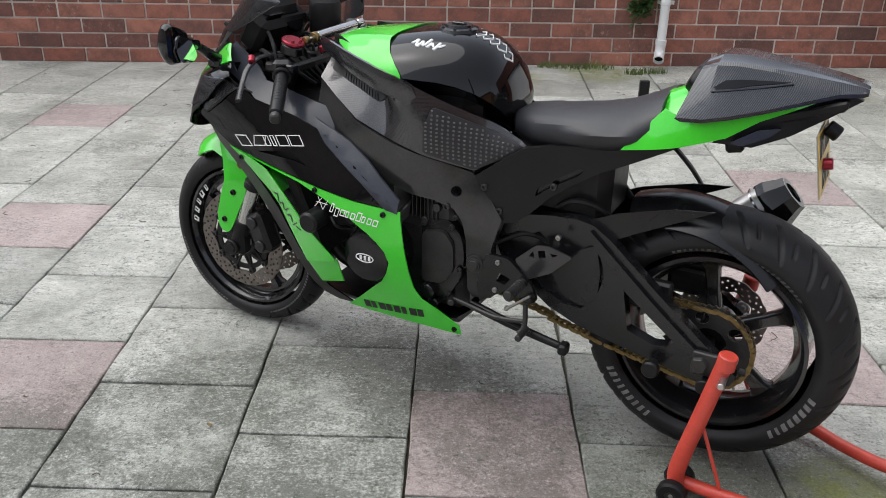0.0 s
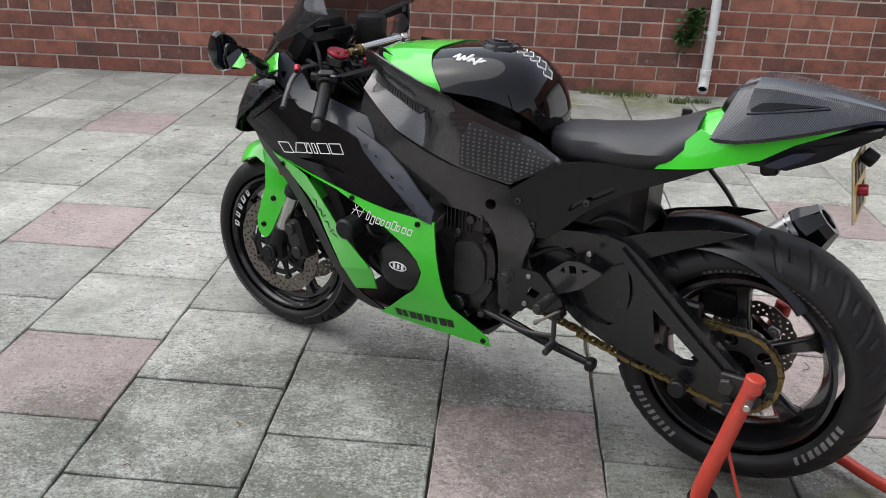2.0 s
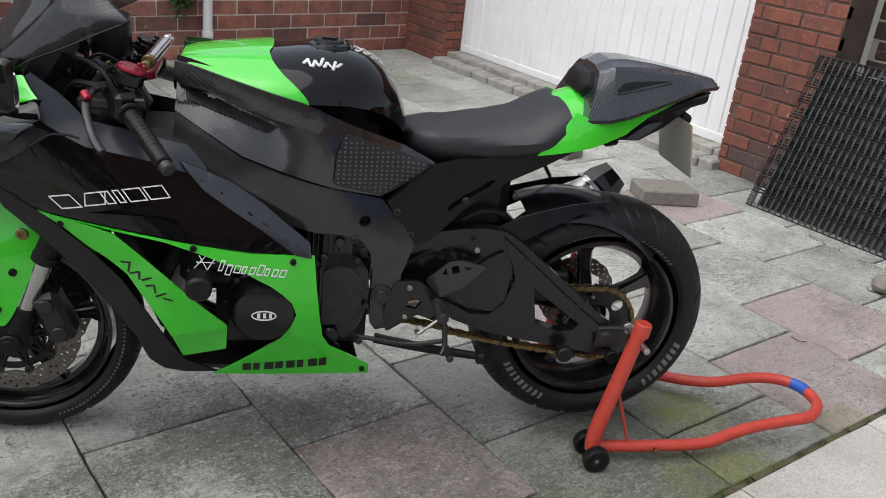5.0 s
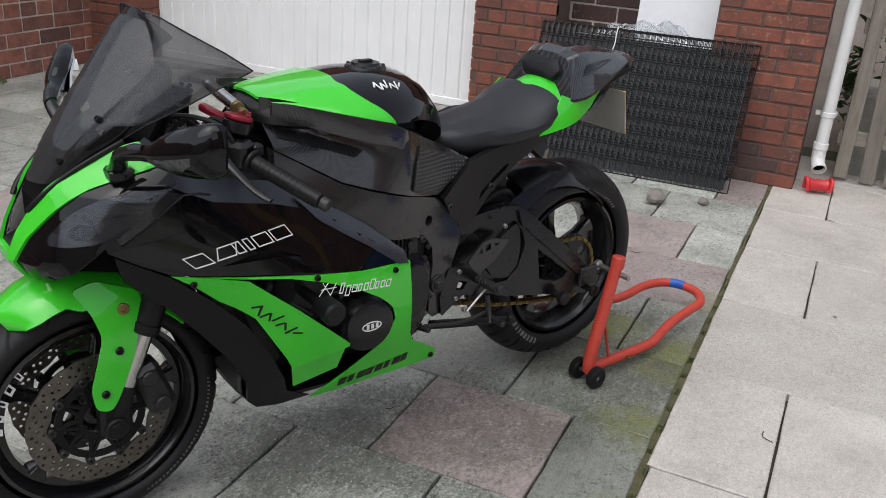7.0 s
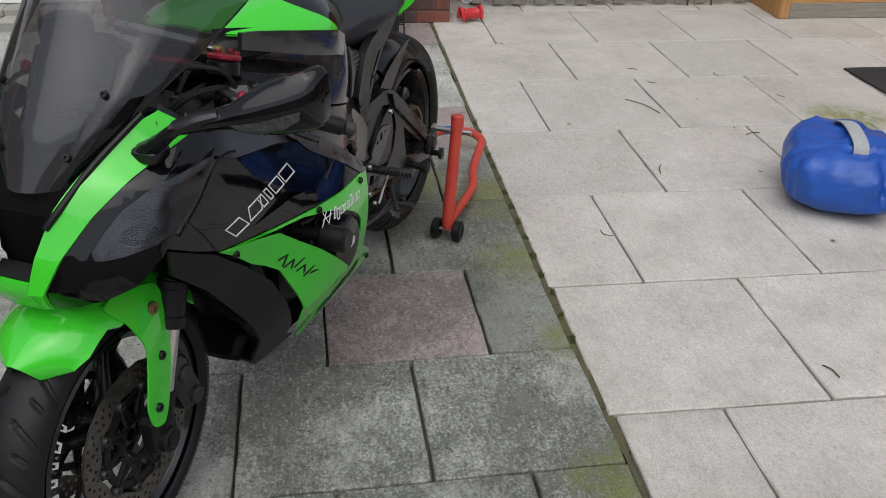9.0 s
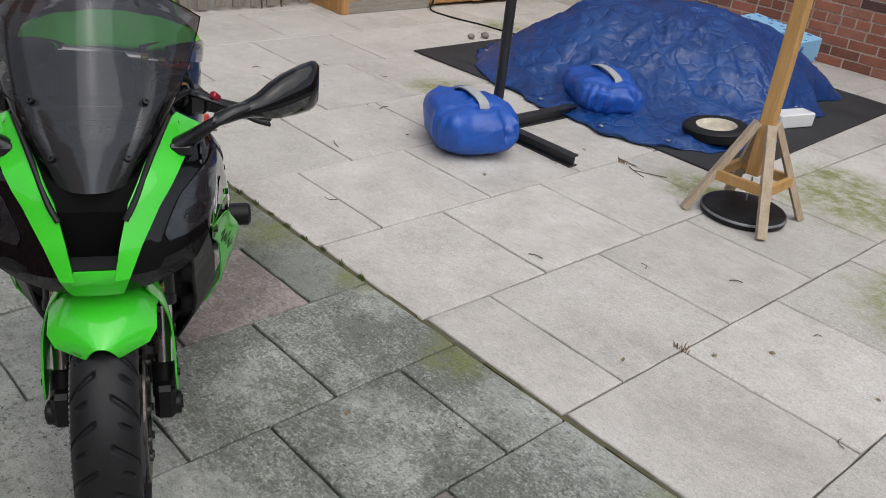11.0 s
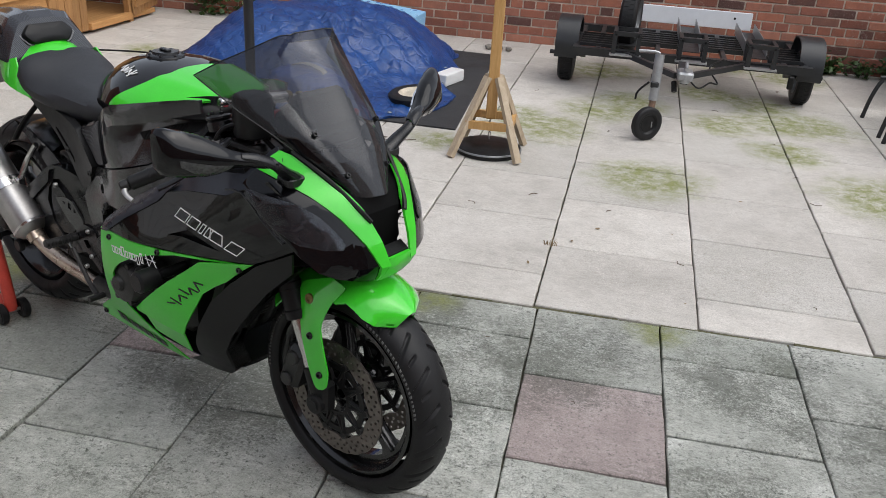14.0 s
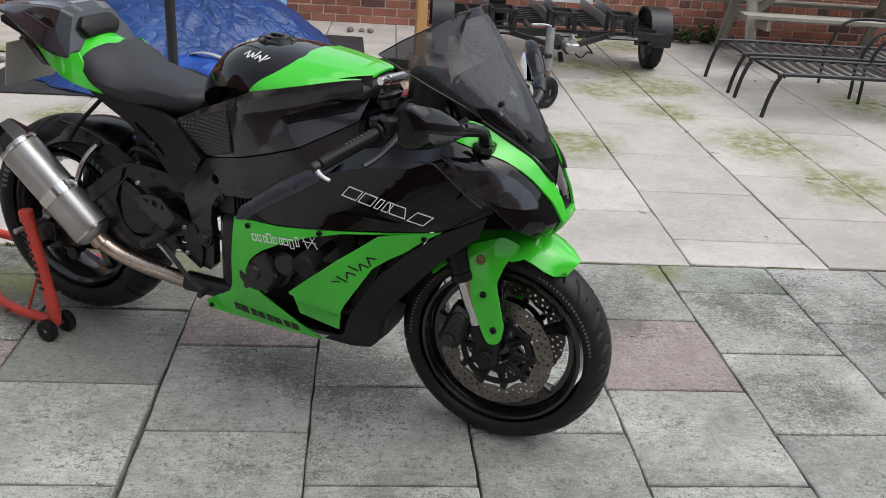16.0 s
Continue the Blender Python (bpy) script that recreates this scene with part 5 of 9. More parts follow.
single("key_pouch", g, M_MATT, label="round black fabric pouch by the ignition")

# -- tank, side panels, frame --
def section(x, hw, zt, zb, sq=2.6, n=26, shoulder=0.0, tuck=0.0):
    ring = []
    for i in range(n):
        a = 2 * math.pi * i / n
        c, s = math.cos(a), math.sin(a)
        y = hw * (1 if c > 0 else -1) * abs(c) ** (2 / sq)
        z = (zt + zb) / 2 + (zt - zb) / 2 * (1 if s > 0 else -1) * abs(s) ** (2 / sq)
        ring.append((x, y * (1 - shoulder * max(0, s) - tuck * min(1.0, max(0, -s) * 3)), z))
    return ring


TANK = [(.553, .060, .880, .80, .10), (.562, .095, .915, .79, .10), (.585, .123, .965, .80, .18), (.620, .145, 1.002, .81, .24), (.66, .165, 1.022, .82, .27), (.70, .183, 1.030, .83, .27), (.76, .203, 1.033, .835, .27), (.81, .210, 1.031, .84, .27),
        (.86, .205, 1.024, .85, .27), (.92, .187, 1.018, .86, .28), (.98, .164, 1.010, .87, .28), (1.03, .137, 1.002, .88, .25), (1.06, .110, .994, .89, .2)]
TANK = [(x, w, t - .012 * min(1, (t - .85) / .1), b, h) for x, w, t, b, h in TANK]
single("fuel_tank", loft(Geo(), [section(x, w, t, b, 2.7, 30, s, .36) for x, w, t, b, s in TANK if x < .95]), M_BLACK, label="glossy black fuel tank")
TX = [r[0] for r in TANK]


def tank_at(x, a, lift=.003):
    w, t, b, sh = (float(np.interp(x, TX, [r[k] for r in TANK])) for k in (1, 2, 3, 4))
    c, s_ = math.cos(a), math.sin(a)
    y = (w + lift) * (1 if c > 0 else -1) * abs(c) ** (2 / 2.7)
    z = (t + b) / 2 + ((t - b) / 2 + lift) * (1 if s_ > 0 else -1) * abs(s_) ** (2 / 2.7)
    return (x, y * (1 - sh * max(0, s_)), z)


# the cover's rear border runs from the filler back to a point low on each flank
single("airbox_shell", loft(Geo(), [section(x, w - .007, t - .006, b, 2.7, 30, h, .42) for x, w, t, b, h in TANK if x > .90] + [section(1.075, .07, .965, .90, 2.7, 30, .2)]), M_MATT)
rows_ = []
for i in range(41):
    a = radians(-3 + 186 * i / 40)
    h_ = max(0.0, math.sin(a))
    x0 = float(np.interp(h_, (0.0, .25, .45, .75, .93, 1.0), (.785, .815, .840, .866, .872, .862)))
    x1 = float(np.interp(h_, (0.0, .3, .6, .85), (.93, .985, 1.04, 1.058)))
    rows_.append([tank_at(x0 + (x1 - x0) * k / 16, a, .0035 + .004 * math.exp(-((abs(math.cos(a)) - .62) / .12) ** 2)) for k in range(17)])
g = Geo()
g.add([p for r in rows_ for p in r], ring_faces(17, len(rows_), False, False))
o = len(g.v)
g.v += [(x + .002, y * .975, z - .004) for x, y, z in g.v[:o]]
g.f += [tuple(i + o for i in q[::-1]) for q in g.f[:]]
for i in range(len(rows_) - 1):
    a, b = i * 17, (i + 1) * 17
    g.f.append((b, a, a + o, b + o))
tank_cover = single("tank_cover", g, M_GREEN, label="green front cover of the tank")
for side in (1, -1):
    g = Geo()
    for s0, h0, s1, h1 in SCRAWL:
        pts, d = [], Vector((s1 - s0, h1 - h0)).normalized()
        n_ = Vector((-d.y, d.x)) * .03
        for u, w in ((s0 + n_.x, h0 + n_.y), (s0 - n_.x, h0 - n_.y), (s1 - n_.x, h1 - n_.y), (s1 + n_.x, h1 + n_.y)):
            a = radians(90 - side * (50 - 14 * w))
            pts.append(tank_at((.800 - .085 * u) if side > 0 else (.715 + .085 * u), a, .0026))
        low = [tuple(Vector(p) * .9975) for p in pts]
        q = [(0, 1, 2, 3), (7, 6, 5, 4), (0, 4, 5, 1), (1, 5, 6, 2), (2, 6, 7, 3), (3, 7, 4, 0)]
        g.add(pts + low, q)
    tagged(single("white_script_shape", g, M_WHITE), kind="stuff")
# white outlined chevrons down the back of the tank
g = Geo()
for k in range(5):
    x0 = .674 - .019 * k
    for (xa, aa), (xb, ab) in (((x0, 82), (x0 - .012, 90)), ((x0 - .012, 90), (x0, 98)), ((x0, 82), (x0 + .006, 86)), ((x0, 98), (x0 + .006, 94))):
        pts = [tank_at(xa - .0013, radians(aa), .003), tank_at(xa + .0013, radians(aa), .003), tank_at(xb + .0013, radians(ab), .003), tank_at(xb - .0013, radians(ab), .003)]
        low = [tuple(Vector(p) - Vector((0, 0, .003))) for p in pts]
        g.add(pts + low, [(0, 1, 2, 3), (7, 6, 5, 4), (0, 4, 5, 1), (1, 5, 6, 2), (2, 6, 7, 3), (3, 7, 4, 0)])
tagged(single("white_chevron_shape", g, M_WHITE), kind="stuff")
g = Geo()
revolve(g, [(.001, .010), (.012, .010), (.014, .014), (.034, .014), (.036, .008), (.044, .008), (.050, .005), (.054, -.004)], 40, pose(.738, 0, 1.018, 90, 0, 0))
for k in range(7):
    a = 2 * math.pi * k / 7
    bolt(g, (.738 + .0445 * math.cos(a), .0445 * math.sin(a), 1.025), (0, 0, 1), .0045, .003)
box(g, .720, .756, -.008, .008, 1.028, 1.038, .003)
single("filler_cap", g, M_SATIN)


LIP_X, LIP_Z = (.74, .80, .86, .92, .98, 1.065), (.872, .880, .894, .911, .930, .955)


def PANEL(x, z):
    """The tank's flank: ruled from the tank's side down to the frame, slightly full."""
    zt = float(np.interp(x, (.487, .575, .70, .80, .89, .94, 1.03, 1.065), (.788, .832, .888, .934, .956, .967, .985, .989)))
    zb = float(np.interp(x, (.487, .545, .609, .725, .80, .923, 1.0, 1.065), (.786, .745, .708, .740, .762, .804, .848, .885)))
    v = min(1.0, max(0.0, (z - zb) / max(.02, zt - zb)))
    yt = float(np.interp(x, (.49, .563, .62, .66, .70, .76, .81, .86, .92, .98, 1.06), (.118, .120, .150, .170, .187, .206, .213, .208, .191, .168, .122)))
    yb = float(np.interp(x, (.49, .609, .725, .80, .923, 1.0, 1.065), (.122, .152, .200, .206, .200, .178, .150)))
    full = yb * (1 - v) + yt * v + .008 * math.sin(math.pi * v)
    deep = min(1.0, max(0.0, (x - .76) / .10))
    return full * (1 - deep) + (yb + (min(yt, yb) - .042 - yb) * min(1.0, v / .54)) * deep


def SHOULDER(x, z):
    """The shell that overhangs the scoop."""
    v = (z - float(np.interp(x, LIP_X, LIP_Z))) / .06
    return float(np.interp(x, (.74, .76, .81, .86, .92, .98, 1.06), (.200, .209, .216, .211, .196, .176, .136))) + .004 * math.sin(math.pi * min(1.0, max(0.0, v)))



tpanel = [(1.065, .988), (1.03, .984), (.985, .976), (.94, .966), (.89, .955), (.80, .934), (.70, .887), (.575, .832), (.487, .788), (.545, .747), (.609, .710), (.68, .729), (.756, .751), (.84, .777), (.923, .806), (1.0, .850), (1.065, .886)]
both("tank_side_panel", sheet(tpanel, [], on_side(PANEL), 0.004, 0.02), M_CARBON_DK, label="glossy dark carbon tank side panel")
shell = [(1.065, .988), (1.03, .984), (.985, .976), (.94, .966), (.89, .955), (.80, .934), (.755, .912), (.745, .888), (.765, .866)] + list(zip(LIP_X[1:], LIP_Z[1:]))
both("tank_shoulder", sheet(shell, [], on_side(SHOULDER), 0.009, 0.02), M_CARBON_DK, label="glossy dark shell overhanging the air scoop")
scoop = [(1.045, .926), (.98, .912), (.90, .884), (.85, .866), (.87, .852), (.93, .872), (1.0, .893), (1.045, .906)]
scoops = both("airbox_scoop", sheet(rounded(scoop, .006), [], on_side(PANEL, .0035), 0.003, 0.0125), M_MATT)
for i in range(13):
    x = .872 + .0098 * i
    lo_, hi_ = float(np.interp(x, (.85, .87, .93, 1.0, 1.045), (.860, .854, .874, .895, .908))), float(np.interp(x, (.85, .90, .98, 1.045), (.864, .882, .910, .924)))
    rib = sheet([(x, lo_), (x + .004, lo_), (x + .010, hi_), (x + .006, hi_)], [], on_side(PANEL, .0065), .003, .02)
    for sc_, h in zip(scoops, (rib, rib.mirrored())):
        single("rib", h, M_MATT, sc_)
padp = rounded([(.705, .868), (.60, .826), (.50, .788), (.476, .778), (.545, .746), (.609, .714), (.66, .731), (.725, .752), (.722, .82)], .010)
pads = both("tank_grip", sheet(padp, [], on_side(PANEL, .006), 0.005, 0.025), M_PAD, label="studded black rubber knee grip")
g = Geo()
for i in range(19):
    for j in range(17):
        x, z = .490 + .0126 * i, .712 + .0102 * j + .0014 * i
        top = np.interp(x, (.50, .60, .705, .722), (.788, .826, .868, .83))
        bot = np.interp(x, (.476, .545, .609, .66, .725), (.778, .746, .714, .731, .752))
        if bot + .006 < z < top - .006 and .49 < x < .720:
            c = Vector((x, PANEL(x, z) + .0055, z))
            box(g, -.0026, .0026, -.001, .0022, -.0022, .0022, .0010, Matrix.Translation(c))
for p, q in zip(pads, (g, g.mirrored())):
    q.part("grip_studs", M_STUD, p)
FRAMEY = field([(1.06, .845, .152), (.92, .80, .203), (.756, .745, .206), (.609, .706, .156), (.52, .6, .162), (.55, .45, .158), (.58, .37, .155), (.61, .5, .162), (.65, .6, .178), (.75, .625, .195), (.88, .67, .205), (1.03, .74, .19)], .15)
spar = [(1.065, .883), (1.0, .846), (.923, .802), (.84, .773), (.756, .747), (.68, .726), (.609, .706), (.56, .65), (.524, .598), (.538, .55), (.549, .514), (.548, .44), (.545, .372), (.60, .362), (.614, .38), (.618, .45), (.618, .524), (.628, .575), (.650, .607), (.70, .625), (.76, .632), (.88, .674), (.96, .71), (1.03, .75), (1.07, .80)]
hs = [[(.646 + .014 * math.cos(-a), .655 + .014 * math.sin(-a)) for a in (2 * math.pi * i / 12 for i in range(12))]]
both("frame_spar", sheet(spar, hs, on_side(FRAMEY), 0.03, 0.025), M_FRAME, label="dark painted beam frame")
for x, z, r in ((.668, .612, .010), (.645, .585, .007)):
    both("frame_bolt", bolt(Geo(), (x, FRAMEY(x, z), z), (0, 1, 0), r), M_CAST)
g = revolve(Geo(), [(.001, .012), (.011, .012), (.013, .009), (.016, .009), (.018, .004), (.024, .004), (.027, -.004)], 24, Matrix.Translation((.592, .163, .462)))
both("pivot_bolt", g, M_CAST)
sub = [(.598, .704), (.545, .745), (.487, .785), (.42, .800), (.34, .812), (.24, .827), (.12, .862), (.03, .890), (.125, .840), (.22, .790), (.304, .748), (.365, .708), (.412, .672), (.455, .626), (.494, .592), (.523, .585)]
SUBY = field([(.6, .70, .172), (.53, .62, .150), (.45, .78, .138), (.42, .68, .135), (.24, .82, .125), (.3, .75, .12), (.03, .89, .09)], .2)
both("seat_subframe", sheet(sub, [rounded([(.450, .668), (.425, .688), (.350, .735), (.335, .752), (.35, .752), (.385, .73), (.445, .69)], .006)], on_side(SUBY), 0.022, 0.025), M_MATT)
both("subframe_slot", sheet([(.46, .66), (.33, .745), (.34, .76), (.465, .69)], [], on_side(SUBY, -.012), .004, .03), M_SATIN)
for x, z in ((.573, .678), (.535, .618), (.405, .700)):
    both("subframe_bolt", bolt(Geo(), (x, SUBY(x, z), z), (0, 1, 0), .009), M_CAST)

# -- seat and tail --
SEAT = [(.556, .045, .846, .80), (.535, .082, .858, .785), (.48, .105, .872, .772), (.42, .122, .884, .776), (.36, .138, .893, .785), (.28, .150, .905, .797), (.235, .153, .922, .812), (.20, .147, .940, .830), (.182, .140, .945, .850)]
rings = []
for x, w, t, b in SEAT:
    ring = section(x, w, t, b, 3.0, 28, .16)
    rings.append([(px - .012 * (abs(py) / .16) ** 2 * (1 if x < .24 else .4), py, pz - .018 * max(0, 1 - abs(py) / max(w, .01)) * (1 if .3 < x < .5 else .3) - (.035 * (abs(py) / .16) ** 2 * (1 if x > .24 else .2) if pz > .86 else 0)) for px, py, pz in ring])
single("rider_seat", loft(Geo(), rings), M_SEAT, label="black vinyl rider seat")
TG = field([(.24, .98, .075), (.23, .82, .150), (.15, .9, .150), (.03, .875, .118), (-.06, .955, .085), (-.17, 1.0, .045), (.12, .9, .145)], .15)
tg = [(.165, .928), (.105, .908), (.02, .935), (-.06, .966), (-.175, 1.0), (-.178, .992), (-.10, .952), (-.03, .920), (.03, .880), (.12, .853), (.250, .823), (.205, .880)]
both("tail_panel", sheet(tg, [], on_side(TG), .004, .02), M_GREEN, label="green tail side panel")
rows_ = []
for i in range(25):
    v = -1 + 2 * i / 24
    a = abs(v)
    fr, rr_ = Vector((.206 - .050 * a ** 2.2, .136 * v, .928 - .048 * a ** 2)), Vector((.134 - .022 * a ** 2, .116 * v, .960 - .060 * a ** 2.5))
    rows_.append([fr + Vector((0, 0, -.03)), fr, fr * .7 + rr_ * .3 + Vector((0, 0, .003)), fr * .35 + rr_ * .65 + Vector((0, 0, .002)), rr_, rr_ + Vector((-.01, 0, -.03))])
single("tail_collar", loft(Geo(), rows_, False, False), M_GREEN, label="green collar between seat and tail hump")
HUMP = [(.108, .142, .906, .078, 1.016, 1.022, .034), (.075, .145, .911, .088, 1.031, 1.038, .008), (.03, .136, .923, .082, 1.033, 1.041, 0), (-.04, .112, .942, .066, 1.026, 1.034, 0), (-.11, .091, .965, .060, 1.018, 1.024, 0), (-.17, .070, .984, .048, 1.010, 1.014, 0), (-.212, .058, .988, .040, 1.003, 1.006, 0), (-.222, .048, .990, .034, .999, 1.001, 0)]
rings = []
for x, wb, zb, wt, zt, zc, sl in HUMP:
    half = [(wb, zb), (wb * .995, zb + .008), ((wb + wt) / 2 + .006, (zb + zt) / 2), (wt + .005, zt - .005), (wt - .003, zt + .001), (wt * .55, zc - .001), (wt * .45, zc + .003)]
    ring = [(y, z) for y, z in half] + [(-y, z) for y, z in half[::-1]]
    rings.append([(x + sl * (1 - (z - zb) / max(.01, zt - zb)), y, z) for y, z in ring])
hump = single("seat_hump", loft(Geo(), rings), M_CARBON, label="grey carbon single-seat cover", smooth=18)


def hump_side(u, w):
    wb, zb, wt, zt = (float(np.interp(-u, [-r[0] for r in HUMP], [r[k] for r in HUMP])) for k in (1, 2, 3, 4))
    v = (w - zb) / max(.01, zt - zb)
    return (u, wb * (1 - v) + wt * v + .012 * math.sin(math.pi * min(1, max(0, v))) * .5 + .002, w)


both("hump_vent", sheet([(.072, .985), (.052, 1.000), (.02, 1.004), (-.08, 1.006), (.0, .994), (.064, .978)], [], hump_side, .002, .02), M_BLACK, hump)
both("hump_vent_lip", tube(Geo(), [Vector(hump_side(u, w)) for u, w in ((.076, .976), (.035, .983), (-.02, .992), (-.08, 1.004))], .0022, 6), M_GREYPL, hump)
nrm = Vector((.90, 0, .44)).normalized()
upv = Vector((-.44, 0, .90)).normalized()
cen = Vector((.112, 0, .972))
hexa = rounded([(-.084, .002), (-.058, .034), (.058, .034), (.084, .002), (.060, -.028), (-.060, -.028)], .010)


def pad(grow, depths):
    return loft(Geo(), [[cen + nrm * d + Vector((0, 1, 0)) * y * k * grow + upv * z * k * grow for y, z in hexa] for d, k in depths])


single("pad_frame", pad(1.13, ((-.03, 1.0), (.006, 1.0), (.010, .97))), M_CARBON, hump)
single("hump_pad", pad(1.0, ((-.02, 1.0), (.014, 1.0), (.024, .93), (.028, .75), (.030, .3))), M_MATT, hump, "soft black back pad")
ut = [(.06, .862), (-.06, .945), (-.185, .988), (-.215, .975), (-.16, .935), (-.09, .888), (-.02, .858)]
UT = field([(.06, .86, .105), (-.06, .945, .08), (-.185, .988, .040), (-.215, .975, .03), (-.16, .935, .04), (-.09, .888, .06), (-.02, .858, .09)], .2)
both("undertail", sheet(ut, [], on_side(UT), .02, .03), M_MATT)
both("tail_indicator", sheet(rounded([(.025, .868), (-.03, .902), (-.075, .908), (-.05, .885), (.0, .862)], .008), [], on_side(UT, .012), .01, .02), M_GREYPL)
g = Geo()
box(g, -.19, .10, -.085, .085, .862, .885, .01)
g.v = [(x, y * (1 - .9 * max(0, -x)), z + .40 * max(0, .05 - x)) for x, y, z in g.v]
single("tail_floor", g, M_MATT)
g = box(Geo(), -.115, -.075, -.03, .03, .80, .90, .006, pose(-.052, 0, .02, 0, 12, 0))
single("plate_bracket", g, M_MATT)
single("plate_lamp", cyl(Geo(), (-.155, .0, .905), (-.182, 0, .890), .018, 10, .003), M_MATT)
pm = pose(-.160, 0.0, .842, 0, 12, 0)
plate = single("number_plate", box(Geo(), -.0015, .0, -.098, .098, -.072, .066, .0005, pm), M_YELLOW, label="yellow rear number plate, grey on its back")
single("plate_backing", box(Geo(), .0005, .003, -.098, .098, -.072, .066, .001, pm), M_WEBGREY, plate)
g = Geo()
for r_, row in enumerate((.034, -.036)):
    for k in range(4 - r_):
        y = -.084 + k * .044 + r_ * .022
        box(g, -.0026, -.0014, y, y + .010, row - .024, row + .026, 0, pm)
        box(g, -.0026, -.0014, y + .020, y + .030, row - .024, row + .026, 0, pm)
        box(g, -.0026, -.0014, y + .010, y + .020, row - .005 + .018 * (k % 2), row + .006 + .018 * (k % 2), 0, pm)
tagged(single("plate_mark", g, M_BLKPRINT, plate), kind="stuff")
single("rear_reflector", cyl(Geo(), pm @ Vector((-.001, .03, -.012)), pm @ Vector((-.022, .03, -.012)), .013, 14, .002), M_RED)

# -- swingarm, chain, hugger --
arm = [(.560, .53), (.525, .592), (.47, .612), (.405, .624), (.34, .630), (.295, .624), (.25, .597), (.19, .548), (.06, .442), (-.05, .352), (-.082, .330), (-.072, .300), (-.02, .283), (.08, .305), (.20, .325), (.313, .345), (.40, .375), (.45, .408), (.53, .45)]
hole_a = [(.485, .545), (.53, .535), (.515, .495), (.43, .43), (.36, .395), (.31, .395), (.275, .43), (.255, .50), (.27, .545), (.30, .580), (.345, .592), (.42, .585)]
hole_b = [(.205, .478), (.185, .375), (.12, .355), (.085, .36), (.07, .378)]
ARMY = field([(.56, .53, .115), (.40, .62, .128), (.25, .6, .140), (.0, .35, .150), (-.08, .32, .150), (.2, .33, .142), (.45, .41, .120)], .2)
both("swingarm", sheet(arm, [hole_a, hole_b], on_side(ARMY), .035, .03), M_SATIN, label="dark satin braced swingarm")
both("swingarm_rib", sheet([(.30, .612), (.255, .575), (.13, .47), (.0, .365), (-.02, .33), (.03, .362), (.155, .463), (.285, .57)], [], on_side(ARMY, .010), .012, .03), M_SATIN)
g = box(Geo(), .40, .52, -.10, .10, .44, .60, .02)
box(g, .10, .42, .075, .105, .42, .50, .012)
single("swingarm_bridge", g, M_MATT)
g = box(Geo(), -.055, .02, .150, .165, .318, .378, .006)
cyl(g, (0, .160, .348), (0, .178, .348), .020, 6, .002)
cyl(g, (-.085, .13, .335), (-.10, .13, .335), .008, 8, .001)
both("axle_block", g, M_CAST)
both("stand_bobbin", cyl(cyl(Geo(), (-.02, .15, .305), (-.02, .195, .305), .010, 12, .001), (-.02, .185, .305), (-.02, .197, .305), .019, 14, .002), M_MATT)
both("paddock_bobbin", cyl(cyl(Geo(), (.108, .14, .309), (.108, .182, .309), .011, 14, .002), (.108, .172, .309), (.108, .192, .309), .022, 18, .004), M_MATT, label="black nylon paddock bobbin")
both("swingarm_recess", sheet([(.54, .55), (.43, .60), (.30, .60), (.262, .53), (.255, .45), (.29, .385), (.38, .39), (.45, .42), (.53, .48)], [], on_side(ARMY, -.014), .02, .03), M_SATIN)
both("swingarm_web", sheet(rounded([(.40, .47), (.335, .545), (.285, .575), (.268, .50), (.272, .43), (.30, .40), (.36, .412)], .02), [], on_side(ARMY, -.004), .012, .03), M_SATIN)
heel = [(.486, .498), (.432, .548), (.399, .553), (.335, .537), (.388, .482), (.449, .450)]
both("heel_plate", sheet(rounded(heel, .008), [[(.448, .516), (.433, .514), (.438, .532)], [(.426, .536), (.421, .516), (.403, .521), (.408, .540)], [(.394, .536), (.386, .526), (.372, .535)]], flat_side(.155), .006, .02), M_FRAME)
both("linkage_rod", tube(Geo(), [(.495, .178, .362), (.46, .178, .392), (.428, .178, .42)], .004, 8, 1), M_STEEL)
for x, z in ((.526, .484), (.531, .405), (.495, .361), (.371, .588)):
    both("hanger_bolt", bolt(Geo(), (x, .166, z), (0, 1, 0), .007), M_STEEL)
g = Geo()
loop = []
f0, f1, r0, r1 = Vector((.575, .405)), Vector((0, .348)), .040, .105
for i in range(10):
    a = radians(-78 + 156 * i / 9)
    loop.append(f0 + r0 * Vector((math.cos(a), math.sin(a))))
for i in range(20):
    a = radians(96 + 168 * i / 19)
    loop.append(f1 + r1 * Vector((math.cos(a), math.sin(a))))
path = [Vector((p.x, 0, p.y)) for p in loop]
segs, total = [], 0.0
for i in range(len(path)):
    a, b = path[i], path[(i + 1) % len(path)]
    segs.append((total, a, b))
    total += (b - a).length
nl = int(total / .0159)


def on_chain(s):
    s %= total
    for t0, a, b in reversed(segs):
        if s >= t0:
            d = (b - a)
            return a + d * ((s - t0) / max(d.length, 1e-6)), d.normalized()


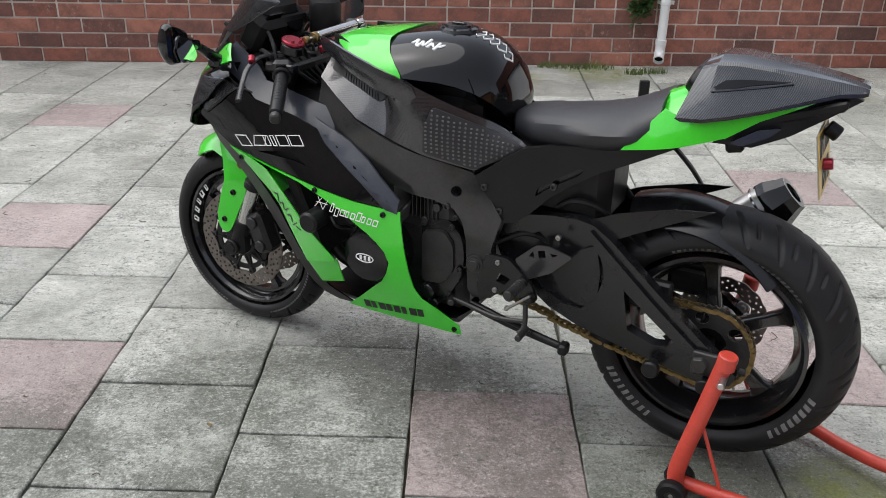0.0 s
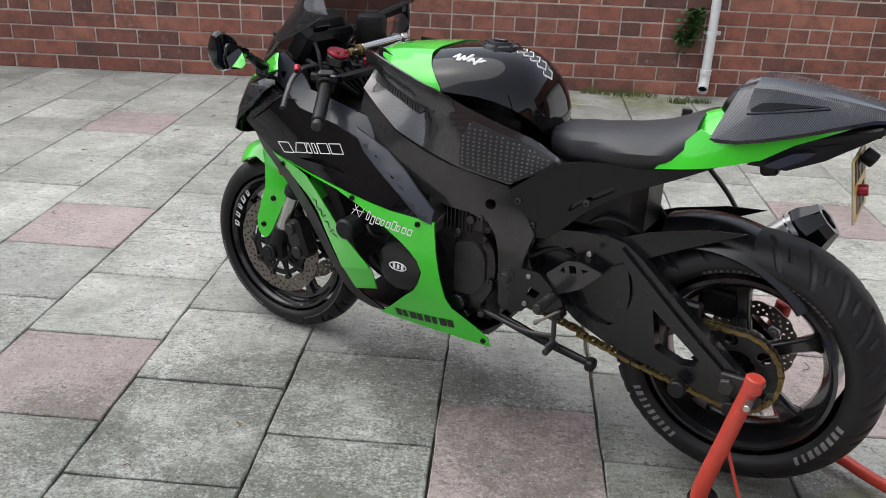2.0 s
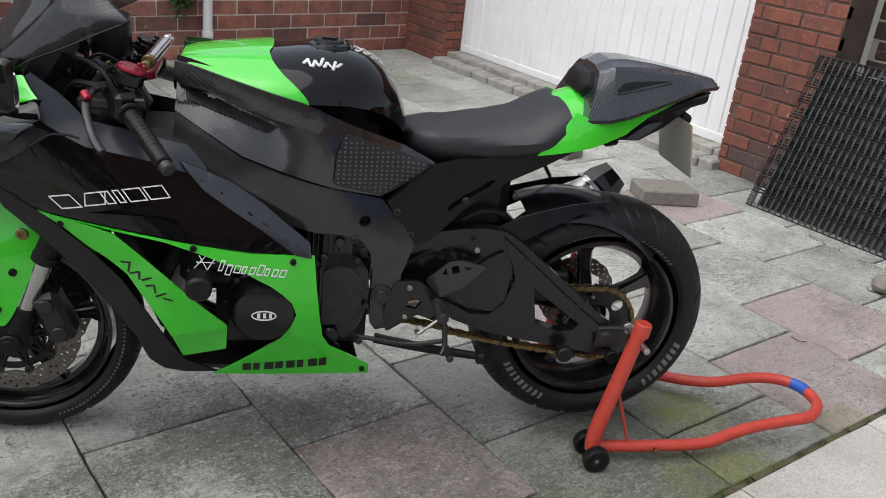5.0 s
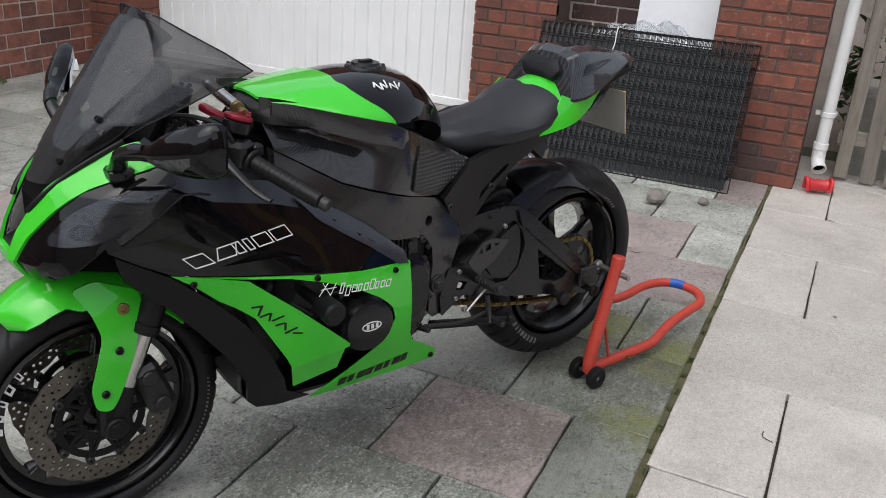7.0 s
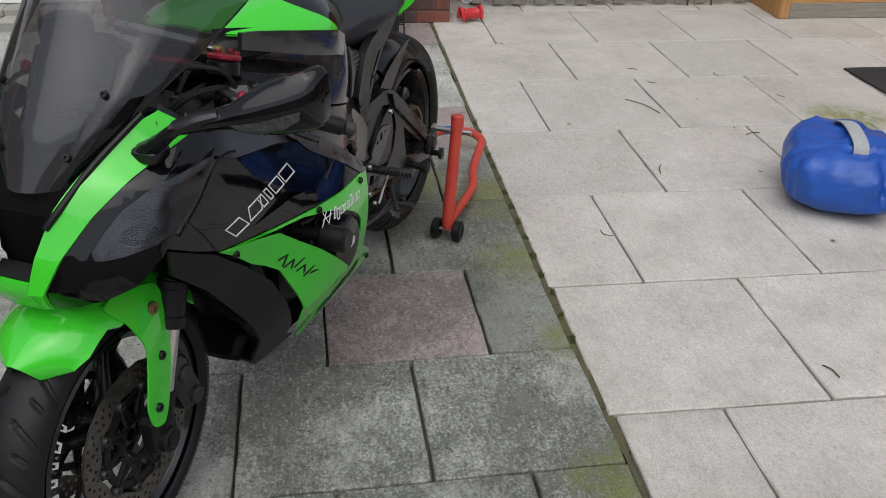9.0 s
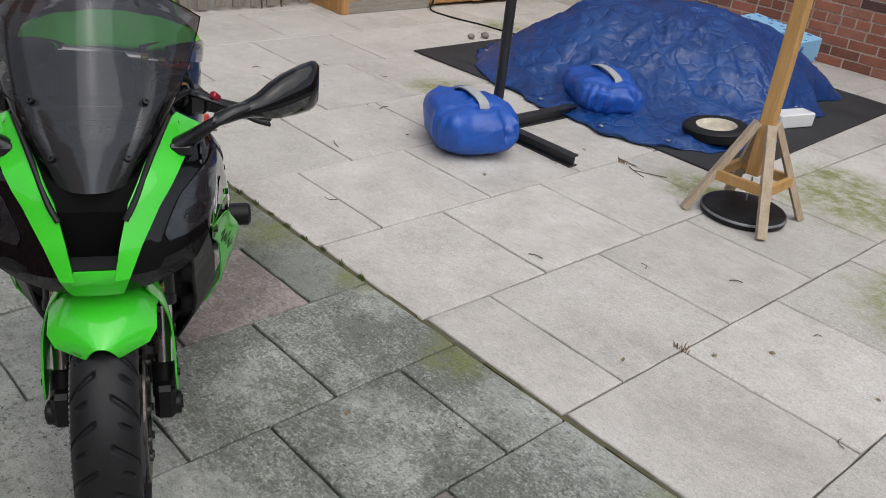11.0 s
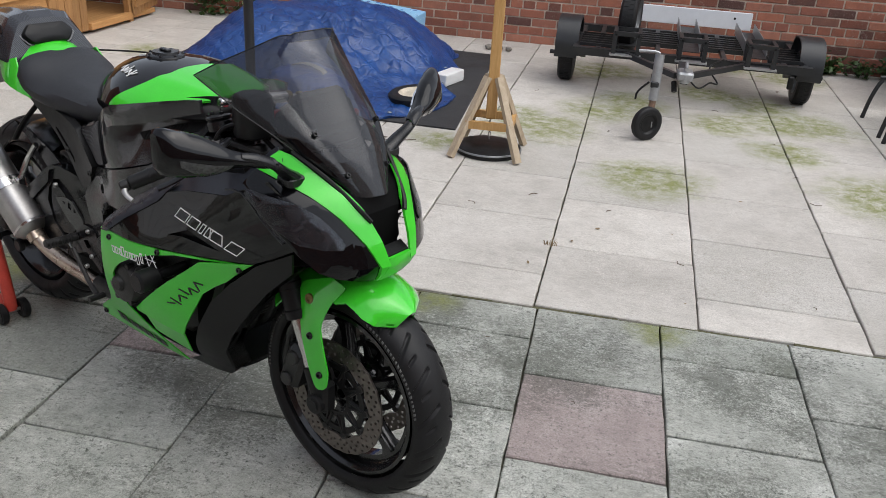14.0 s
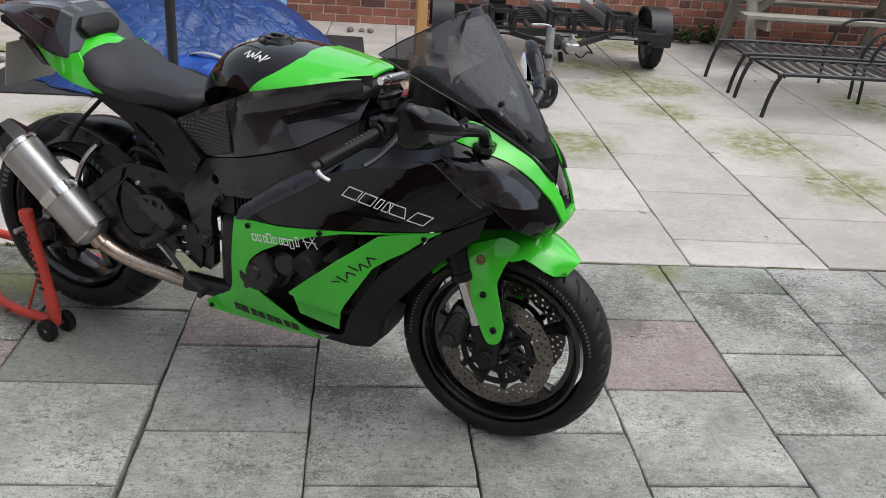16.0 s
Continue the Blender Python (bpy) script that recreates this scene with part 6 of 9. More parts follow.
for k in range(nl):
    c, d = on_chain(total * k / nl)
    sag = -.010 * math.sin(math.pi * min(1, max(0, (c.x - .02) / .53))) if c.z < .33 else 0
    n_ = Vector((-d.z, 0, d.x))
    for y in ((.072, .094) if k % 2 else (.076, .090)):
        ring = []
        for i in range(12):
            a = 2 * math.pi * i / 12
            e = (1 if math.cos(a) > 0 else -1) * .0075
            w = .0052 + .0014 * abs(math.cos(a))
            ring.append(c + Vector((0, 0, sag)) + d * (e + w * math.cos(a)) + n_ * (.0068 * math.sin(a) * (.8 + .2 * abs(math.cos(a)))))
        loft(g, [[(p.x, y - .0012, p.z) for p in ring], [(p.x, y + .0012, p.z) for p in ring]])
    cyl(g, (c.x + d.x * .0075, .068, c.z + sag + d.z * .0075), (c.x + d.x * .0075, .098, c.z + sag + d.z * .0075), .0032, 6)
chain = single("drive_chain", g, M_GOLD, label="gold drive chain")
hug = Geo()
rings = []
for i in range(13):
    a = radians(68 + 72 * i / 12)
    rings.append([(.345 * math.cos(a) * (1.0 - .16 * abs(u) ** 2.5) , .105 * u, .348 + .345 * math.sin(a) * (1.0 - .16 * abs(u) ** 2.5)) for u in (-1, -.75, -.4, 0, .4, .75, 1)])
hug.add([p for r in rings for p in r], ring_faces(7, 13, False, False))
o = len(hug.v)
hug.v += [(x * .985, y * .97, .348 + (z - .348) * .985) for x, y, z in hug.v[:o]]
hug.f += [tuple(i + o for i in q[::-1]) for q in ring_faces(7, 13, False, False)]
hug.v = [(x + .11, y, z + .005) for x, y, z in hug.v]
single("rear_hugger", hug, M_SATIN)
both("hugger_arm", sheet([(.33, .62), (.25, .655), (.12, .690), (.03, .700), (.10, .665), (.20, .615), (.30, .56)], [], flat_side(.108, .02, -.1, .2, .65), .004, .03), M_SATIN)
single("silencer_hanger", tube(Geo(), [(.20, -.10, .79), (.14, -.125, .72), (.10, -.14, .66)], .011, 8, 3, flat=.5), M_MATT)

# -- engine, radiator, exhaust --
g = box(Geo(), .62, .98, -.155, .155, .30, .56, .03)
box(g, .80, 1.06, -.17, .17, .46, .72, .03, pose(0, 0, 0))
box(g, .60, .80, -.14, .14, .52, .70, .03)
engine = single("engine", g, M_ENGINE, label="black four-cylinder engine block")
for i in range(7):
    single("cylinder_fin", box(Geo(), .70 + .012 * i, .703 + .012 * i, -.172, .172, .56, .66, .001), M_ENGINE, engine)
g = Geo()
mL = Matrix.Translation((.868, .150, .452))
revolve(g, [(.001, .108), (.050, .108), (.066, .103), (.075, .088), (.080, .050), (.088, .046), (.090, .0)], 40, mL)
for k in range(8):
    a = 2 * math.pi * k / 8
    cyl(g, (.868 + .086 * math.cos(a), .19, .452 + .086 * math.sin(a)), (.868 + .086 * math.cos(a), .205, .452 + .086 * math.sin(a)), .008, 8, .001)
lc = single("generator_cover", g, M_SATIN, engine)
g = Geo()
badge = [(.868 + .028 * math.cos(a), .452 + .0125 * math.sin(a)) for a in (2 * math.pi * i / 28 for i in range(28))]
hole = [(.868 + .025 * math.cos(-a), .452 + .0095 * math.sin(-a)) for a in (2 * math.pi * i / 28 for i in range(28))]
q = sheet(badge, [hole], flat_side(.2595), .002, .05)
g.add(q.v, q.f)
for k in range(3):
    box(g, .850 + k * .013, .857 + k * .013, .2575, .2598, .446, .458)
single("white_oval_badge", g, M_WHITE, engine)
g = Geo()
mR = Matrix.Translation((.815, -.150, .452)) @ Matrix.Rotation(math.pi, 4, "Z")
revolve(g, [(.001, .102), (.045, .102), (.058, .096), (.066, .080), (.070, .040), (.080, .036), (.082, .0)], 40, mR)
mR2 = Matrix.Translation((.905, -.150, .49)) @ Matrix.Rotation(math.pi, 4, "Z")
revolve(g, [(.001, .095), (.026, .095), (.034, .088), (.036, .0)], 24, mR2)
revolve(g, [(.001, .112), (.018, .112), (.024, .104), (.026, .06)], 20, mR)
for k in range(6):
    a = 2 * math.pi * k / 6
    cyl(g, (.815 + .062 * math.cos(a), -.245, .452 + .062 * math.sin(a)), (.815 + .062 * math.cos(a), -.225, .452 + .062 * math.sin(a)), .009, 8, .001)
single("clutch_cover", g, M_CAST, engine, "grey cast clutch cover")
outl = rounded([(.742, .560), (.665, .572), (.630, .535), (.622, .470), (.632, .405), (.665, .352), (.742, .345)], .02)
cover = single("sprocket_cover", sheet(outl, [], lambda u, w: (u, .178 - .6 * max(0, .645 - u) - .25 * max(0, w - .53), w), .05, .03), M_SATIN, engine)
single("cover_boss", sheet(rounded([(.735, .535), (.672, .545), (.645, .51), (.642, .44), (.675, .395), (.735, .39)], .015), [], lambda u, w: (u, .187, w), .012, .04), M_ENGINE, cover)
for bx, bz in ((.655, .556), (.63, .44), (.66, .365), (.735, .552)):
    single("cover_bolt", bolt(Geo(), (bx, .176, bz), (0, 1, 0), .007), M_CAST, cover)
g = cyl(Geo(), (.715, .15, .365), (.715, .20, .365), .022, 18, .003)
cyl(g, (.70, .15, .33), (.70, .19, .33), .015, 14, .003)
single("water_pump", g, M_SATIN, engine)
g = box(Geo(), .66, .745, .12, .165, .55, .625, .015)
cyl(g, (.70, .15, .60), (.70, .18, .60), .012, 12, .002)
cyl(g, (.735, .15, .56), (.735, .178, .56), .009, 12, .002)
for k in range(5):
    tube(g, [(.78 + .05 * k, .155, .60 - .03 * k), (.80 + .05 * k, .19, .57 - .02 * k), (.84 + .05 * k, .17, .52)], .006, 7)
tagged(single("engine_plumbing", g, M_CAST, engine), kind="stuff")
for s in (1, -1):
    g = cyl(Geo(), (1.006, .14 * s, .542), (1.006, .285 * s, .542), .014, 14, .002)
    cyl(g, (1.006, .255 * s, .542), (1.006, .318 * s, .542), .0285, 20, .006)
    single("crash_bung", g, M_MATT, bike, "black nylon crash bung")

rad_m = pose(1.145, 0, .53, 0, 22, 0)
rad = single("radiator", box(Geo(), -.02, .02, -.17, .17, -.17, .17, .006, rad_m), M_ENGINE)
for i in range(26):
    z = -.16 + i * .0125
    single("fin", box(Geo(), .018, .0225, -.16, .16, z, z + .003, 0, rad_m), M_ENGINE, rad)
g = Geo()
for k in range(4):
    y = -.105 + .07 * k
    single("exhaust_header", tube(Geo(), [(1.03, y, .56), (1.08, y, .52), (1.105, y * .9, .44), (1.07, y * .7, .34), (.98, y * .4 - .02, .285), (.85, -.05, .275)], .020, 12), M_ENGINE)
g = tube(Geo(), [(.88, -.05, .275), (.75, -.08, .275), (.62, -.115, .285), (.50, -.136, .294)], .030, 14)
single("exhaust_collector", g, M_ENGINE)
exh0, exh1 = Vector((.205, -.172, .378)), Vector((-.105, -.198, .682))
single("exhaust_pipe", tube(Geo(), [(.51, -.134, .290), (.44, -.142, .300), (.35, -.150, .312), (.27, -.160, .335), (.225, -.168, .362), exh0], .024, 18, 8), M_PIPE, label="heat-tinted exhaust link pipe")
dex = (exh1 - exh0).normalized()
sx = dex.cross(Vector((0, 1, 0))).normalized()
sy = dex.cross(sx)


def can(g, stops, n=28, sq=2.5):
    rings = []
    for t, rx, ry in stops:
        c = exh0 + (exh1 - exh0) * t
        rings.append([c + sx * rx * (1 if math.cos(a) > 0 else -1) * abs(math.cos(a)) ** (2 / sq) + sy * ry * (1 if math.sin(a) > 0 else -1) * abs(math.sin(a)) ** (2 / sq) for a in (2 * math.pi * i / n for i in range(n))])
    return loft(g, rings)


g = can(Geo(), ((.0, .026, .026), (.02, .045, .038), (.05, .059, .049), (.08, .062, .051), (.82, .062, .051), (.83, .061, .050)))
silencer = single("silencer", g, M_STEEL, label="brushed steel exhaust silencer")
cap = can(Geo(), ((.82, .064, .053), (.835, .0655, .0545), (.88, .064, .053), (.955, .050, .042), (.985, .046, .038), (.985, .030, .026), (.93, .026, .022)), 8, 2.0)
single("silencer_cap", cap, M_BLACK, silencer, "angular black end cap", smooth=20)
single("silencer_band", can(Geo(), ((.79, .0625, .0515), (.791, .0655, .0545), (.804, .0655, .0545), (.805, .0625, .0515))), M_CHROME, silencer)
single("silencer_band", can(Geo(), ((.05, .058, .048), (.051, .061, .051), (.066, .063, .052), (.067, .059, .049))), M_CHROME, silencer)
single("silencer_inlet", can(Geo(), ((-.055, .027, .027), (.0, .028, .028), (.015, .030, .030), (.03, .034, .034))), M_PIPE, silencer)
g = can(Geo(), ((.36, .0625, .0515), (.361, .0645, .0535), (.43, .0645, .0535), (.431, .0625, .0515)))
c = exh0 + (exh1 - exh0) * .395
box(g, -.012, .012, -.008, .02, -.016, .016, .004, Matrix.Translation(c + Vector((.045, .02, .03))))
tube(g, [c + Vector((.045, .02, .03)), (.14, -.13, .60), (.19, -.12, .66)], .009, 8)
single("silencer_clamp", g, M_CHROME, silencer)
g = Geo()
for t0, t1, v0, v1 in ((.50, .77, -.34, -.24), (.50, .77, .20, .30), (.50, .56, -.24, .2), (.575, .615, -.24, .2), (.635, .665, -.24, .2), (.69, .71, -.24, .2), (.735, .77, -.24, .2)):
    pts = []
    for t, v in ((t0, v0), (t1, v0), (t1, v1), (t0, v1)):
        c = exh0 + (exh1 - exh0) * t
        a = v * 1.2
        pts.append(c + sx * .0632 * math.sin(a) - sy * .0522 * math.cos(a))
    pts2 = [p + sy * .002 for p in pts]
    g.add(pts + pts2, [(0, 1, 2, 3), (7, 6, 5, 4), (0, 4, 5, 1), (1, 5, 6, 2), (2, 6, 7, 3), (3, 7, 4, 0)])
tagged(single("silencer_badge", g, M_BLKPRINT, silencer), kind="stuff")

# -- footrests, side stand, shock --
g = Geo()
bracket = [(.56, .50), (.50, .50), (.435, .445), (.415, .40), (.44, .385), (.50, .41), (.545, .38), (.575, .36), (.585, .42)]
q = sheet(rounded(bracket, .01), [[(.52, .455), (.49, .445), (.505, .425), (.53, .43)]], flat_side(.165), .012, .04)
g.add(q.v, q.f)
both("footrest_hanger", g, M_SATIN)
g = cyl(Geo(), (.455, .165, .445), (.455, .265, .452), .012, 12, .002)
for i in range(7):
    cyl(g, (.455, .185 + .011 * i, .4465), (.455, .190 + .011 * i, .447), .0145, 12, .001)
both("footrest", g, M_CAST)
g = tube(Geo(), [(.435, .19, .40), (.43, .20, .345), (.44, .215, .325)], .007, 8)
tube(g, [(.435, .19, .35), (.52, .185, .338), (.62, .18, .352), (.66, .175, .352)], .006, 8)
cyl(g, (.66, .16, .352), (.64, .20, .352), .009, 10, .002)
cyl(g, (.425, .195, .335), (.425, .255, .335), .009, 12, .002)
single("gear_lever", g, M_CAST)
g = tube(Geo(), [(.47, -.19, .42), (.56, -.20, .34), (.62, -.21, .32)], .007, 8)
cyl(g, (.62, -.19, .32), (.62, -.24, .32), .009, 12, .002)
single("brake_pedal", g, M_CAST)
g = tube(Geo(), [(.60, .150, .335), (.47, .165, .315), (.335, .175, .298)], [.013, .012, .010], 12, 5)
box(g, .318, .342, .160, .195, .282, .312, .006)
tube(g, [(.60, .165, .35), (.50, .178, .335), (.42, .178, .318)], .006, 8)
single("side_stand", g, M_MATT)
g = cyl(Geo(), (.42, -.02, .42), (.36, -.02, .66), .030, 16, .003)
for i in range(7):
    c = Vector((.41 - .0075 * i, -.02, .46 + .03 * i))
    revolve(g, [(.040, -.007), (.047, 0), (.040, .007), (.034, 0)], 20, Matrix.Translation(c) @ Matrix.Rotation(math.pi / 2, 4, "X"), loop=True)
single("rear_shock", g, M_CAST)
g = box(Geo(), .28, .60, -.09, .09, .60, .78, .03)
box(g, .62, 1.02, -.13, .13, .70, .90, .04)
box(g, 1.0, 1.32, -.10, .10, .66, .82, .03)
single("battery_box", g, M_MATT)
g = Geo()
for s in (1, -1):
    tube(g, [(.40, .10 * s, .64), (.36, .11 * s, .665), (.31, .10 * s, .66), (.27, .08 * s, .63)], .008, 8)
    tube(g, [(.55, .13 * s, .52), (.47, .12 * s, .56), (.40, .10 * s, .53), (.36, .09 * s, .47)], .007, 8)
tagged(single("brake_hose", g, M_MATT), kind="stuff")
# ---- materials of the yard's things ----
M_STAND = plain("red_enamel", (0.52, 0.055, 0.035), 0.42, vary=0.22, scale=26, bump=0.06)
M_BLUETAPE = plain("blue_tape", (0.02, 0.10, 0.45), 0.5, vary=0.15, bump=0.05)
M_DOOR = plain("white_door_enamel", (0.84, 0.845, 0.85), 0.42, vary=0.07, scale=4, bump=0.03)
M_PVC = plain("white_pvc", (0.72, 0.72, 0.71), 0.38, vary=0.12, scale=9, bump=0.03)
M_CONC = plain("rough_concrete", (0.33, 0.32, 0.29), 0.9, vary=0.4, scale=7, bump=0.5, fine=90)
M_WIRE = plain("black_coated_wire", (0.006, 0.0065, 0.008), 0.45, vary=0.3, bump=0.0)
M_DKSHEET = plain("dark_blue_tray_plastic", (0.008, 0.0095, 0.012), 0.5, vary=0.3, bump=0.1)
M_STONE = plain("grey_stone", (0.22, 0.20, 0.175), 0.9, vary=0.4, scale=30, bump=0.5, fine=140)
M_RUBMAT = plain("black_rubber_mat", (0.022, 0.022, 0.024), 0.8, vary=0.5, scale=5, bump=0.4, fine=240)
M_WEB = plain("grey_webbing", (0.36, 0.37, 0.37), 0.8, vary=0.2, scale=40, bump=0.3)
M_STEELBLK = plain("black_painted_steel", (0.016, 0.017, 0.019), 0.42, vary=0.4, scale=16, bump=0.1)
M_RUSTY = plain("rust_streaked_steel", (0.24, 0.15, 0.10), 0.6, 0.4, vary=0.7, scale=22, bump=0.15)
M_GALV = plain("galvanised_steel", (0.42, 0.43, 0.44), 0.45, 0.8, vary=0.3, scale=18, bump=0.06)
M_RAILGREY = plain("weathered_grey_steel", (0.20, 0.205, 0.21), 0.5, 0.5, vary=0.35, scale=14, bump=0.1)
M_BOARDW = plain("white_board", (0.80, 0.81, 0.83), 0.5, vary=0.06, bump=0.03)
M_CREAM = plain("cream_wheel_paint", (0.52, 0.46, 0.36), 0.5, vary=0.35, scale=22, bump=0.1)
M_REDCAN = plain("red_plastic", (0.55, 0.03, 0.035), 0.35, vary=0.15, bump=0.03)
M_LEAF = plain("dark_green_leaf", (0.045, 0.095, 0.022), 0.5, vary=0.55, scale=9, bump=0.1)
M_GRASS = plain("dry_green_weed", (0.11, 0.15, 0.035), 0.7, vary=0.5, scale=9, bump=0.0)
M_TWIG = plain("brown_twig", (0.10, 0.065, 0.04), 0.85, vary=0.5, bump=0.2)
M_DRYLEAF = plain("dry_leaf", (0.24, 0.17, 0.09), 0.8, vary=0.5, bump=0.2)
W_ORANGE = wood_mat("orange_cladding", (0.36, 0.17, 0.055), (0.55, 0.30, 0.11), along="y")
W_ORANGEV = wood_mat("orange_boards", (0.30, 0.14, 0.05), (0.50, 0.27, 0.10), along="z")
W_GREYV = wood_mat("weathered_picket", (0.160, 0.141, 0.114), (0.304, 0.277, 0.236), rough=0.85, along="z")
W_GREYY = wood_mat("weathered_rail", (0.21, 0.185, 0.15), (0.38, 0.35, 0.29), rough=0.85, along="y")
W_GREYX = wood_mat("weathered_plank", (0.20, 0.19, 0.15), (0.40, 0.38, 0.32), rough=0.85, along="x")
W_POST = wood_mat("varnished_pine", (0.36, 0.19, 0.055), (0.52, 0.31, 0.12), rough=0.5, along="z")
W_LEG = wood_mat("stripped_pine", (0.34, 0.26, 0.17), (0.55, 0.45, 0.33), along="z")


def tarp_mat(name, lo, mid, hi, rough, crease, relief=0.85):
    m = Nodes(name)
    co = m.coords()
    a, b = m.noise(co, 3.5, 5), m.noise(co, 26.0, 4)
    m.base(m.ramp(m.mix(0.4, a, b), (0.3, lo), (0.55, mid), (0.75, hi)))
    m.set(Roughness=m.ramp(b, (0.3, rough * 0.8), (0.7, rough * 1.2)))
    m.b.inputs["Specular IOR Level"].default_value = 0.5
    bent = m.mix(0.14, co, m.n("TexNoise", Scale=4.0, Detail=4.0).outputs["Color"])
    folds = []
    for scale in (crease, crease * 2.7):
        wr = m.n("TexVoronoi", Scale=scale)
        wr.feature = "DISTANCE_TO_EDGE"
        m.l(bent, wr.inputs["Vector"])
        folds.append(m.ramp(wr.outputs["Distance"], (0.0, 0.0), (0.12, 1.0)))
    m.bump(m.mix(0.4, m.mix(0.45, folds[0], folds[1]), m.mix(0.5, b, m.noise(co, 9.0, 6, 0.7))), relief, 0.016)
    return m.m


def patterned_mat():
    m = Nodes("light_blue_dotted_card")
    co = m.coords()
    v = m.n("TexVoronoi", Scale=16.0)
    m.l(co, v.inputs["Vector"])
    v2 = m.n("TexVoronoi", Scale=40.0)
    m.l(co, v2.inputs["Vector"])
    c = m.mix(m.ramp(v.outputs["Distance"], (0.28, 1.0), (0.31, 0.0)), (0.24, 0.48, 0.70), (0.02, 0.09, 0.30))
    m.base(m.mix(m.ramp(v2.outputs["Distance"], (0.16, 1.0), (0.2, 0.0)), c, (0.62, 0.72, 0.80)))
    m.set(Roughness=0.5)
    return m.m


M_DOTS = patterned_mat()
M_TARP = tarp_mat("blue_tarpaulin", (0.003, 0.026, 0.115), (0.006, 0.047, 0.19), (0.012, 0.075, 0.27), 0.34, 4.2, 0.72)
M_BAGBLUE = tarp_mat("blue_pvc_bag", (0.006, 0.055, 0.29), (0.010, 0.078, 0.38), (0.016, 0.10, 0.46), 0.36, 2.2, 0.4)
M_CLEARWRAP = glass_mat("clear_plastic_film", (0.80, 0.81, 0.82), 0.10, 0.5, 0.12)


def lump(g, c, r, seed, flat=0.7, n=7):
    """An uneven pebble."""
    rr = random.Random(seed)
    c = Vector(c)
    rings = []
    for i in range(n):
        p = math.pi * (i + 0.5) / n
        rings.append([c + Vector((r * math.sin(p) * math.cos(a) * rr.uniform(0.8, 1.15), r * math.sin(p) * math.sin(a) * rr.uniform(0.8, 1.15), r * flat * (1 - math.cos(p)) * rr.uniform(0.9, 1.05)))
                      for a in (2 * math.pi * j / 9 for j in range(9))])
    return loft(g, rings[::-1])


# ---- red paddock stand ----
def paddock_stand():
    o = Vector((-0.15, 0.045, 0))
    st = empty("paddock_stand", BIKE @ Matrix.Translation(o + Vector((-0.012, -0.02, 0))), "red tubular rear paddock stand with blue tape on its handle", "paddock stand")

    def put(name, g, mat, parent=st, label=""):
        return g.moved(Matrix.Translation(-o)).part(name, mat, parent, label)

    loop = [(0.0, 0.236, 0.045), (-0.06, 0.240, 0.045), (-0.16, 0.242, 0.045), (-0.31, 0.240, 0.047), (-0.40, 0.215, 0.055), (-0.48, 0.197, 0.066), (-0.60, 0.182, 0.076), (-0.68, 0.168, 0.080), (-0.735, 0.118, 0.082),
            (-0.748, 0.060, 0.082), (-0.735, 0.000, 0.080), (-0.68, -0.038, 0.078), (-0.60, -0.048, 0.074), (-0.50, -0.040, 0.066), (-0.42, -0.058, 0.058), (-0.33, -0.105, 0.049), (-0.24, -0.158, 0.046), (-0.14, -0.178, 0.045), (-0.06, -0.178, 0.045), (0.02, -0.174, 0.045)]
    put("floor_loop", tube(Geo(), loop, 0.0165, 14, 5), M_STAND)
    put("blue_tape", tube(Geo(), [(-0.748, 0.045, 0.082), (-0.742, 0.015, 0.081), (-0.728, -0.010, 0.0795)], 0.0175, 14, 5), M_BLUETAPE, label="band of blue tape")
    for s, y in ((1, 0.250), (-1, -0.187)):
        fx = 0.012 if s > 0 else 0.030
        tx = -0.050 if s > 0 else -0.024
        g = tube(Geo(), [(fx, y, 0.045), (fx, y, 0.10), ((fx + tx) / 2, y, 0.25), (tx, y, 0.40)], [0.020, 0.021, 0.020, 0.019], 14, 5)
        cyl(g, (tx - 0.002, y, 0.39), (tx - 0.006, y, 0.428), 0.022, 14, 0.003)
        put("upright", g, M_STAND)
        put("support_pin", cyl(cyl(Geo(), (tx - 0.004, y - 0.09 * s, 0.372), (tx - 0.006, y + 0.05 * s, 0.372), 0.0085, 12, 0.002), (tx - 0.004, y - 0.085 * s, 0.372), (tx - 0.004, y - 0.07 * s, 0.372), 0.016, 14, 0.002), M_STEEL, label="bare steel support pin")
        put("brace_rod", tube(Geo(), [((fx + tx) / 2, y, 0.25), (-0.09, y - 0.008 * s, 0.058)], 0.0045, 8, 1), M_STAND)
        put("clamp_bolt", cyl(Geo(), (-0.165, y, 0.045), (-0.165, y + 0.022 * s, 0.045), 0.006, 8, 0.001), M_GOLD)
        put("axle_rod", cyl(Geo(), (fx, y - 0.06 * s, 0.036), (fx, y + 0.045 * s, 0.036), 0.006, 10, 0.001), M_STEEL)
        for dy in (-0.042, 0.034):
            yy = y + dy * s
            g = Geo()
            m = Matrix.Translation((fx, yy, 0.036))
            revolve(g, [(0.014, -0.014), (0.030, -0.014), (0.036, -0.009), (0.036, 0.009), (0.030, 0.014), (0.014, 0.014)], 26, m, loop=True)
            wheel = put("wheel", g, M_MATT)
            g = Geo()
            revolve(g, [(0.003, -0.010), (0.016, -0.011), (0.016, 0.011), (0.003, 0.010)], 18, m, loop=True)
            put("wheel_hub", g, M_CAST, wheel)
    g = Geo()
    rr = random.Random(5)
    for k in range(9):
        z = 0.17 + 0.022 * k
        x = 0.030 - 0.03 * (z - 0.10) / 0.14
        box(g, x - 0.011, x + 0.008, -0.2085, -0.2060, z, z + rr.uniform(0.006, 0.013))
    put("marker_bars", g, M_BLKPRINT, label="black marker strokes on the red tube")
    return st


paddock_stand()


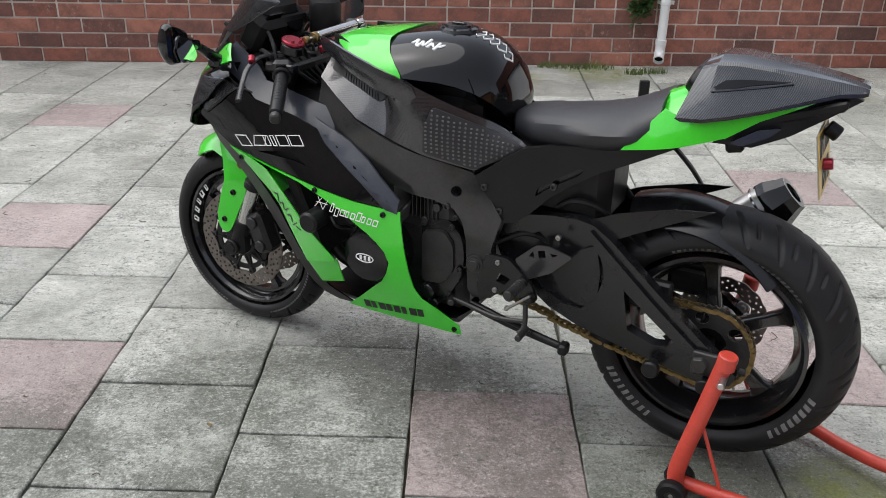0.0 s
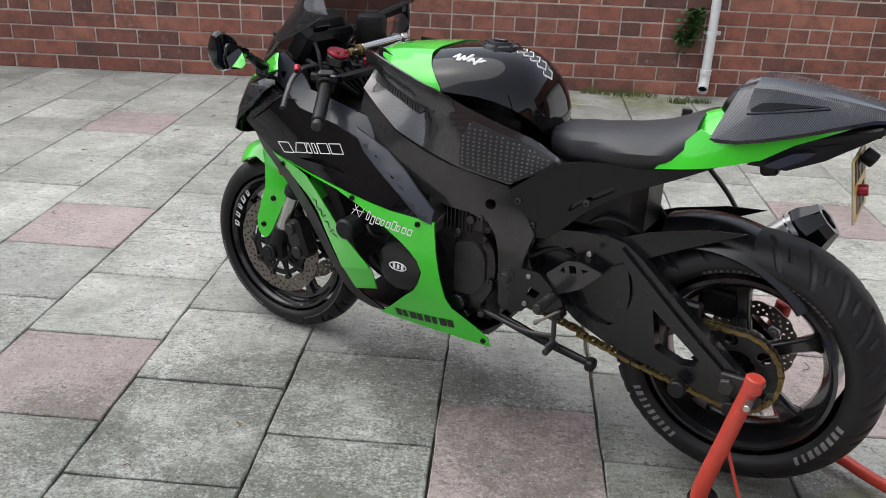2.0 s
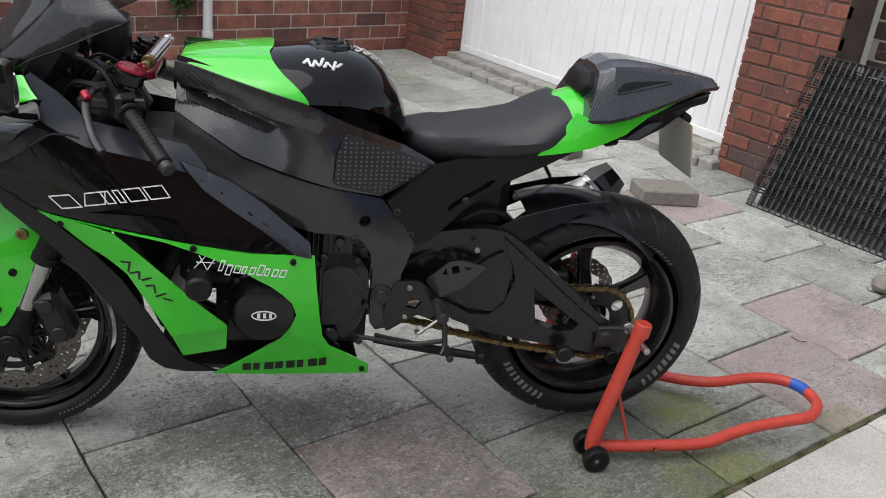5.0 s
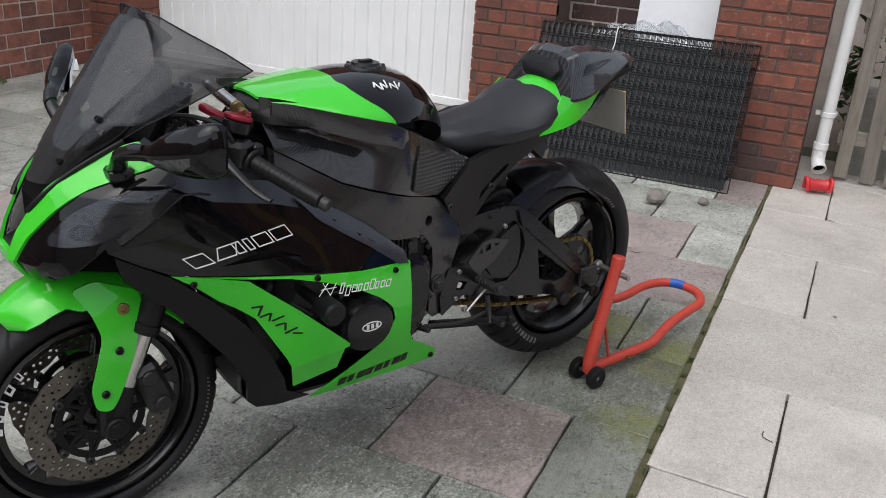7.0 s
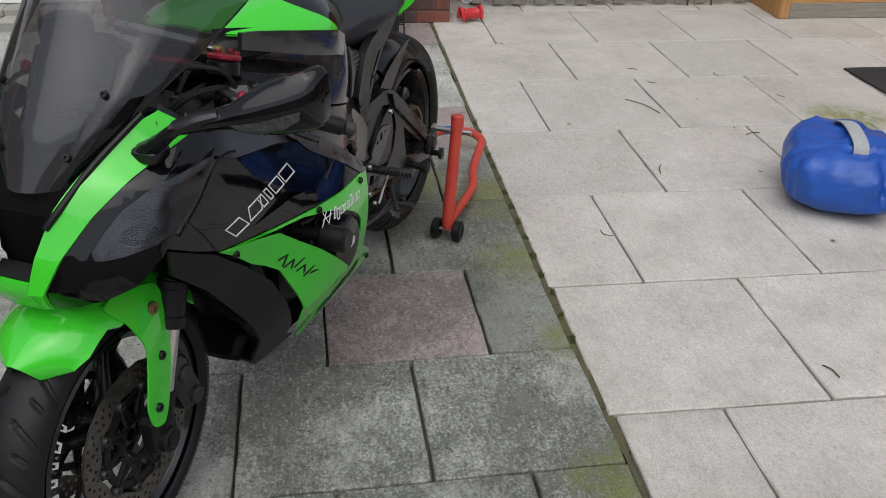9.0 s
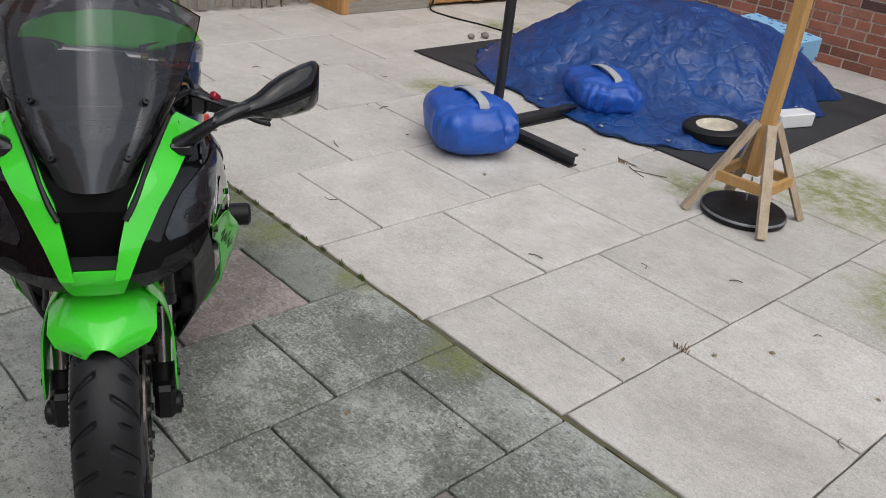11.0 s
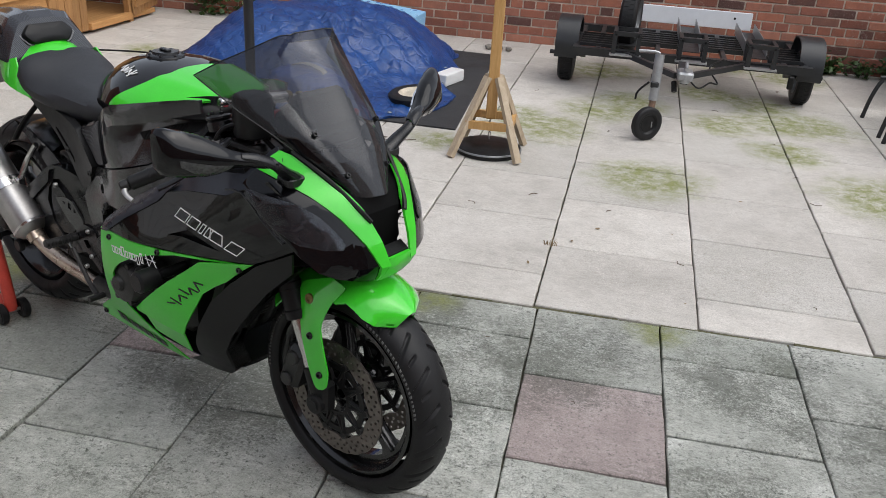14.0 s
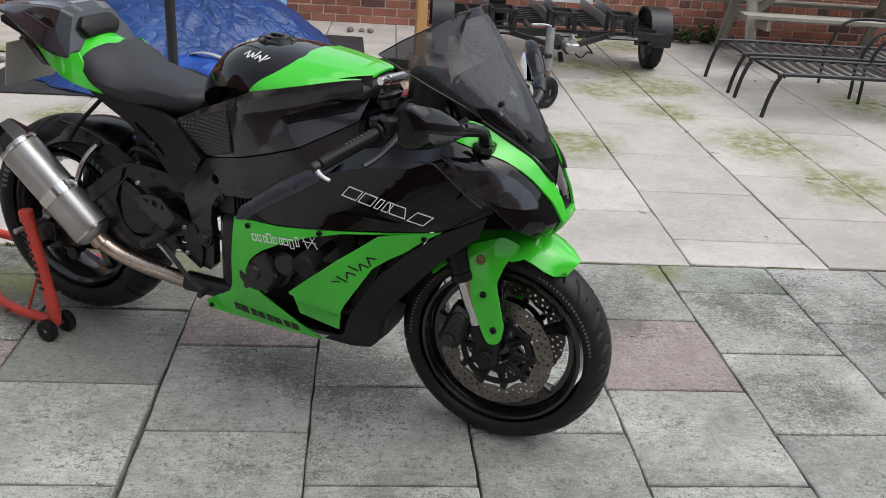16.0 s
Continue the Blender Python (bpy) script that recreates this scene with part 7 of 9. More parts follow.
# ---- house wall: garage door, recess, downpipes ----
def garage_door():
    y0, y1, z0, z1, x = 3.38, 6.15, 0.10, 2.05, 3.40
    d = empty("door_1", pose(x, (y0 + y1) / 2, z0), "white ribbed up-and-over garage door", "garage door", kind="structure")
    m = Matrix.Translation((-x, -(y0 + y1) / 2, -z0))
    n = 26
    w = (y1 - y0 - 0.08) / n
    g = Geo()
    prof = []
    for k in range(n):
        a = y0 + 0.04 + k * w
        prof += [(x + 0.010, a), (x + 0.010, a + 0.012), (x, a + 0.020), (x, a + w - 0.008)]
    prof.append((x + 0.010, y1 - 0.04))
    rings = [[(px, py, z) for px, py in prof] for z in (z0 + 0.055, z1 - 0.05)]
    g.add([p for r in rings for p in r], ring_faces(len(prof), 2, False, False))
    back = [[(px + 0.03, py, z) for px, py in prof] for z in (z0 + 0.055, z1 - 0.05)]
    g.add([p for r in back for p in r], [q[::-1] for q in ring_faces(len(prof), 2, False, False)])
    g.moved(m).part("ribbed_panel", M_DOOR, d, "", 20)
    for nm, b in (("bottom_rail", (x - 0.006, x + 0.03, y0, y1, z0, z0 + 0.055)), ("top_rail", (x - 0.006, x + 0.03, y0, y1, z1 - 0.05, z1)), ("stile", (x - 0.006, x + 0.03, y0, y0 + 0.04, z0 + 0.055, z1 - 0.05)), ("stile", (x - 0.006, x + 0.03, y1 - 0.04, y1, z0 + 0.055, z1 - 0.05))):
        box(Geo(), *b, 0.003).moved(m).part(nm, M_DOOR, d)
    g = box(Geo(), x - 0.05, x - 0.006, 4.72, 4.80, 1.0, 1.03, 0.006)
    g.moved(m).part("door_handle", M_MATT, d)
    g = Geo()
    rr = random.Random(2)
    for k in range(28):
        a = y0 - 0.02 + k * 0.1
        e = rr.uniform(-0.015, 0.015)
        box(g, 3.135 + e, 3.50, a, a + 0.1, -0.03, 0.055 + rr.uniform(-0.005, 0.005), 0.012)
        box(g, 3.27 + e * 0.5, 3.50, a, a + 0.1, 0.05, 0.098 + rr.uniform(-0.003, 0.002), 0.008)
    tagged(g.part("door_sill", M_CONC), "broken concrete threshold under the garage door", "threshold", kind="structure")


garage_door()
for k in range(30):
    z = -.02 + k * .0715
    for x0, x1 in ((4.811, 4.835), (2.035, 2.059)):
        for y0, y1 in (((.003, .165),) if k % 2 else ((.003, .078), (.086, .165))):
            box(Geo(), x0, x1, y0, y1, z, z + .0625, .004).part("brick", M_BRICK_HOUSE, wall_east)

g = Geo()
box(g, 3.25, 3.75, 1.915, 2.85, 0.60, 0.657, 0.006)
tagged(g.part("window_sill", M_CONC), "concrete sill of the open recess", "sill", kind="structure")
brick_wall("wall_recess", "dark brick back of the recess in the house wall", (3.74, 1.86), (3.74, 2.95), 2.2, M_BRICK_DARK, depth=0.1, z0=0.6)
g = box(Geo(), -0.012, 0.012, -0.24, 0.24, 0, 0.62, 0.004)
ob = g.part("leaning_board", M_BOARDW)
ob.matrix_world = pose(3.42, 2.16, 0.658, 0, 9, 4)
tagged(ob, "pale grey-white panel leaning inside the brick recess", "panel")
rr = random.Random(11)
g = Geo()
n = 26
from_noise = lambda u, v, s: math.sin(u * 7.1 + s) * math.cos(v * 9.3 + s * 1.7) + 0.6 * math.sin(u * 17 + v * 13 + s) + 0.35 * math.sin(u * 31 - v * 27 + s)
for j in range(n):
    for i in range(n):
        u, v = i / (n - 1), j / (n - 1)
        edge = math.sin(math.pi * u) ** 0.5 * math.sin(math.pi * v) ** 0.4 if 0 < u < 1 and 0 < v < 1 else 0
        g.v.append((3.30 + 0.16 * v, 1.97 + 0.72 * u, 0.659 + edge * (0.13 + 0.035 * from_noise(u, v, 3))))
g.f = [(j * n + i, j * n + i + 1, (j + 1) * n + i + 1, (j + 1) * n + i) for j in range(n - 1) for i in range(n - 1)]
tagged(g.part("plastic_wrap", M_CLEARWRAP, smooth=20), "crumpled clear plastic wrapping on the sill", "plastic wrap")


def downpipe(x, y, top, mouth_dir, lean=(0, 0), collars=(0.42, 1.4), base=0.0):
    p = empty("downpipe", pose(x, y, base), "white plastic rainwater downpipe with an open shoe", "downpipe")
    d = Vector((*mouth_dir, 0)).normalized()

    def at(z):
        return Vector((lean[0] * z, lean[1] * z, z))
    g = tube(Geo(), [at(0.20), at(top)], 0.034, 20, 1)
    g.part("pipe", M_PVC, p)
    out = [at(0.26), at(0.20), at(0.16) + d * 0.018, at(0.135) + d * 0.060]
    g = tube(Geo(), out, 0.0375, 20, 5, ends=False)
    tube(g, [Vector(q) + d * 0.001 for q in out[::-1]], 0.0325, 20, 5, ends=False)
    e = out[-1]
    dirn = (out[-1] - out[-2]).normalized()
    s = dirn.orthogonal().normalized()
    t = dirn.cross(s)
    loft(g, [[e + dirn * dd + r_ * (math.cos(a) * s + math.sin(a) * t) for a in (2 * math.pi * k / 20 for k in range(20))] for dd, r_ in ((-0.012, 0.0375), (-0.012, 0.0405), (0.004, 0.0405), (0.004, 0.0325), (-0.02, 0.0320))], ends=False)
    shoe = g.part("shoe", M_PVC, p)
    # a black disc stands in for the shade inside the pipe
    cyl(Geo(), e - dirn * 0.02, e - dirn * 0.024, 0.032, 20).part("dark_bore", M_MESH_SHADE, shoe)
    cyl(Geo(), at(0.235), at(0.275), 0.0405, 20, 0.003).part("collar", M_PVC, p)
    for z in collars:
        g = cyl(Geo(), at(z), at(z + 0.03), 0.0395, 20, 0.003)
        q = at(z + 0.015)
        n_ = Vector((d.y, -d.x, 0))
        box(g, -0.06, 0.06, -0.004, 0.004, -0.014, 0.014, 0.002, Matrix.Translation(q - d * 0.036) @ Matrix.Rotation(math.atan2(n_.y, n_.x), 4, "Z"))
        g.part("bracket", M_PVC, p)
    return p


downpipe(3.33, 1.235, 2.6, (-0.9, -0.3))
downpipe(1.355, 6.472, 2.6, (-0.25, -1), collars=(0.52, 1.4), base=-0.06)

# red clip-on carrier under the pipe mouth
g = Geo()
revolve(g, [(0.001, -0.055), (0.030, -0.055), (0.038, -0.045), (0.030, -0.025), (0.034, 0.0), (0.030, 0.025), (0.038, 0.045), (0.030, 0.055), (0.001, 0.055)], 18)
can_red = g.part("red_canister", M_REDCAN)
can_red.matrix_world = pose(3.24, 1.20, 0.052, 0, 0, 20)
tagged(can_red, "small red plastic canister lying below the downpipe", "canister")
for s in (-1, 1):
    g = tube(Geo(), [(-0.035, 0.062 * s, -0.03), (-0.02, 0.068 * s, 0.03), (0.02, 0.068 * s, 0.03), (0.035, 0.062 * s, -0.03)], 0.011, 8, 4)
    g.part("end_loop", M_REDCAN, can_red)

# folded wire crate leaning on the house wall
cr = empty("wire_crate", pose(2.87, 2.27, 0.0, 0, 0, 1.5), "folded black wire dog crate leaning against the brick wall", "dog crate")
TILT = Matrix.Rotation(radians(23), 4, "Y")
W, H = 1.26, 0.84
for layer in range(4):
    xo = 0.013 * layer + 0.004
    g = tube(Geo(), [(xo, -W / 2, 0.006), (xo, W / 2, 0.006), (xo, W / 2, H), (xo, -W / 2, H)], 0.0035, 6, 1, closed=True)
    g.moved(TILT).part("panel_rim", M_WIRE, cr)
    g = Geo()
    off = layer * 0.009
    nv = int(W / 0.034)
    for k in range(1, nv):
        y = -W / 2 + k * W / nv + off
        if y < W / 2:
            tube(g, [(xo, y, 0.006), (xo, y, H)], 0.0030, 4, 1)
    for k in range(1, 10):
        z = H * k / 10 + 0.017 * layer
        tube(g, [(xo - 0.003, -W / 2, z), (xo - 0.003, W / 2, z)], 0.0036, 4, 1)
    ob = g.moved(TILT).part("wire_mesh", M_WIRE, cr)
    tagged(ob, kind="stuff")
box(Geo(), 0.058, 0.066, -W / 2 + 0.03, W / 2 - 0.03, 0.03, H - 0.04, 0.003).moved(TILT).part("plastic_tray", M_DKSHEET, cr, "dark plastic crate tray")
tube(Geo(), [(-0.006, 0.17, H + 0.01), (-0.008, 0.172, H - 0.03), (-0.006, 0.17, H - 0.09), (-0.007, 0.178, H - 0.15)], 0.0035, 6).moved(TILT).part("white_tie", M_PVC, cr)

# bricks and stones
def loose_brick(m, label, w=0.215, d=0.1025, h=0.065, mat=None):
    g = box(Geo(), -w / 2, w / 2, -d / 2, d / 2, 0, h, 0.006)
    rr_ = random.Random(int(w * 1e4 + h * 1e3))
    g.v = [(x + rr_.uniform(-.002, .002), y + rr_.uniform(-.002, .002), z + rr_.uniform(-.001, .002)) for x, y, z in g.v]
    ob_ = g.part("brick", mat or M_STONE)
    ob_.matrix_world = m
    tagged(ob_, label, "brick")


loose_brick(pose(2.45, 3.12, 0, 0, 0, 152), "loose brown-grey paving block lying on the slabs", 0.30, 0.20, 0.075)
loose_brick(pose(2.46, 3.84, 0, 0, 0, 12), "loose grey half brick lying on the slabs", 0.16, 0.10, 0.06)
for c, r_, sd, lab in (((2.49, 1.95, 0), 0.055, 3, "rough tan stone near the wire crate"), ((2.62, 1.72, 0), 0.03, 4, "small tan stone near the wire crate"), ((2.32, -1.36, 0), 0.03, 6, "small brown stone near the rubber mat"), ((2.30, -1.48, 0), 0.034, 7, "small brown stone near the rubber mat"),
                       ((-0.02, -3.27, 0), 0.035, 8, "small brown stone by the boundary wall"), ((-0.12, -3.30, 0), 0.028, 9, "small brown stone by the boundary wall"), ((-0.20, -3.28, 0), 0.03, 10, "small brown stone by the boundary wall")):
    ob = lump(Geo(), (0, 0, -0.002), r_, sd).part("stone", M_STONE)
    ob.matrix_world = pose(*c)
    tagged(ob, lab, "stone", "loose stones")
g = box(Geo(), -0.03, 0.03, -0.02, 0.02, 0, 0.17, 0.004)
cyl(g, (0, 0, 0), (0, 0, 0.015), 0.06, 18, 0.004)
ob = g.part("black_stub", M_MATT)
ob.matrix_world = pose(1.05, 5.35, 0)
tagged(ob, "short black plastic stub standing near the back wall", "stub post")


# ---- picket fence ----
def fence():
    f = empty("picket_fence", pose(3.60, 0.1, 0), "weathered grey wooden picket fence, bleached and mossy", "fence")
    rr_ = random.Random(21)
    y = 1.10
    k = 0
    while y > -0.95:
        w = rr_.uniform(0.072, 0.092)
        g = box(Geo(), -0.009, 0.009, -w / 2, w / 2, 0, 1.25, 0.003)
        box(g, -0.0085, 0.0085, -w * 0.38, w * 0.38, 1.245, 1.275, 0.008)
        ob_ = g.part("picket", W_GREYV, f)
        ob_.matrix_basis = pose(rr_.uniform(-0.006, 0.006), y - 0.1, 0.012 + rr_.uniform(0, 0.02), rr_.uniform(-2.2, 2.2), rr_.uniform(-1, 1), rr_.uniform(-4, 4))
        y -= 0.142 + rr_.uniform(-0.012, 0.012)
        k += 1
    for z in (0.22, 0.86):
        box(Geo(), 0.012, 0.05, -1.1, 1.06, z, z + 0.085, 0.004).part("rail", W_GREYY, f)
    for yy in (1.0, -0.95):
        box(Geo(), 0.05, 0.13, yy - 0.04, yy + 0.04, -0.03, 1.2, 0.005).part("fence_post", W_GREYV, f)
    for yy, tilt in ((-0.62, 4), (-0.45, -6)):
        g = tube(Geo(), [(-0.03, yy, 0.005), (-0.032, yy + 0.02, 0.14), (-0.03, yy + 0.05, 0.26), (-0.03, yy + 0.055, 0.31), (-0.03, yy + 0.02 * tilt * 0.2, 0.33)], 0.007, 8)
        ob_ = g.part("iron_hook", M_TWIG)
        ob_.matrix_world = pose(3.60, 0.1, 0)
        tagged(ob_, "rusty bent iron rod leaning on the picket fence", "iron rod", "rusty rods")


fence()
g = box(Geo(), 3.8, 4.45, 0.2, 1.1, -0.03, 0.5, 0.02)
tagged(g.part("planter_block", M_CONC), "grey rendered block behind the picket fence", "block")


# ---- sheds ----
def shed():
    s = empty("garden_shed", pose(3.5, -1.6, 0), "orange-stained wooden shed with horizontal cladding and an open plank door", "shed")
    m = Matrix.Translation((-3.5, 1.6, 0))

    def put(name, g, mat, parent=s, label=""):
        return g.moved(m).part(name, mat, parent, label)
    rr_ = random.Random(8)
    z = 0.10
    for k in range(14):
        e = rr_.uniform(-0.003, 0.003)
        g = Geo()
        y0, y1 = -0.90, -1.72
        loft(g, [[(3.235 + e, y0, z), (3.262 + e, y0, z + 0.146), (3.285, y0, z + 0.146), (3.285, y0, z)], [(3.235 + e, y1, z), (3.262 + e, y1, z + 0.146), (3.285, y1, z + 0.146), (3.285, y1, z)]])
        put("cladding_board", g, W_ORANGE)
        z += 0.143
    put("skirt_board", box(Geo(), 3.225, 3.275, -1.72, -0.90, 0.0, 0.098, 0.004), W_GREYY, label="bleached bottom board")
    put("corner_post", box(Geo(), 3.215, 3.30, -0.90, -0.83, 0, 2.12, 0.005), W_ORANGEV)
    y = -1.725
    for k in range(5):
        put("upright_board", box(Geo(), 3.23 + 0.004 * (k % 2), 3.26, y - 0.092, y, 0.03, 2.1, 0.003), W_ORANGEV)
        y -= 0.096
    put("side_wall", box(Geo(), 3.29, 4.4, -0.88, -0.84, 0, 2.1, 0.003), W_ORANGEV)
    put("back_wall", box(Geo(), 4.36, 4.40, -3.3, -0.88, 0, 2.1, 0.003), W_ORANGEV)
    put("shed_floor", box(Geo(), 3.25, 4.36, -3.3, -0.89, 0.02, 0.06, 0.003), W_ORANGE)
    put("threshold", box(Geo(), 3.20, 3.27, -2.83, -2.20, 0.03, 0.085, 0.004), W_ORANGE)
    put("jamb", box(Geo(), 3.23, 3.29, -2.89, -2.83, 0.0, 2.1, 0.004), W_ORANGEV)
    put("lintel", box(Geo(), 3.23, 3.29, -2.83, -2.2, 1.9, 2.1, 0.004), W_ORANGE)
    put("roof", box(Geo(), 3.10, 4.5, -3.35, -0.75, 2.12, 2.17, 0.004), M_STEELBLK, label="black felt roof")
    put("inner_shelf", box(Geo(), 3.7, 4.2, -2.75, -2.25, 0.4, 0.43, 0.003), W_ORANGE)
    d = put("open_door", box(Geo(), 0, 0.02, -0.62, 0, 0.05, 0.055), W_ORANGEV)
    bpy.data.objects.remove(d)
    door = new("plank_door")
    door.parent = s
    door.matrix_basis = Matrix.Translation((-3.5, 1.6, 0)) @ pose(3.20, -2.86, 0, 0, 0, 12)
    for k in range(7):
        box(Geo(), 0, 0.018, -0.094 * k - 0.092, -0.094 * k, 0.06, 1.85, 0.003).part("door_plank", W_ORANGEV, door)
    for zz in (0.13, 0.95, 1.7):
        box(Geo(), -0.024, -0.001, -0.655, -0.005, zz, zz + 0.09, 0.003).part("ledge", W_ORANGE, door)
    for z0, z1 in ((0.22, 0.95), (1.04, 1.7)):
        g = loft(Geo(), [[(-0.022, -0.02, z0), (-0.002, -0.02, z0), (-0.002, -0.11, z0), (-0.022, -0.11, z0)], [(-0.022, -0.55, z1), (-0.002, -0.55, z1), (-0.002, -0.64, z1), (-0.022, -0.64, z1)]])
        g.part("brace", W_ORANGEV, door)


shed()
cab = tube(Geo(), [(3.23, -1.74, 0.12), (3.2, -1.74, 0.06), (3.12, -1.66, 0.008), (2.85, -1.67, 0.007), (2.59, -1.74, 0.007), (2.32, -1.78, 0.007), (2.0, -1.80, 0.02), (1.7, -1.85, 0.10)], 0.007, 8, 8)
tagged(cab.part("cable", M_MATT), "black power cable running from the shed to the tarpaulin", "cable")

# ---- mat, tarpaulin and what lies on it ----
g = Geo()
mat_out = [(2.2, -0.71), (1.0, -0.73), (-0.27, -0.72), (-0.2, -1.9), (-0.14, -3.02), (1.0, -3.06), (2.25, -3.05)]
loft(g, [[(x, y, 0.0) for x, y in mat_out[::-1]], [(x, y, 0.008) for x, y in mat_out[::-1]], [(x * 0.998 + 0.002, y * 0.998 - 0.003, 0.011) for x, y in mat_out[::-1]]][::1])
tagged(g.part("rubber_mat", M_RUBMAT), "black rubber ground mat spread on the pale slabs", "mat")


def tarpaulin():
    """The blue sheet draped over a low heap: smooth heap, sharp folds, ragged hem."""
    heap = field([(1.9, -1.05, .03), (1.45, -.75, .03), (1.0, -.66, .03), (.5, -.64, .03), (.2, -.74, .03), (-.05, -1.05, .03), (-.08, -1.5, .03), (.05, -2.1, .06), (.2, -2.75, .08), (.8, -3.05, .10), (1.5, -3.1, .06), (2.0, -2.6, .04), (2.05, -1.7, .04),
                  (1.35, -2.0, .46), (1.0, -2.05, .46), (1.60, -1.65, .40), (.62, -2.1, .42), (.95, -1.55, .36), (1.35, -1.28, .30), (.5, -1.5, .20), (.22, -1.35, .07), (.62, -2.6, .36), (1.3, -2.65, .36), (.36, -1.95, .32), (1.78, -2.1, .36), (.9, -1.15, .16), (1.75, -1.35, .22)], .18)
    n, k = 150, 70
    g = Geo()
    c = Vector((0.95, -1.85))
    base = [(1.93, -1.05), (1.70, -.84), (1.45, -.72), (1.2, -.70), (1.0, -.64), (.75, -.66), (.5, -.62), (.3, -.68), (.15, -.78), (.02, -.92), (-.08, -1.12), (-.10, -1.4), (-.03, -1.6), (.1, -1.8), (.06, -2.05), (.02, -2.3), (.2, -2.45), (.16, -2.8), (.4, -2.95), (.8, -3.05), (1.3, -3.1), (1.7, -3.0), (2.0, -2.7), (2.1, -2.2), (2.05, -1.7), (2.08, -1.35)]
    rim_ = smooth_path([(x, y, 0) for x, y in base], 6, True)
    m_ = len(rim_)
    for j in range(k + 1):
        t = (j / k)
        for i in range(m_):
            p = c + (Vector((rim_[i].x, rim_[i].y)) - c) * t
            jag = noise.noise(Vector((p.x * 9, p.y * 9, 3))) * 0.035 * t ** 6
            p = c + (p - c) * (1 + jag)
            z = max(0.012, heap(p.x, p.y))
            q = Vector((p.x, p.y, 0))
            dr = noise.noise(q * 2.2 + Vector((5, 1, 0)))
            ridge = abs(noise.noise(Vector((q.x * 3.4 + dr, q.y * 3.4 - dr, 1.3))))
            ridge2 = abs(noise.noise(Vector(((q.x - q.y) * 3.2 + dr * 2, (q.x + q.y) * 7.5, 4.1))))
            fine = abs(noise.noise(Vector((q.x * 19 + dr * 3, q.y * 15, 8.8))))
            z += 0.050 * (0.30 - ridge) + 0.034 * (0.25 - ridge2) + 0.011 * (0.25 - fine)
            hem = max(0.0, (t - 0.9) / 0.1)
            z = z * (1 - hem ** 2) + hem ** 2 * (0.016 + 0.02 * max(0, noise.noise(q * 6)))
            z = max(0.0145, z)
            g.v.append((p.x, p.y, z))
    for j in range(k):
        for i in range(m_):
            a, b = j * m_ + i, j * m_ + (i + 1) % m_
            g.f.append((a, b, b + m_, a + m_) if j else (b, b + m_, a + m_, a))
    o = len(g.v)
    g.v += [(x, y, 0.0125) for x, y, z in g.v[k * m_:]]
    for i in range(m_):
        a, b = k * m_ + i, k * m_ + (i + 1) % m_
        g.f.append((a, b, o + (i + 1) % m_, o + i))
    edge = [Vector(p) for p in g.v[k * m_:(k + 1) * m_]]
    inner_ = [Vector(p) for p in g.v[(k - 3) * m_:(k - 2) * m_]]
    cover_ = tagged(g.part("tarpaulin", M_TARP, smooth=75), "creased blue tarpaulin draped over a low heap on a rubber mat", "tarpaulin")
    tube(Geo(), [tuple(p) for p in edge], .006, 6, 1, True).part("hem", M_TARP, cover_)
    for i in range(0, m_, 12):
        at_ = Matrix.Translation(inner_[i] + Vector((0, 0, .006))) @ Matrix.Rotation(radians(90), 4, "X")
        revolve(Geo(), [(.007, .002), (.013, .002), (.015, 0), (.013, -.002), (.007, -.002)], 12, at_, loop=True).part("eyelet", M_GALV, cover_, "small metal eyelet")


tarpaulin()


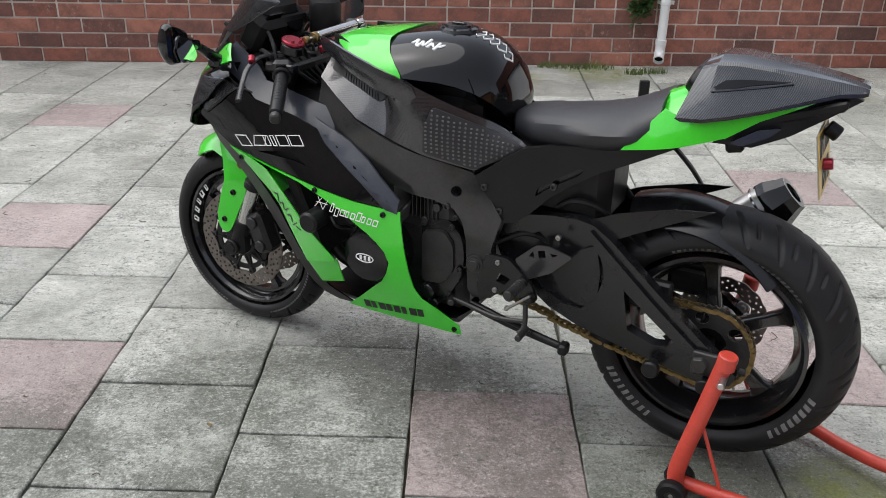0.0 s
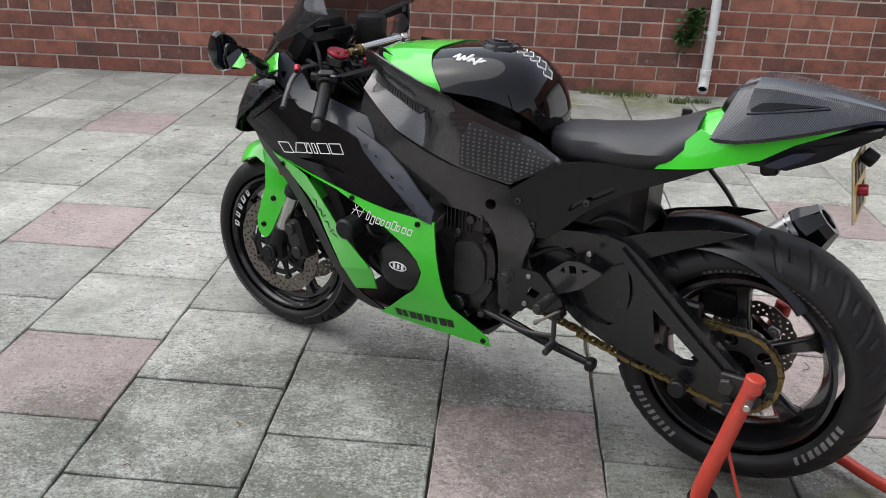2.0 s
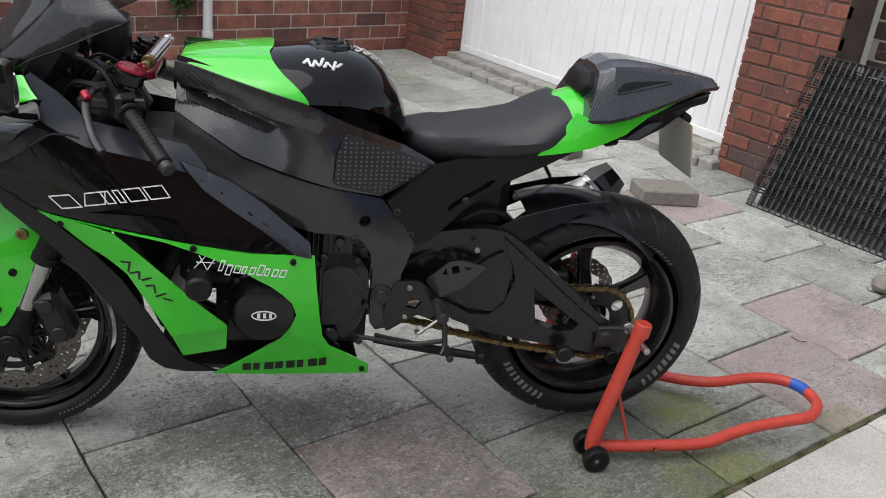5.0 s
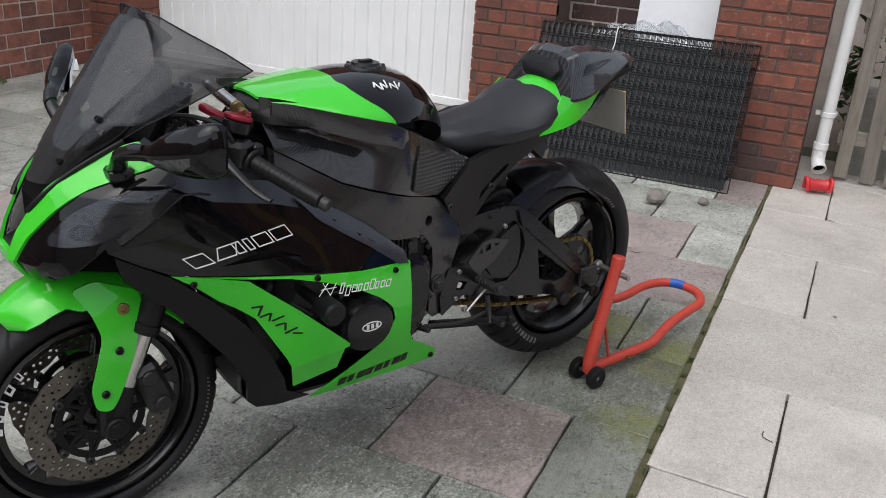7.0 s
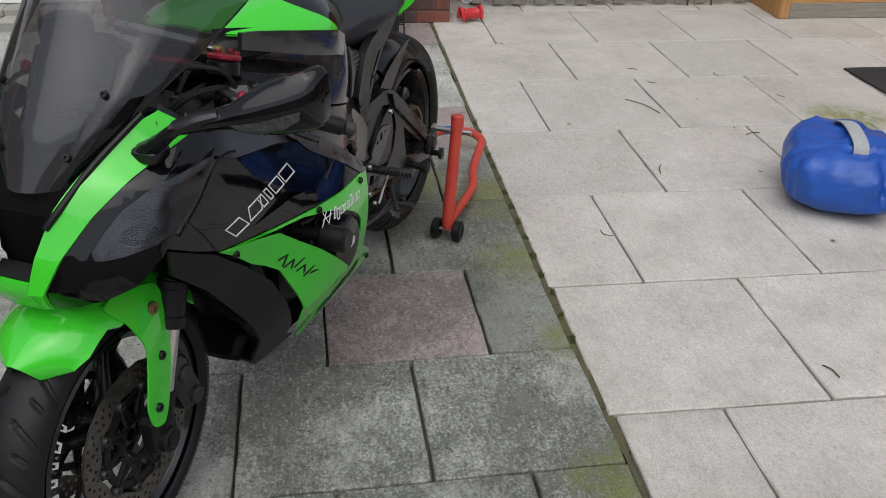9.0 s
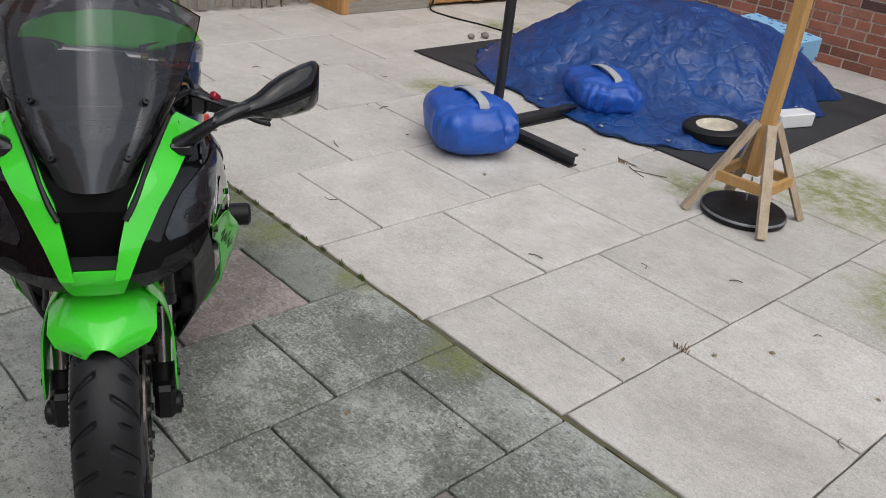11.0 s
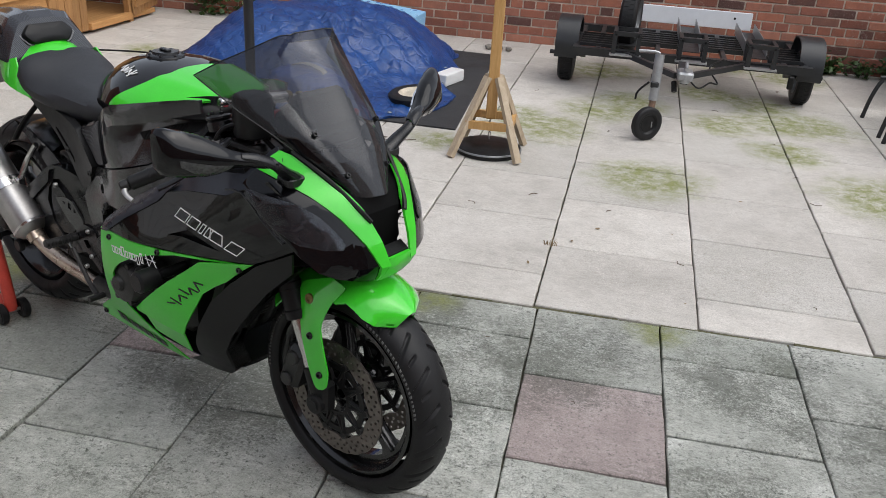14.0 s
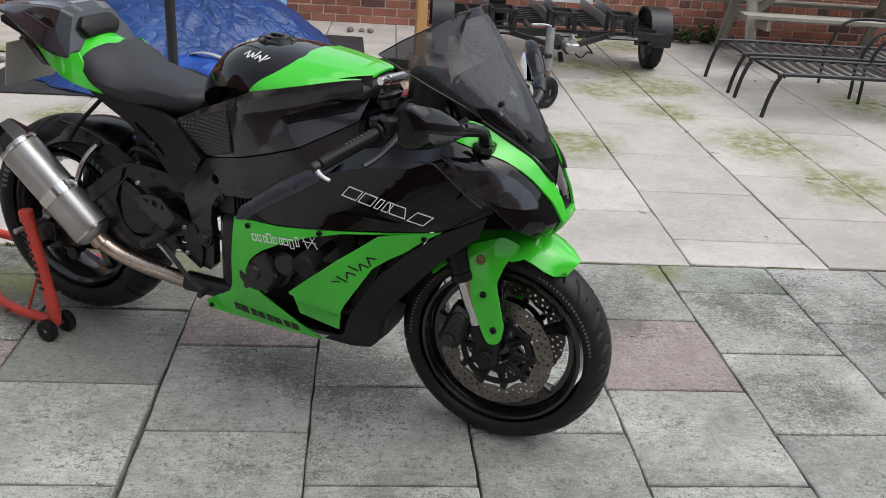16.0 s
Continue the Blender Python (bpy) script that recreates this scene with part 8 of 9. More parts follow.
def pvc_bag(m, label, sx, sy, h, seed):
    """A plump rectangular bag: rounded block with puckered seams and a webbing handle."""
    g = Geo()
    rows_, cols_ = 44, 88
    for j in range(rows_ + 1):
        p = -math.pi / 2 + math.pi * j / rows_
        for i in range(cols_):
            a = 2 * math.pi * i / cols_
            def sp(v, e): return (1 if v > 0 else -1) * abs(v) ** e
            cp = abs(math.cos(p)) ** 0.55 if 0 < j < rows_ else 0.001
            x, y = sx * cp * sp(math.cos(a), 0.62), sy * cp * sp(math.sin(a), 0.62)
            z = h * (0.5 + 0.5 * sp(math.sin(p), 0.8))
            pucker = 0.016 * math.sin(a * 19 + seed) * max(0, math.cos(p)) ** 3 * (0.5 + noise.noise(Vector((x * 6, y * 6, seed))))
            w_ = noise.noise(Vector((x * 5, y * 5 + seed, z * 5)))
            d = 0.020 * noise.noise(Vector((x * 6 + seed, y * 6, z * 6))) + 0.030 * (0.22 - abs(noise.noise(Vector((x * 8 + w_, y * 8, z * 3 + seed))))) + 0.008 * (0.2 - abs(noise.noise(Vector((x * 18 + w_ * 2, y * 18, z * 6)))))
            f_ = 1 + d / max(0.1, sx) + pucker / max(0.1, sx)
            g.v.append((x * f_, y * f_, max(0.0, z + (d if j > 4 else 0))))
    g.f = ring_faces(cols_, rows_ + 1, True, True)
    bag = g.part("blue_bag", M_BAGBLUE)
    bag.matrix_world = m
    tagged(bag, label, "bag", "blue bags")
    pts = [(-0.135, -0.035, h - 0.026), (-0.11, -0.03, h + 0.012), (-0.04, -0.01, h + 0.030), (0.04, 0.01, h + 0.028), (0.11, 0.03, h + 0.008), (0.135, 0.035, h - 0.03)]
    rings_ = []
    for q in smooth_path(pts, 5):
        rings_.append([(q.x - 0.007, q.y + 0.026, q.z), (q.x + 0.007, q.y - 0.026, q.z), (q.x + 0.007, q.y - 0.026, q.z - 0.006), (q.x - 0.007, q.y + 0.026, q.z - 0.006)])
    loft(Geo(), rings_).part("webbing_handle", M_WEB, bag, "grey webbing strap handle")


pvc_bag(pose(0.72, 0.17, 0.0, 0, 0, 152), "plump blue plastic weight bag with a grey strap on the slabs", 0.265, 0.215, 0.255, 1)
pvc_bag(pose(0.80, -0.98, 0.02, -3, 3, 150), "plump blue plastic weight bag lying on the blue tarpaulin", 0.27, 0.20, 0.20, 4)

# dark post on crossed foot bars
po = empty("steel_post", pose(0.80, -0.11, 0), "dark round steel post standing on crossed steel foot bars", "post")


def hbar(name, a, b):
    """A flanged steel bar laid on the ground."""
    a, b = Vector((*a, 0)), Vector((*b, 0))
    d = (b - a).normalized()
    s = Vector((-d.y, d.x, 0))
    prof = [(-.028, 0), (.028, 0), (.028, .008), (.006, .010), (.006, .050), (.028, .052), (.028, .060), (-.028, .060), (-.028, .052), (-.006, .050), (-.006, .010), (-.028, .008)]
    g = loft(Geo(), [[a + s * u + Vector((0, 0, w)) for u, w in prof], [b + s * u + Vector((0, 0, w)) for u, w in prof]])
    g.moved(Matrix.Translation((-0.80, 0.11, 0))).part(name, M_STEELBLK, po, "", 20)


hbar("foot_bar", (0.24, -0.11), (0.84, -0.115))
hbar("foot_bar", (0.79, -0.145), (0.79, -0.74))
hbar("foot_bar", (0.79, -0.075), (0.79, 0.28))
tube(Geo(), [(0, 0, 0.05), (0.0, 0.0, 1.2), (0.0, 0, 2.5)], 0.027, 18, 1).part("tube", M_STEELBLK, po)
cyl(Geo(), (0, 0, 0.03), (0, 0, 0.12), 0.034, 18, 0.003).part("socket", M_STEELBLK, po)


def car_wheel(name, m, label, R=0.2, w=0.075, rimmat=None, parent=None, tread=True):
    g = Geo()
    h = w / 2
    revolve(g, [(R * .6, -h * .85), (R * .78, -h), (R * .93, -h * .9), (R, -h * .62), (R, h * .62), (R * .93, h * .9), (R * .78, h), (R * .6, h * .85)], 44, loop=True)
    ty = g.part(name, M_TYRE, parent)
    if parent is None:
        ty.matrix_world = m
        tagged(ty, label, "wheel")
    else:
        ty.matrix_basis = m
    g = Geo()
    revolve(g, [(R * .62, -h * .9), (R * .58, -h * .8), (R * .52, -h * .1), (R * .3, h * .05), (R * .16, h * .35), (R * .001, h * .35), (R * .001, -h * .2), (R * .3, -h * .3), (R * .52, -h * .4)], 36)
    revolve(g, [(R * .62, h * .9), (R * .58, h * .8), (R * .5, h * .35), (R * .3, h * .25), (R * .14, h * .5), (R * .001, h * .5)][::-1], 36)
    g.part("rim", rimmat or M_RAILGREY, ty)
    if tread:
        g = Geo()
        for k in range(40):
            for s in (-1, 1):
                a = 2 * math.pi * (k + 0.25 * s) / 40
                box(g, R - 0.006, R + 0.0035, s * h * .04 if s > 0 else -h * .58, h * .58 if s > 0 else -h * .04, -0.006, 0.006, 0, Matrix.Rotation(a, 4, "Y"))
        tagged(g.part("tread_pattern", M_TYRE, ty), kind="stuff")
    return ty


car_wheel("spare_wheel", pose(0.10, -1.14, 0.075, 86, 4, 0), "small black tyre on a cream wheel lying on the tarpaulin", 0.18, 0.07, M_CREAM, tread=False)
ob = box(Geo(), -0.14, 0.14, -0.055, 0.055, 0, 0.085, 0.006).part("white_block", M_PVC)
ob.matrix_world = pose(0.03, -1.86, 0.0125, 0, 0, 74)
tagged(ob, "pale white block lying at the edge of the tarpaulin", "block")
ob = box(Geo(), -0.30, 0.30, -0.16, 0.16, 0, 0.17, 0.006).part("patterned_box", M_DOTS)
ob.matrix_world = pose(0.85, -2.98, 0.15, 3, 4, 172)
tagged(ob, "light blue box with dots sticking out from under the tarpaulin", "box")
ob = box(Geo(), -0.26, 0.26, -0.13, 0.13, 0, 0.138, 0.006).part("storage_crate", M_STEELBLK)
ob.matrix_world = pose(0.86, -2.97, 0.0115, 0, 0, 172)
tagged(ob, "dark crate under the dotted box", "crate")


# ---- wooden post on a splayed base with a weight ----
def wooden_post():
    cx, cy = -0.535, -0.40
    p = empty("wooden_post", pose(cx, cy, 0), "pine post on four splayed wooden legs over a black weight", "wooden post")
    box(Geo(), -0.03, 0.03, -0.03, 0.03, 0.20, 2.5, 0.004).part("shaft", W_POST, p).matrix_basis = pose(0, 0, 0, 0, 0, 8)
    for fx, fy in ((.185, .20), (-.20, .18), (-.18, -.20), (.19, -.19)):
        top = Vector((fx * .16, fy * .16, 0.44))
        foot = Vector((fx, fy, 0.0))
        d = (top - foot).normalized()
        s = Vector((-fy, fx, 0)).normalized()
        u = s.cross(d)
        g = loft(Geo(), [[Vector((c.x, c.y, c.z)) + s * a * .021 + u * b * .014 for a, b in ((-1, -1), (1, -1), (1, 1), (-1, 1))] for c in (foot + d * .006, top)])
        g.v = [(x, y, max(0.0, z)) for x, y, z in g.v]
        g.part("leg", W_LEG, p, "", 20)
    for a, b in (((.12, .13), (-.13, .115)), ((-.12, -.13), (.125, -.12)), ((.13, -.12), (.12, .125)), ((-.13, .115), (-.12, -.125))):
        a, b = Vector((*a, .185)), Vector((*b, .185))
        d = (b - a).normalized()
        s = Vector((-d.y, d.x, 0)) * .012
        loft(Geo(), [[c + s + Vector((0, 0, .022)), c - s + Vector((0, 0, .022)), c - s - Vector((0, 0, .022)), c + s - Vector((0, 0, .022))] for c in (a, b)]).part("brace", W_POST, p, "", 20)
    g = Geo()
    for k in range(5):
        m = Matrix.Translation((0, 0, .085 + k * .022)) @ Matrix.Rotation(radians(90 * (k % 2)), 4, "Z")
        tube(g, [m @ Vector(q) for q in ((0, .007, 0), (0, 0, .013), (0, -.007, 0), (0, 0, -.013))], .0025, 6, 3, closed=True)
    g.part("chain", M_STEEL, p)
    g = Geo()
    revolve(g, [(.001, .055), (.05, .058), (.12, .052), (.165, .045), (.185, .036), (.192, .020), (.190, .004), (.185, 0), (.001, 0)], 44, Matrix.Rotation(radians(90), 4, "X"))
    w = g.part("weight_disc", M_MATT)
    w.matrix_world = pose(cx, cy, 0)
    tagged(w, "dusty black round weight under the wooden post", "weight")
    g = Geo()
    revolve(g, [(.190, .020), (.194, .024), (.192, .029), (.187, .033)], 44, Matrix.Rotation(radians(90), 4, "X"))
    g.part("pale_rim_line", M_RAILGREY, w)


wooden_post()


# ---- motorcycle trailer ----
def trailer():
    o = Vector((-1.62, -2.45, 0))
    t = empty("trailer", pose(*o), "black steel three-rail motorcycle trailer with galvanised jockey wheel", "trailer")
    m = Matrix.Translation(-o)

    def put(name, g, mat=M_STEELBLK, parent=t, label="", sm=30):
        return g.moved(m).part(name, mat, parent, label, sm)

    def bar(a, b, w=.022, h=.022):
        a, b = Vector(a), Vector(b)
        d = (b - a).normalized()
        s = d.cross(Vector((0, 0, 1)))
        s = s.normalized() if s.length > .05 else Vector((1, 0, 0))
        u = s.cross(d)
        return loft(Geo(), [[c + s * w + u * h, c - s * w + u * h, c - s * w - u * h, c + s * w - u * h] for c in (a, b)])
    for y, z in ((-2.06, .31), (-2.62, .31), (-3.08, .31)):
        put("cross_tube", bar((-.84, y, z), (-2.52, y - .06, z), .030, .028))
    for x in (-.86, -2.48):
        put("side_rail", bar((x, -2.09, .31), (x, -3.08, .31), .022, .022))
    for k in range(6):
        y = -2.14 - k * .09
        put("rack_bar", bar((-.88, y, .345), (-1.16, y, .345), .007, .012))
        put("rack_bar", bar((-2.22, y - .06, .345), (-2.47, y - .07, .345), .008, .012))
        put("rack_bar", bar((-1.30, y - .3, .335), (-2.08, y - .32, .335), .014, .014))
    for x in (-1.22, -1.68, -2.15):
        for u in (-.072, .072):
            put("channel_flange", box(Geo(), x + u - .004, x + u + .004, -3.30, -2.32, .335, .425, .002), M_GALV, label="bare steel flange of the wheel channel")
        put("channel_plate", box(Geo(), x - .067, x + .067, -3.30, -2.20, .345, .352, .002), M_STEELBLK)
        hoop = [(x - .085, -1.98, .31), (x - .085, -1.98, .47), (x + .085, -1.98, .47), (x + .085, -1.98, .31)]
        for a, b in ((hoop[0], hoop[1]), (hoop[1], hoop[2]), (hoop[2], hoop[3])):
            put("wheel_chock_bar", bar(a, b, .015, .015))
        hoop2 = [(px, py - .22, pz) for px, py, pz in hoop]
        for a, b in ((hoop2[0], hoop2[1]), (hoop2[1], hoop2[2]), (hoop2[2], hoop2[3]), (hoop[1], hoop2[1]), (hoop[2], hoop2[2])):
            put("wheel_chock_bar", bar(a, b, .013, .013))
        put("chock_lip", bar((x - .11, -1.975, .322), (x + .11, -1.975, .322), .030, .006), M_GALV, label="bare metal lip")
        put("chock_plate", box(Geo(), x - .07, x + .07, -2.2, -1.99, .318, .324), M_STEELBLK)
    for x in (-1.02, -1.45, -1.92, -2.33):
        put("deck_rail", bar((x, -2.08, .325), (x, -3.10, .325), .016, .016))
    put("lamp_board", box(Geo(), -2.20, -1.12, -3.36, -3.335, .36, .50, .003), M_BOARDW, label="white trailer lamp board")
    for sx_, bx in ((-1.27, 0), (-2.06, 1)):
        put("board_bolt", cyl(Geo(), (sx_, -3.335, .45), (sx_, -3.328, .45), .010, 10, .001), M_MATT)
    for x0 in (-1.22, -2.05):
        put("drawbar", bar((x0, -2.06, .315), (-1.60 + (.03 if x0 > -1.5 else -.03), -1.50, .315), .016, .018))
    put("drawbar", bar((-1.62, -1.9, .31), (-1.62, -1.36, .32), .024, .024))
    g = box(Geo(), -1.67, -1.57, -1.44, -1.28, .33, .385, .012)
    cyl(g, (-1.62, -1.31, .315), (-1.62, -1.31, .375), .032, 16, .006)
    tube(g, [(-1.62, -1.40, .385), (-1.62, -1.36, .43), (-1.62, -1.27, .41)], .011, 8)
    put("coupling", g, M_GALV, label="galvanised ball coupling")
    put("wiring", tube(Geo(), [(-1.64, -1.5, .32), (-1.72, -1.45, .26), (-1.80, -1.6, .27), (-1.86, -1.7, .25), (-1.8, -1.8, .33), (-1.9, -1.98, .36)], .006, 7), M_MATT)
    put("lighting_plug", cyl(Geo(), (-1.56, -1.40, .30), (-1.57, -1.36, .24), .018, 12, .004), M_MATT)
    # jockey wheel
    put("jockey_tube", tube(Geo(), [(-1.44, -1.20, .50), (-1.44, -1.16, .22)], .030, 16, 1), M_GALV, label="galvanised jockey tube")
    put("jockey_inner", tube(Geo(), [(-1.44, -1.165, .26), (-1.435, -1.13, .12), (-1.43, -1.08, .105)], .021, 14, 3), M_RUSTY, label="worn jockey leg with rust")
    g = tube(Geo(), [(-1.44, -1.20, .505), (-1.40, -1.20, .515), (-1.31, -1.195, .512)], .009, 8)
    put("crank_handle", g, M_GALV)
    put("clamp", box(Geo(), -1.46, -1.41, -1.40, -1.14, .30, .34, .008), M_STEELBLK)
    g = tube(Geo(), [(-1.40, -1.17, .33), (-1.34, -1.15, .27), (-1.33, -1.14, .22)], .007, 7)
    put("clamp_lever", g, M_MATT)
    for s in (-.030, .030):
        put("fork_plate", bar((-1.43 + s, -1.12, .115), (-1.42 + s, -1.02, .098), .003, .016), M_GALV)
    car_wheel("jockey_wheel", m @ pose(-1.42, -1.015, .105, 0, 0, 38), "", .105, .05, M_MATT, t, False)
    # road wheels and mudguards
    for x in (-.78, -2.53):
        car_wheel("road_wheel", m @ pose(x, -2.47, .2, 0, 0, 90), "", .2, .12, M_RAILGREY, t)
        rings_ = []
        for dy_, dz_ in ((.25, .14), (.25, .22), (.235, .29), (.19, .36), (.12, .40), (.0, .412), (-.12, .40), (-.19, .36), (-.235, .29), (-.25, .22), (-.25, .14)):
            rings_.append([(x - .085, -2.47 + dy_, .08 + dz_), (x + .085, -2.47 + dy_, .08 + dz_), (x + .085, -2.47 + dy_ * .96, .074 + dz_ * .985), (x - .085, -2.47 + dy_ * .96, .074 + dz_ * .985)])
        put("mudguard", loft(Geo(), rings_), M_STEELBLK)
        put("suspension_arm", bar((x + (.12 if x < -1.6 else -.12), -2.47, .2), (x + (.12 if x < -1.6 else -.12), -2.25, .29), .02, .02))
        put("axle_stub", cyl(Geo(), (x - .14, -2.47, .2), (x + .14, -2.47, .2), .016, 12), M_STEELBLK)
    put("marker_lamp", box(Geo(), -2.40, -2.36, -2.05, -2.02, .19, .28, .008), M_MATT, label="small dark side lamp")
    car_wheel("spare_wheel", m @ pose(-1.22, -2.45, .50, 0, 6, 84), "", .235, .13, M_RAILGREY, t)
    return t


trailer()


# ---- black tubular bed frame with slats ----
def bed_frame(yc, label, armrest):
    b = empty("slatted_bed_frame", pose(-3.45, yc, 0), label, "bed frame", "metal bed frames")
    w = .26
    for s in (-1, 1):
        pts = [(.50, s * w, 0.0), (.475, s * w, .15), (.43, s * w, .275), (.36, s * w, .302), (-.5, s * w, .302), (-1.2, s * w, .302), (-1.27, s * w, .28), (-1.31, s * w, .15), (-1.33, s * w, 0)]
        tube(Geo(), pts, .0145, 12, 5).part("side_tube", M_STEELBLK, b)
        tube(Geo(), [(-.44, s * w, .30), (-.455, s * w, .15), (-.46, s * w, 0)], .0125, 10, 3).part("leg", M_STEELBLK, b)
        if armrest:
            tube(Geo(), [(-.47, s * w, .29), (-.50, s * w, .40), (-.58, s * w, .50), (-.72, s * w, .53), (-1.0, s * w, .52), (-1.15, s * w, .50), (-1.2, s * w, .40), (-1.2, s * w, .30)], .0125, 10, 5).part("arm_tube", M_STEELBLK, b)
    for x in (.40, -.42, -1.2):
        tube(Geo(), [(x, -w, .285), (x, w, .285)], .011, 10, 1).part("cross_tube", M_STEELBLK, b)
    for k in range(17):
        x = .33 - k * .09
        rings_ = [[(x - .022, y, z), (x + .022, y, z), (x + .022, y, z + .003), (x - .022, y, z + .003)] for y, z in ((-w, .300), (-w * .5, .289), (0, .286), (w * .5, .289), (w, .300))]
        loft(Geo(), rings_).part("slat", M_STEELBLK, b)


bed_frame(-1.32, "black tubular metal bed frame with thin slats on the slabs", True)
bed_frame(-1.98, "black tubular metal bed frame with thin slats beside the bench", True)


# ---- weathered picnic bench ----
def picnic_bench():
    b = empty("picnic_bench", pose(-4.3, -3.15, 0), "weathered grey wooden picnic bench with mossy planks", "picnic bench")

    def plank(name, a, c, w, h):
        a, c = Vector(a), Vector(c)
        d = (c - a).normalized()
        s = d.cross(Vector((0, 1, 0)) if abs(d.y) < .8 else Vector((1, 0, 0))).normalized()
        u = s.cross(d)
        g = Geo()
        L_ = (c - a).length
        box(g, 0, L_, -w / 2, w / 2, -h / 2, h / 2, .004)
        mm = Matrix(((d.x, s.x, u.x, a.x), (d.y, s.y, u.y, a.y), (d.z, s.z, u.z, a.z), (0, 0, 0, 1)))
        ob_ = g.part(name, W_GREYX, b)
        ob_.matrix_basis = mm
    for x in (.78, -.62):
        plank("leg", (x, .38, .02), (x, .10, .72), .09, .04)
        plank("leg", (x, -.38, .02), (x, -.10, .72), .09, .04)
        plank("cross_beam", (x - .045, -.52, .37), (x - .045, .52, .37), .09, .04)
        plank("cross_beam", (x - .045, -.34, .68), (x - .045, .34, .68), .07, .04)
    plank("diagonal_brace", (.70, .0, .37), (.35, 0, .70), .07, .035)
    for y in (.50, .40, -.40, -.50):
        box(Geo(), -.95, .95, y - .045, y + .045, .42, .455, .005).part("seat_plank", W_GREYX, b)
    for k in range(5):
        y = -.26 + k * .13
        box(Geo(), -.95, .95, y - .058, y + .058, .72, .755, .005).part("table_plank", W_GREYX, b)


picnic_bench()


# ---- plants and litter ----
def foliage(name, label, spots, seed, count, size, mat, category):
    rr_ = random.Random(seed)
    g = Geo()
    for k in range(count):
        (cx, cy, cz), (rx, ry, rz) = rr_.choice(spots)
        p = Vector((cx + rr_.gauss(0, .45) * rx, cy + rr_.gauss(0, .45) * ry, max(0.012, cz + rr_.gauss(0, .45) * rz)))
        s = size * rr_.uniform(.6, 1.25)
        mm = Matrix.Translation(p) @ Matrix.Rotation(rr_.uniform(0, 6.28), 4, "Z") @ Matrix.Rotation(rr_.uniform(-.9, .9), 4, "X") @ Matrix.Rotation(rr_.uniform(-.7, .7), 4, "Y")
        leaf = [(0, -.5, 0), (.38, -.22, .08), (.44, .08, .1), (.18, .30, .06), (0, .58, -.04), (-.18, .30, .06), (-.44, .08, .1), (-.38, -.22, .08), (0, 0, 0)]
        g.add([mm @ (Vector(q) * s) for q in leaf], [(8, i, (i + 1) % 8) for i in range(8)])
    tagged(g.part(name, mat, None, "", 0), label, category, kind="stuff")


foliage("ivy", "dark green ivy growing at the foot of the boundary wall", [((-2.95, -3.70, .07), (.12, .10, .09)), ((-3.2, -3.70, .07), (.2, .1, .09)), ((-3.5, -3.72, .09), (.2, .1, .1)), ((-2.75, -3.72, .05), (.1, .06, .05))], 5, 420, .05, M_LEAF, "ivy")
foliage("shrub", "dark green shrub between the shed and the wall", [((2.75, -3.55, .2), (.25, .12, .25)), ((2.4, -3.6, .12), (.2, .1, .15)), ((2.9, -3.5, .6), (.2, .12, .5))], 6, 520, .055, M_LEAF, "shrub")
foliage("ivy", "tuft of green ivy climbing beside the white downpipe", [((1.21, 6.475, .50), (.09, .035, .11)), ((1.18, 6.475, .42), (.08, .035, .08)), ((1.23, 6.475, .58), (.06, .03, .07))], 7, 330, .046, M_LEAF, "ivy")
foliage("shrub", "green plants behind the picket fence", [((3.9, 1.15, .55), (.1, .1, .25)), ((3.85, .95, .9), (.15, .15, .25)), ((3.8, .2, .7), (.2, .2, .3))], 9, 300, .06, M_LEAF, "shrub")


def tufts(name, label, spots, seed, per, h, mat, category="weeds"):
    rr_ = random.Random(seed)
    g = Geo()
    for cx, cy, r_ in spots:
        for k in range(per):
            a, q = rr_.uniform(0, 6.28), r_ * rr_.random() ** .6
            x, y = cx + q * math.cos(a), cy + q * .5 * math.sin(a)
            b = rr_.uniform(0, 6.28)
            hh = h * rr_.uniform(.4, 1.2)
            dx, dy = math.cos(b) * hh * .6, math.sin(b) * hh * .6
            w = .0022
            g.add([(x - w, y, -.01), (x + w, y + w, -.01), (x + dx * .4 + w * .7, y + dy * .4, hh * .65), (x + dx * .4 - w * .7, y + dy * .4, hh * .65), (x + dx, y + dy, hh * .9)], [(0, 1, 2, 3), (3, 2, 4)])
    tagged(g.part(name, mat, None, "", 0), label, category, kind="stuff")


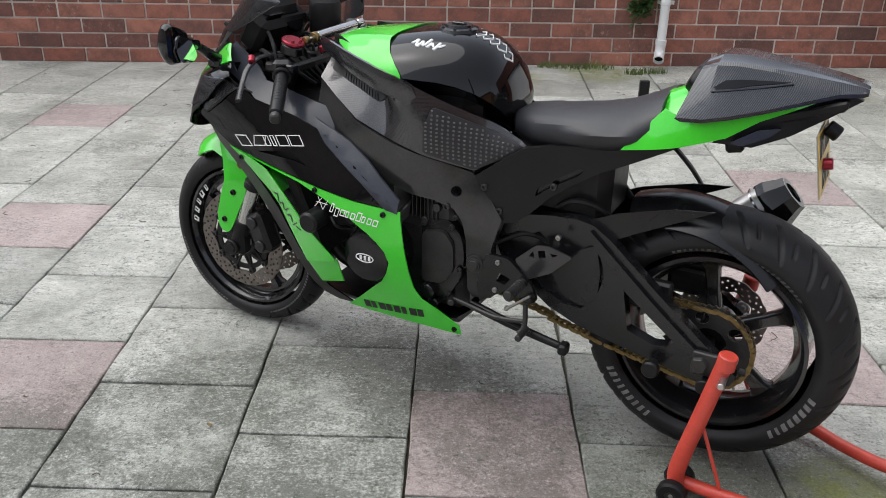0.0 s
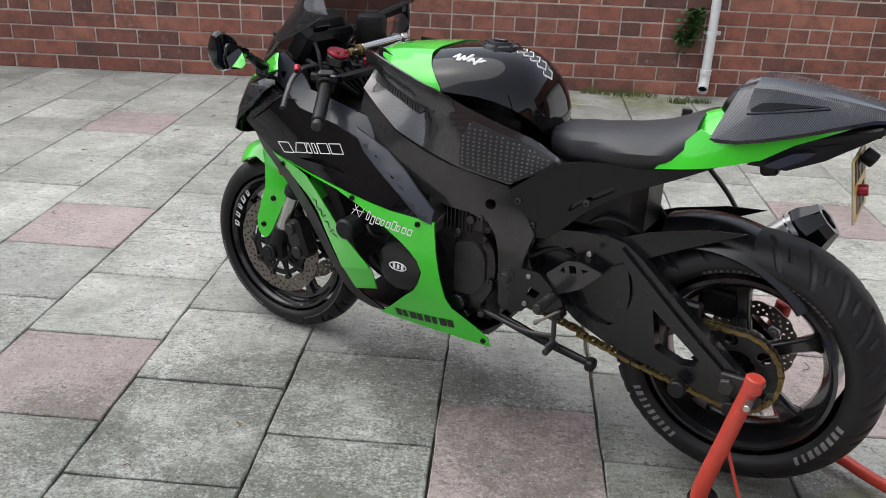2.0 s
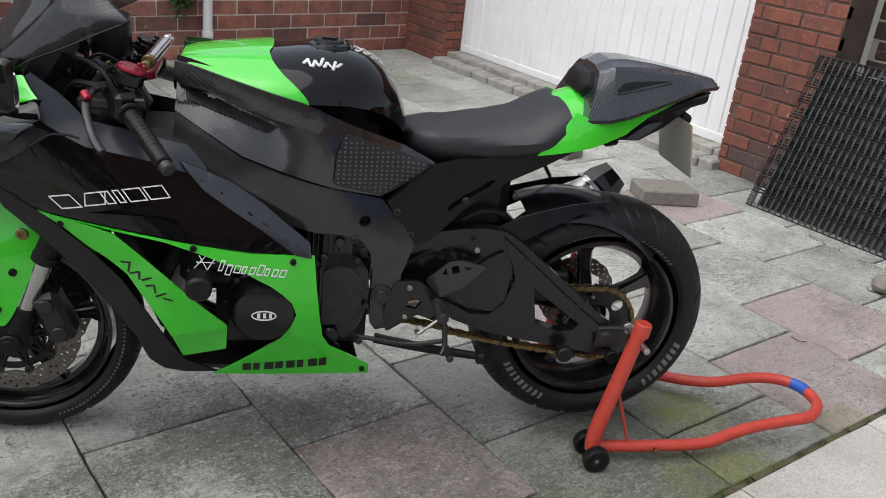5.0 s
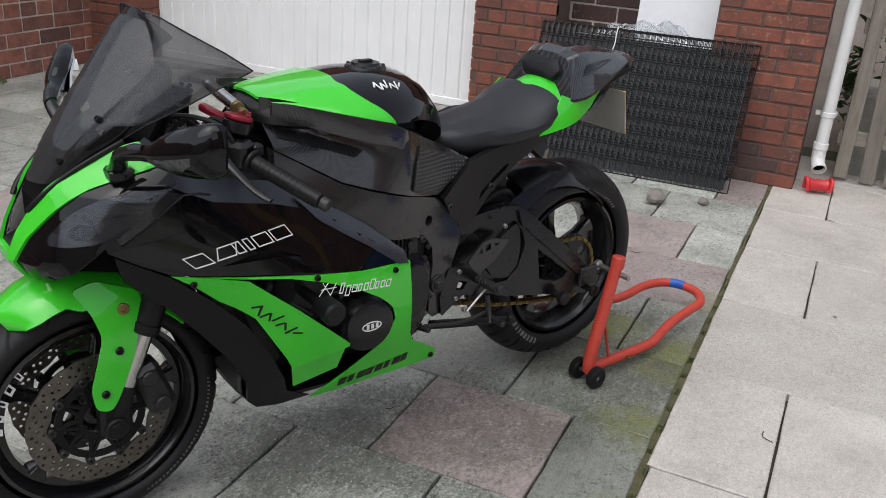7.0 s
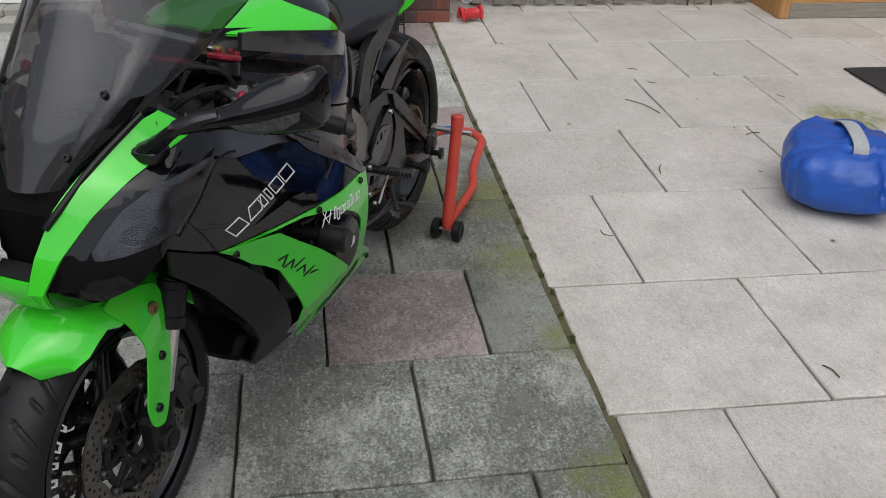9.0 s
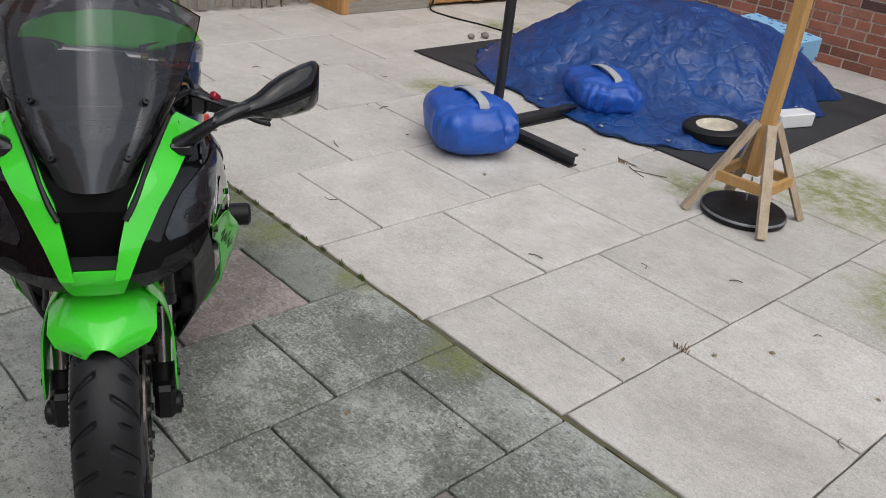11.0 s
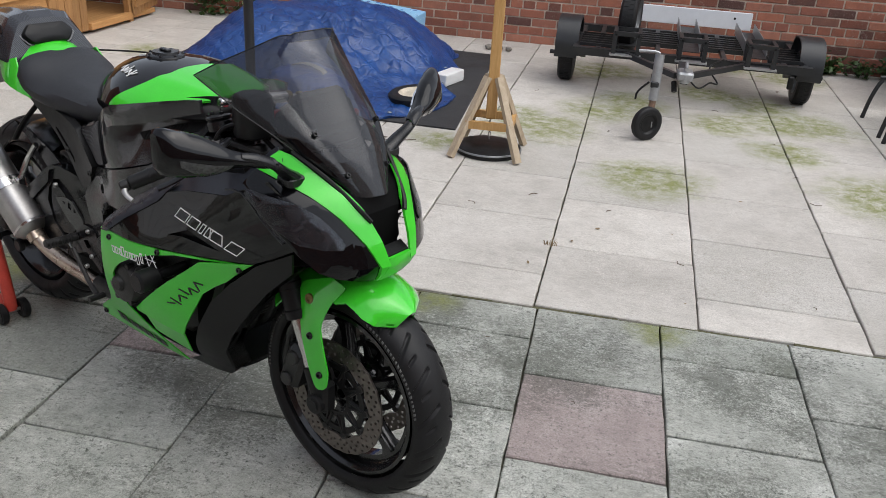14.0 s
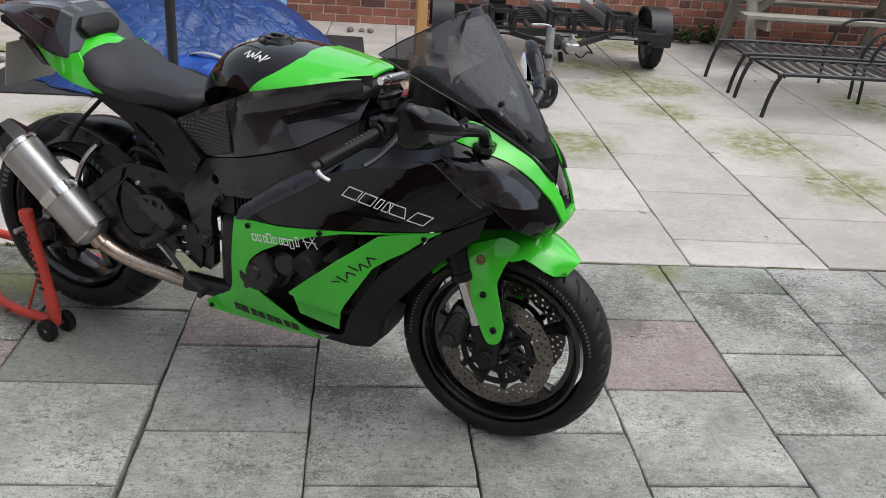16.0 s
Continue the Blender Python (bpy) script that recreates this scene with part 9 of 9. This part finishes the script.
tufts("weeds", "thin green weeds and moss along the back wall", [(.72, 6.40, .14), (.9, 6.42, .16), (.55, 6.40, .1), (1.3, 6.30, .1), (1.15, 6.25, .08), (-.4, 6.33, .05), (-1.6, 6.22, .04), (2.2, 6.55, .08)], 3, 90, .05, M_GRASS)
tufts("moss_tufts", "low moss and grass in the paving joints", [(-.1 + .12 * k, seam_y(-.1 + .12 * k) - .004, .02) for k in range(15)] + [(2.75 + .02 * math.sin(k), 1.5 + .16 * k, .06) for k in range(7)] + [(3.16, 1.5 + .1 * k, .05) for k in range(5)], 4, 16, .014, M_GRASS)
tufts("dry_straw", "dry straw tuft growing in a paving joint", [(-1.04, .81, .03), (.15, -.39, .025)], 12, 14, .032, M_DRYLEAF, "straw")

rr = random.Random(31)
g, h = Geo(), Geo()
for k in range(150):
    x, y = rr.uniform(-3.6, 3.0), rr.uniform(-3.2, 5.9)
    a = rr.uniform(0, 6.28)
    if k % 3:
        L_ = rr.uniform(.008, .035)
        tube(g, [(x, y, .004), (x + math.cos(a) * L_, y + math.sin(a) * L_, .005), (x + math.cos(a + .6) * L_ * 1.7, y + math.sin(a + .6) * L_ * 1.7, .004)], .0016, 4, 2)
    else:
        s = rr.uniform(.006, .016)
        mm = pose(x, y, .004, rr.uniform(-20, 20), rr.uniform(-20, 20), math.degrees(a))
        h.add([mm @ (Vector(q) * s) for q in ((0, -1, 0), (.5, -.3, .15), (.45, .4, .2), (0, 1, 0), (-.45, .4, .2), (-.5, -.3, .15))], [(0, 1, 2, 3, 4, 5)])
tagged(g.part("twigs", M_TWIG), "small broken twigs scattered on the slabs", "twigs", kind="stuff")
tagged(h.part("dead_leaves", M_DRYLEAF, smooth=0), "small dead leaves scattered on the slabs", "leaves", kind="stuff")
g = Geo()
for x, y, a, L_ in ((1.62, .55, 20, .22), (1.35, .18, 95, .07), (2.25, .45, 60, .05), (1.05, .75, 150, .09), (.05, -.36, 200, .16), (.2, -.42, 170, .12), (.1, -.38, 150, .14), (-.9, .2, 30, .05), (-.35, .75, 10, .06)):
    a = radians(a)
    tube(g, [(x, y, .004), (x + L_ * .5 * math.cos(a), y + L_ * .5 * math.sin(a), .007), (x + L_ * math.cos(a + .15), y + L_ * math.sin(a + .15), .004)], .0022, 5, 3)
tagged(g.part("fallen_twig", M_TWIG), "thin fallen twigs on the pale slabs", "twigs", kind="stuff")

# ---- the many pieces last: slabs and bricks ----
for item in late_slabs:
    slab(*item)
for item in late_bricks:
    lay_bricks(*item)
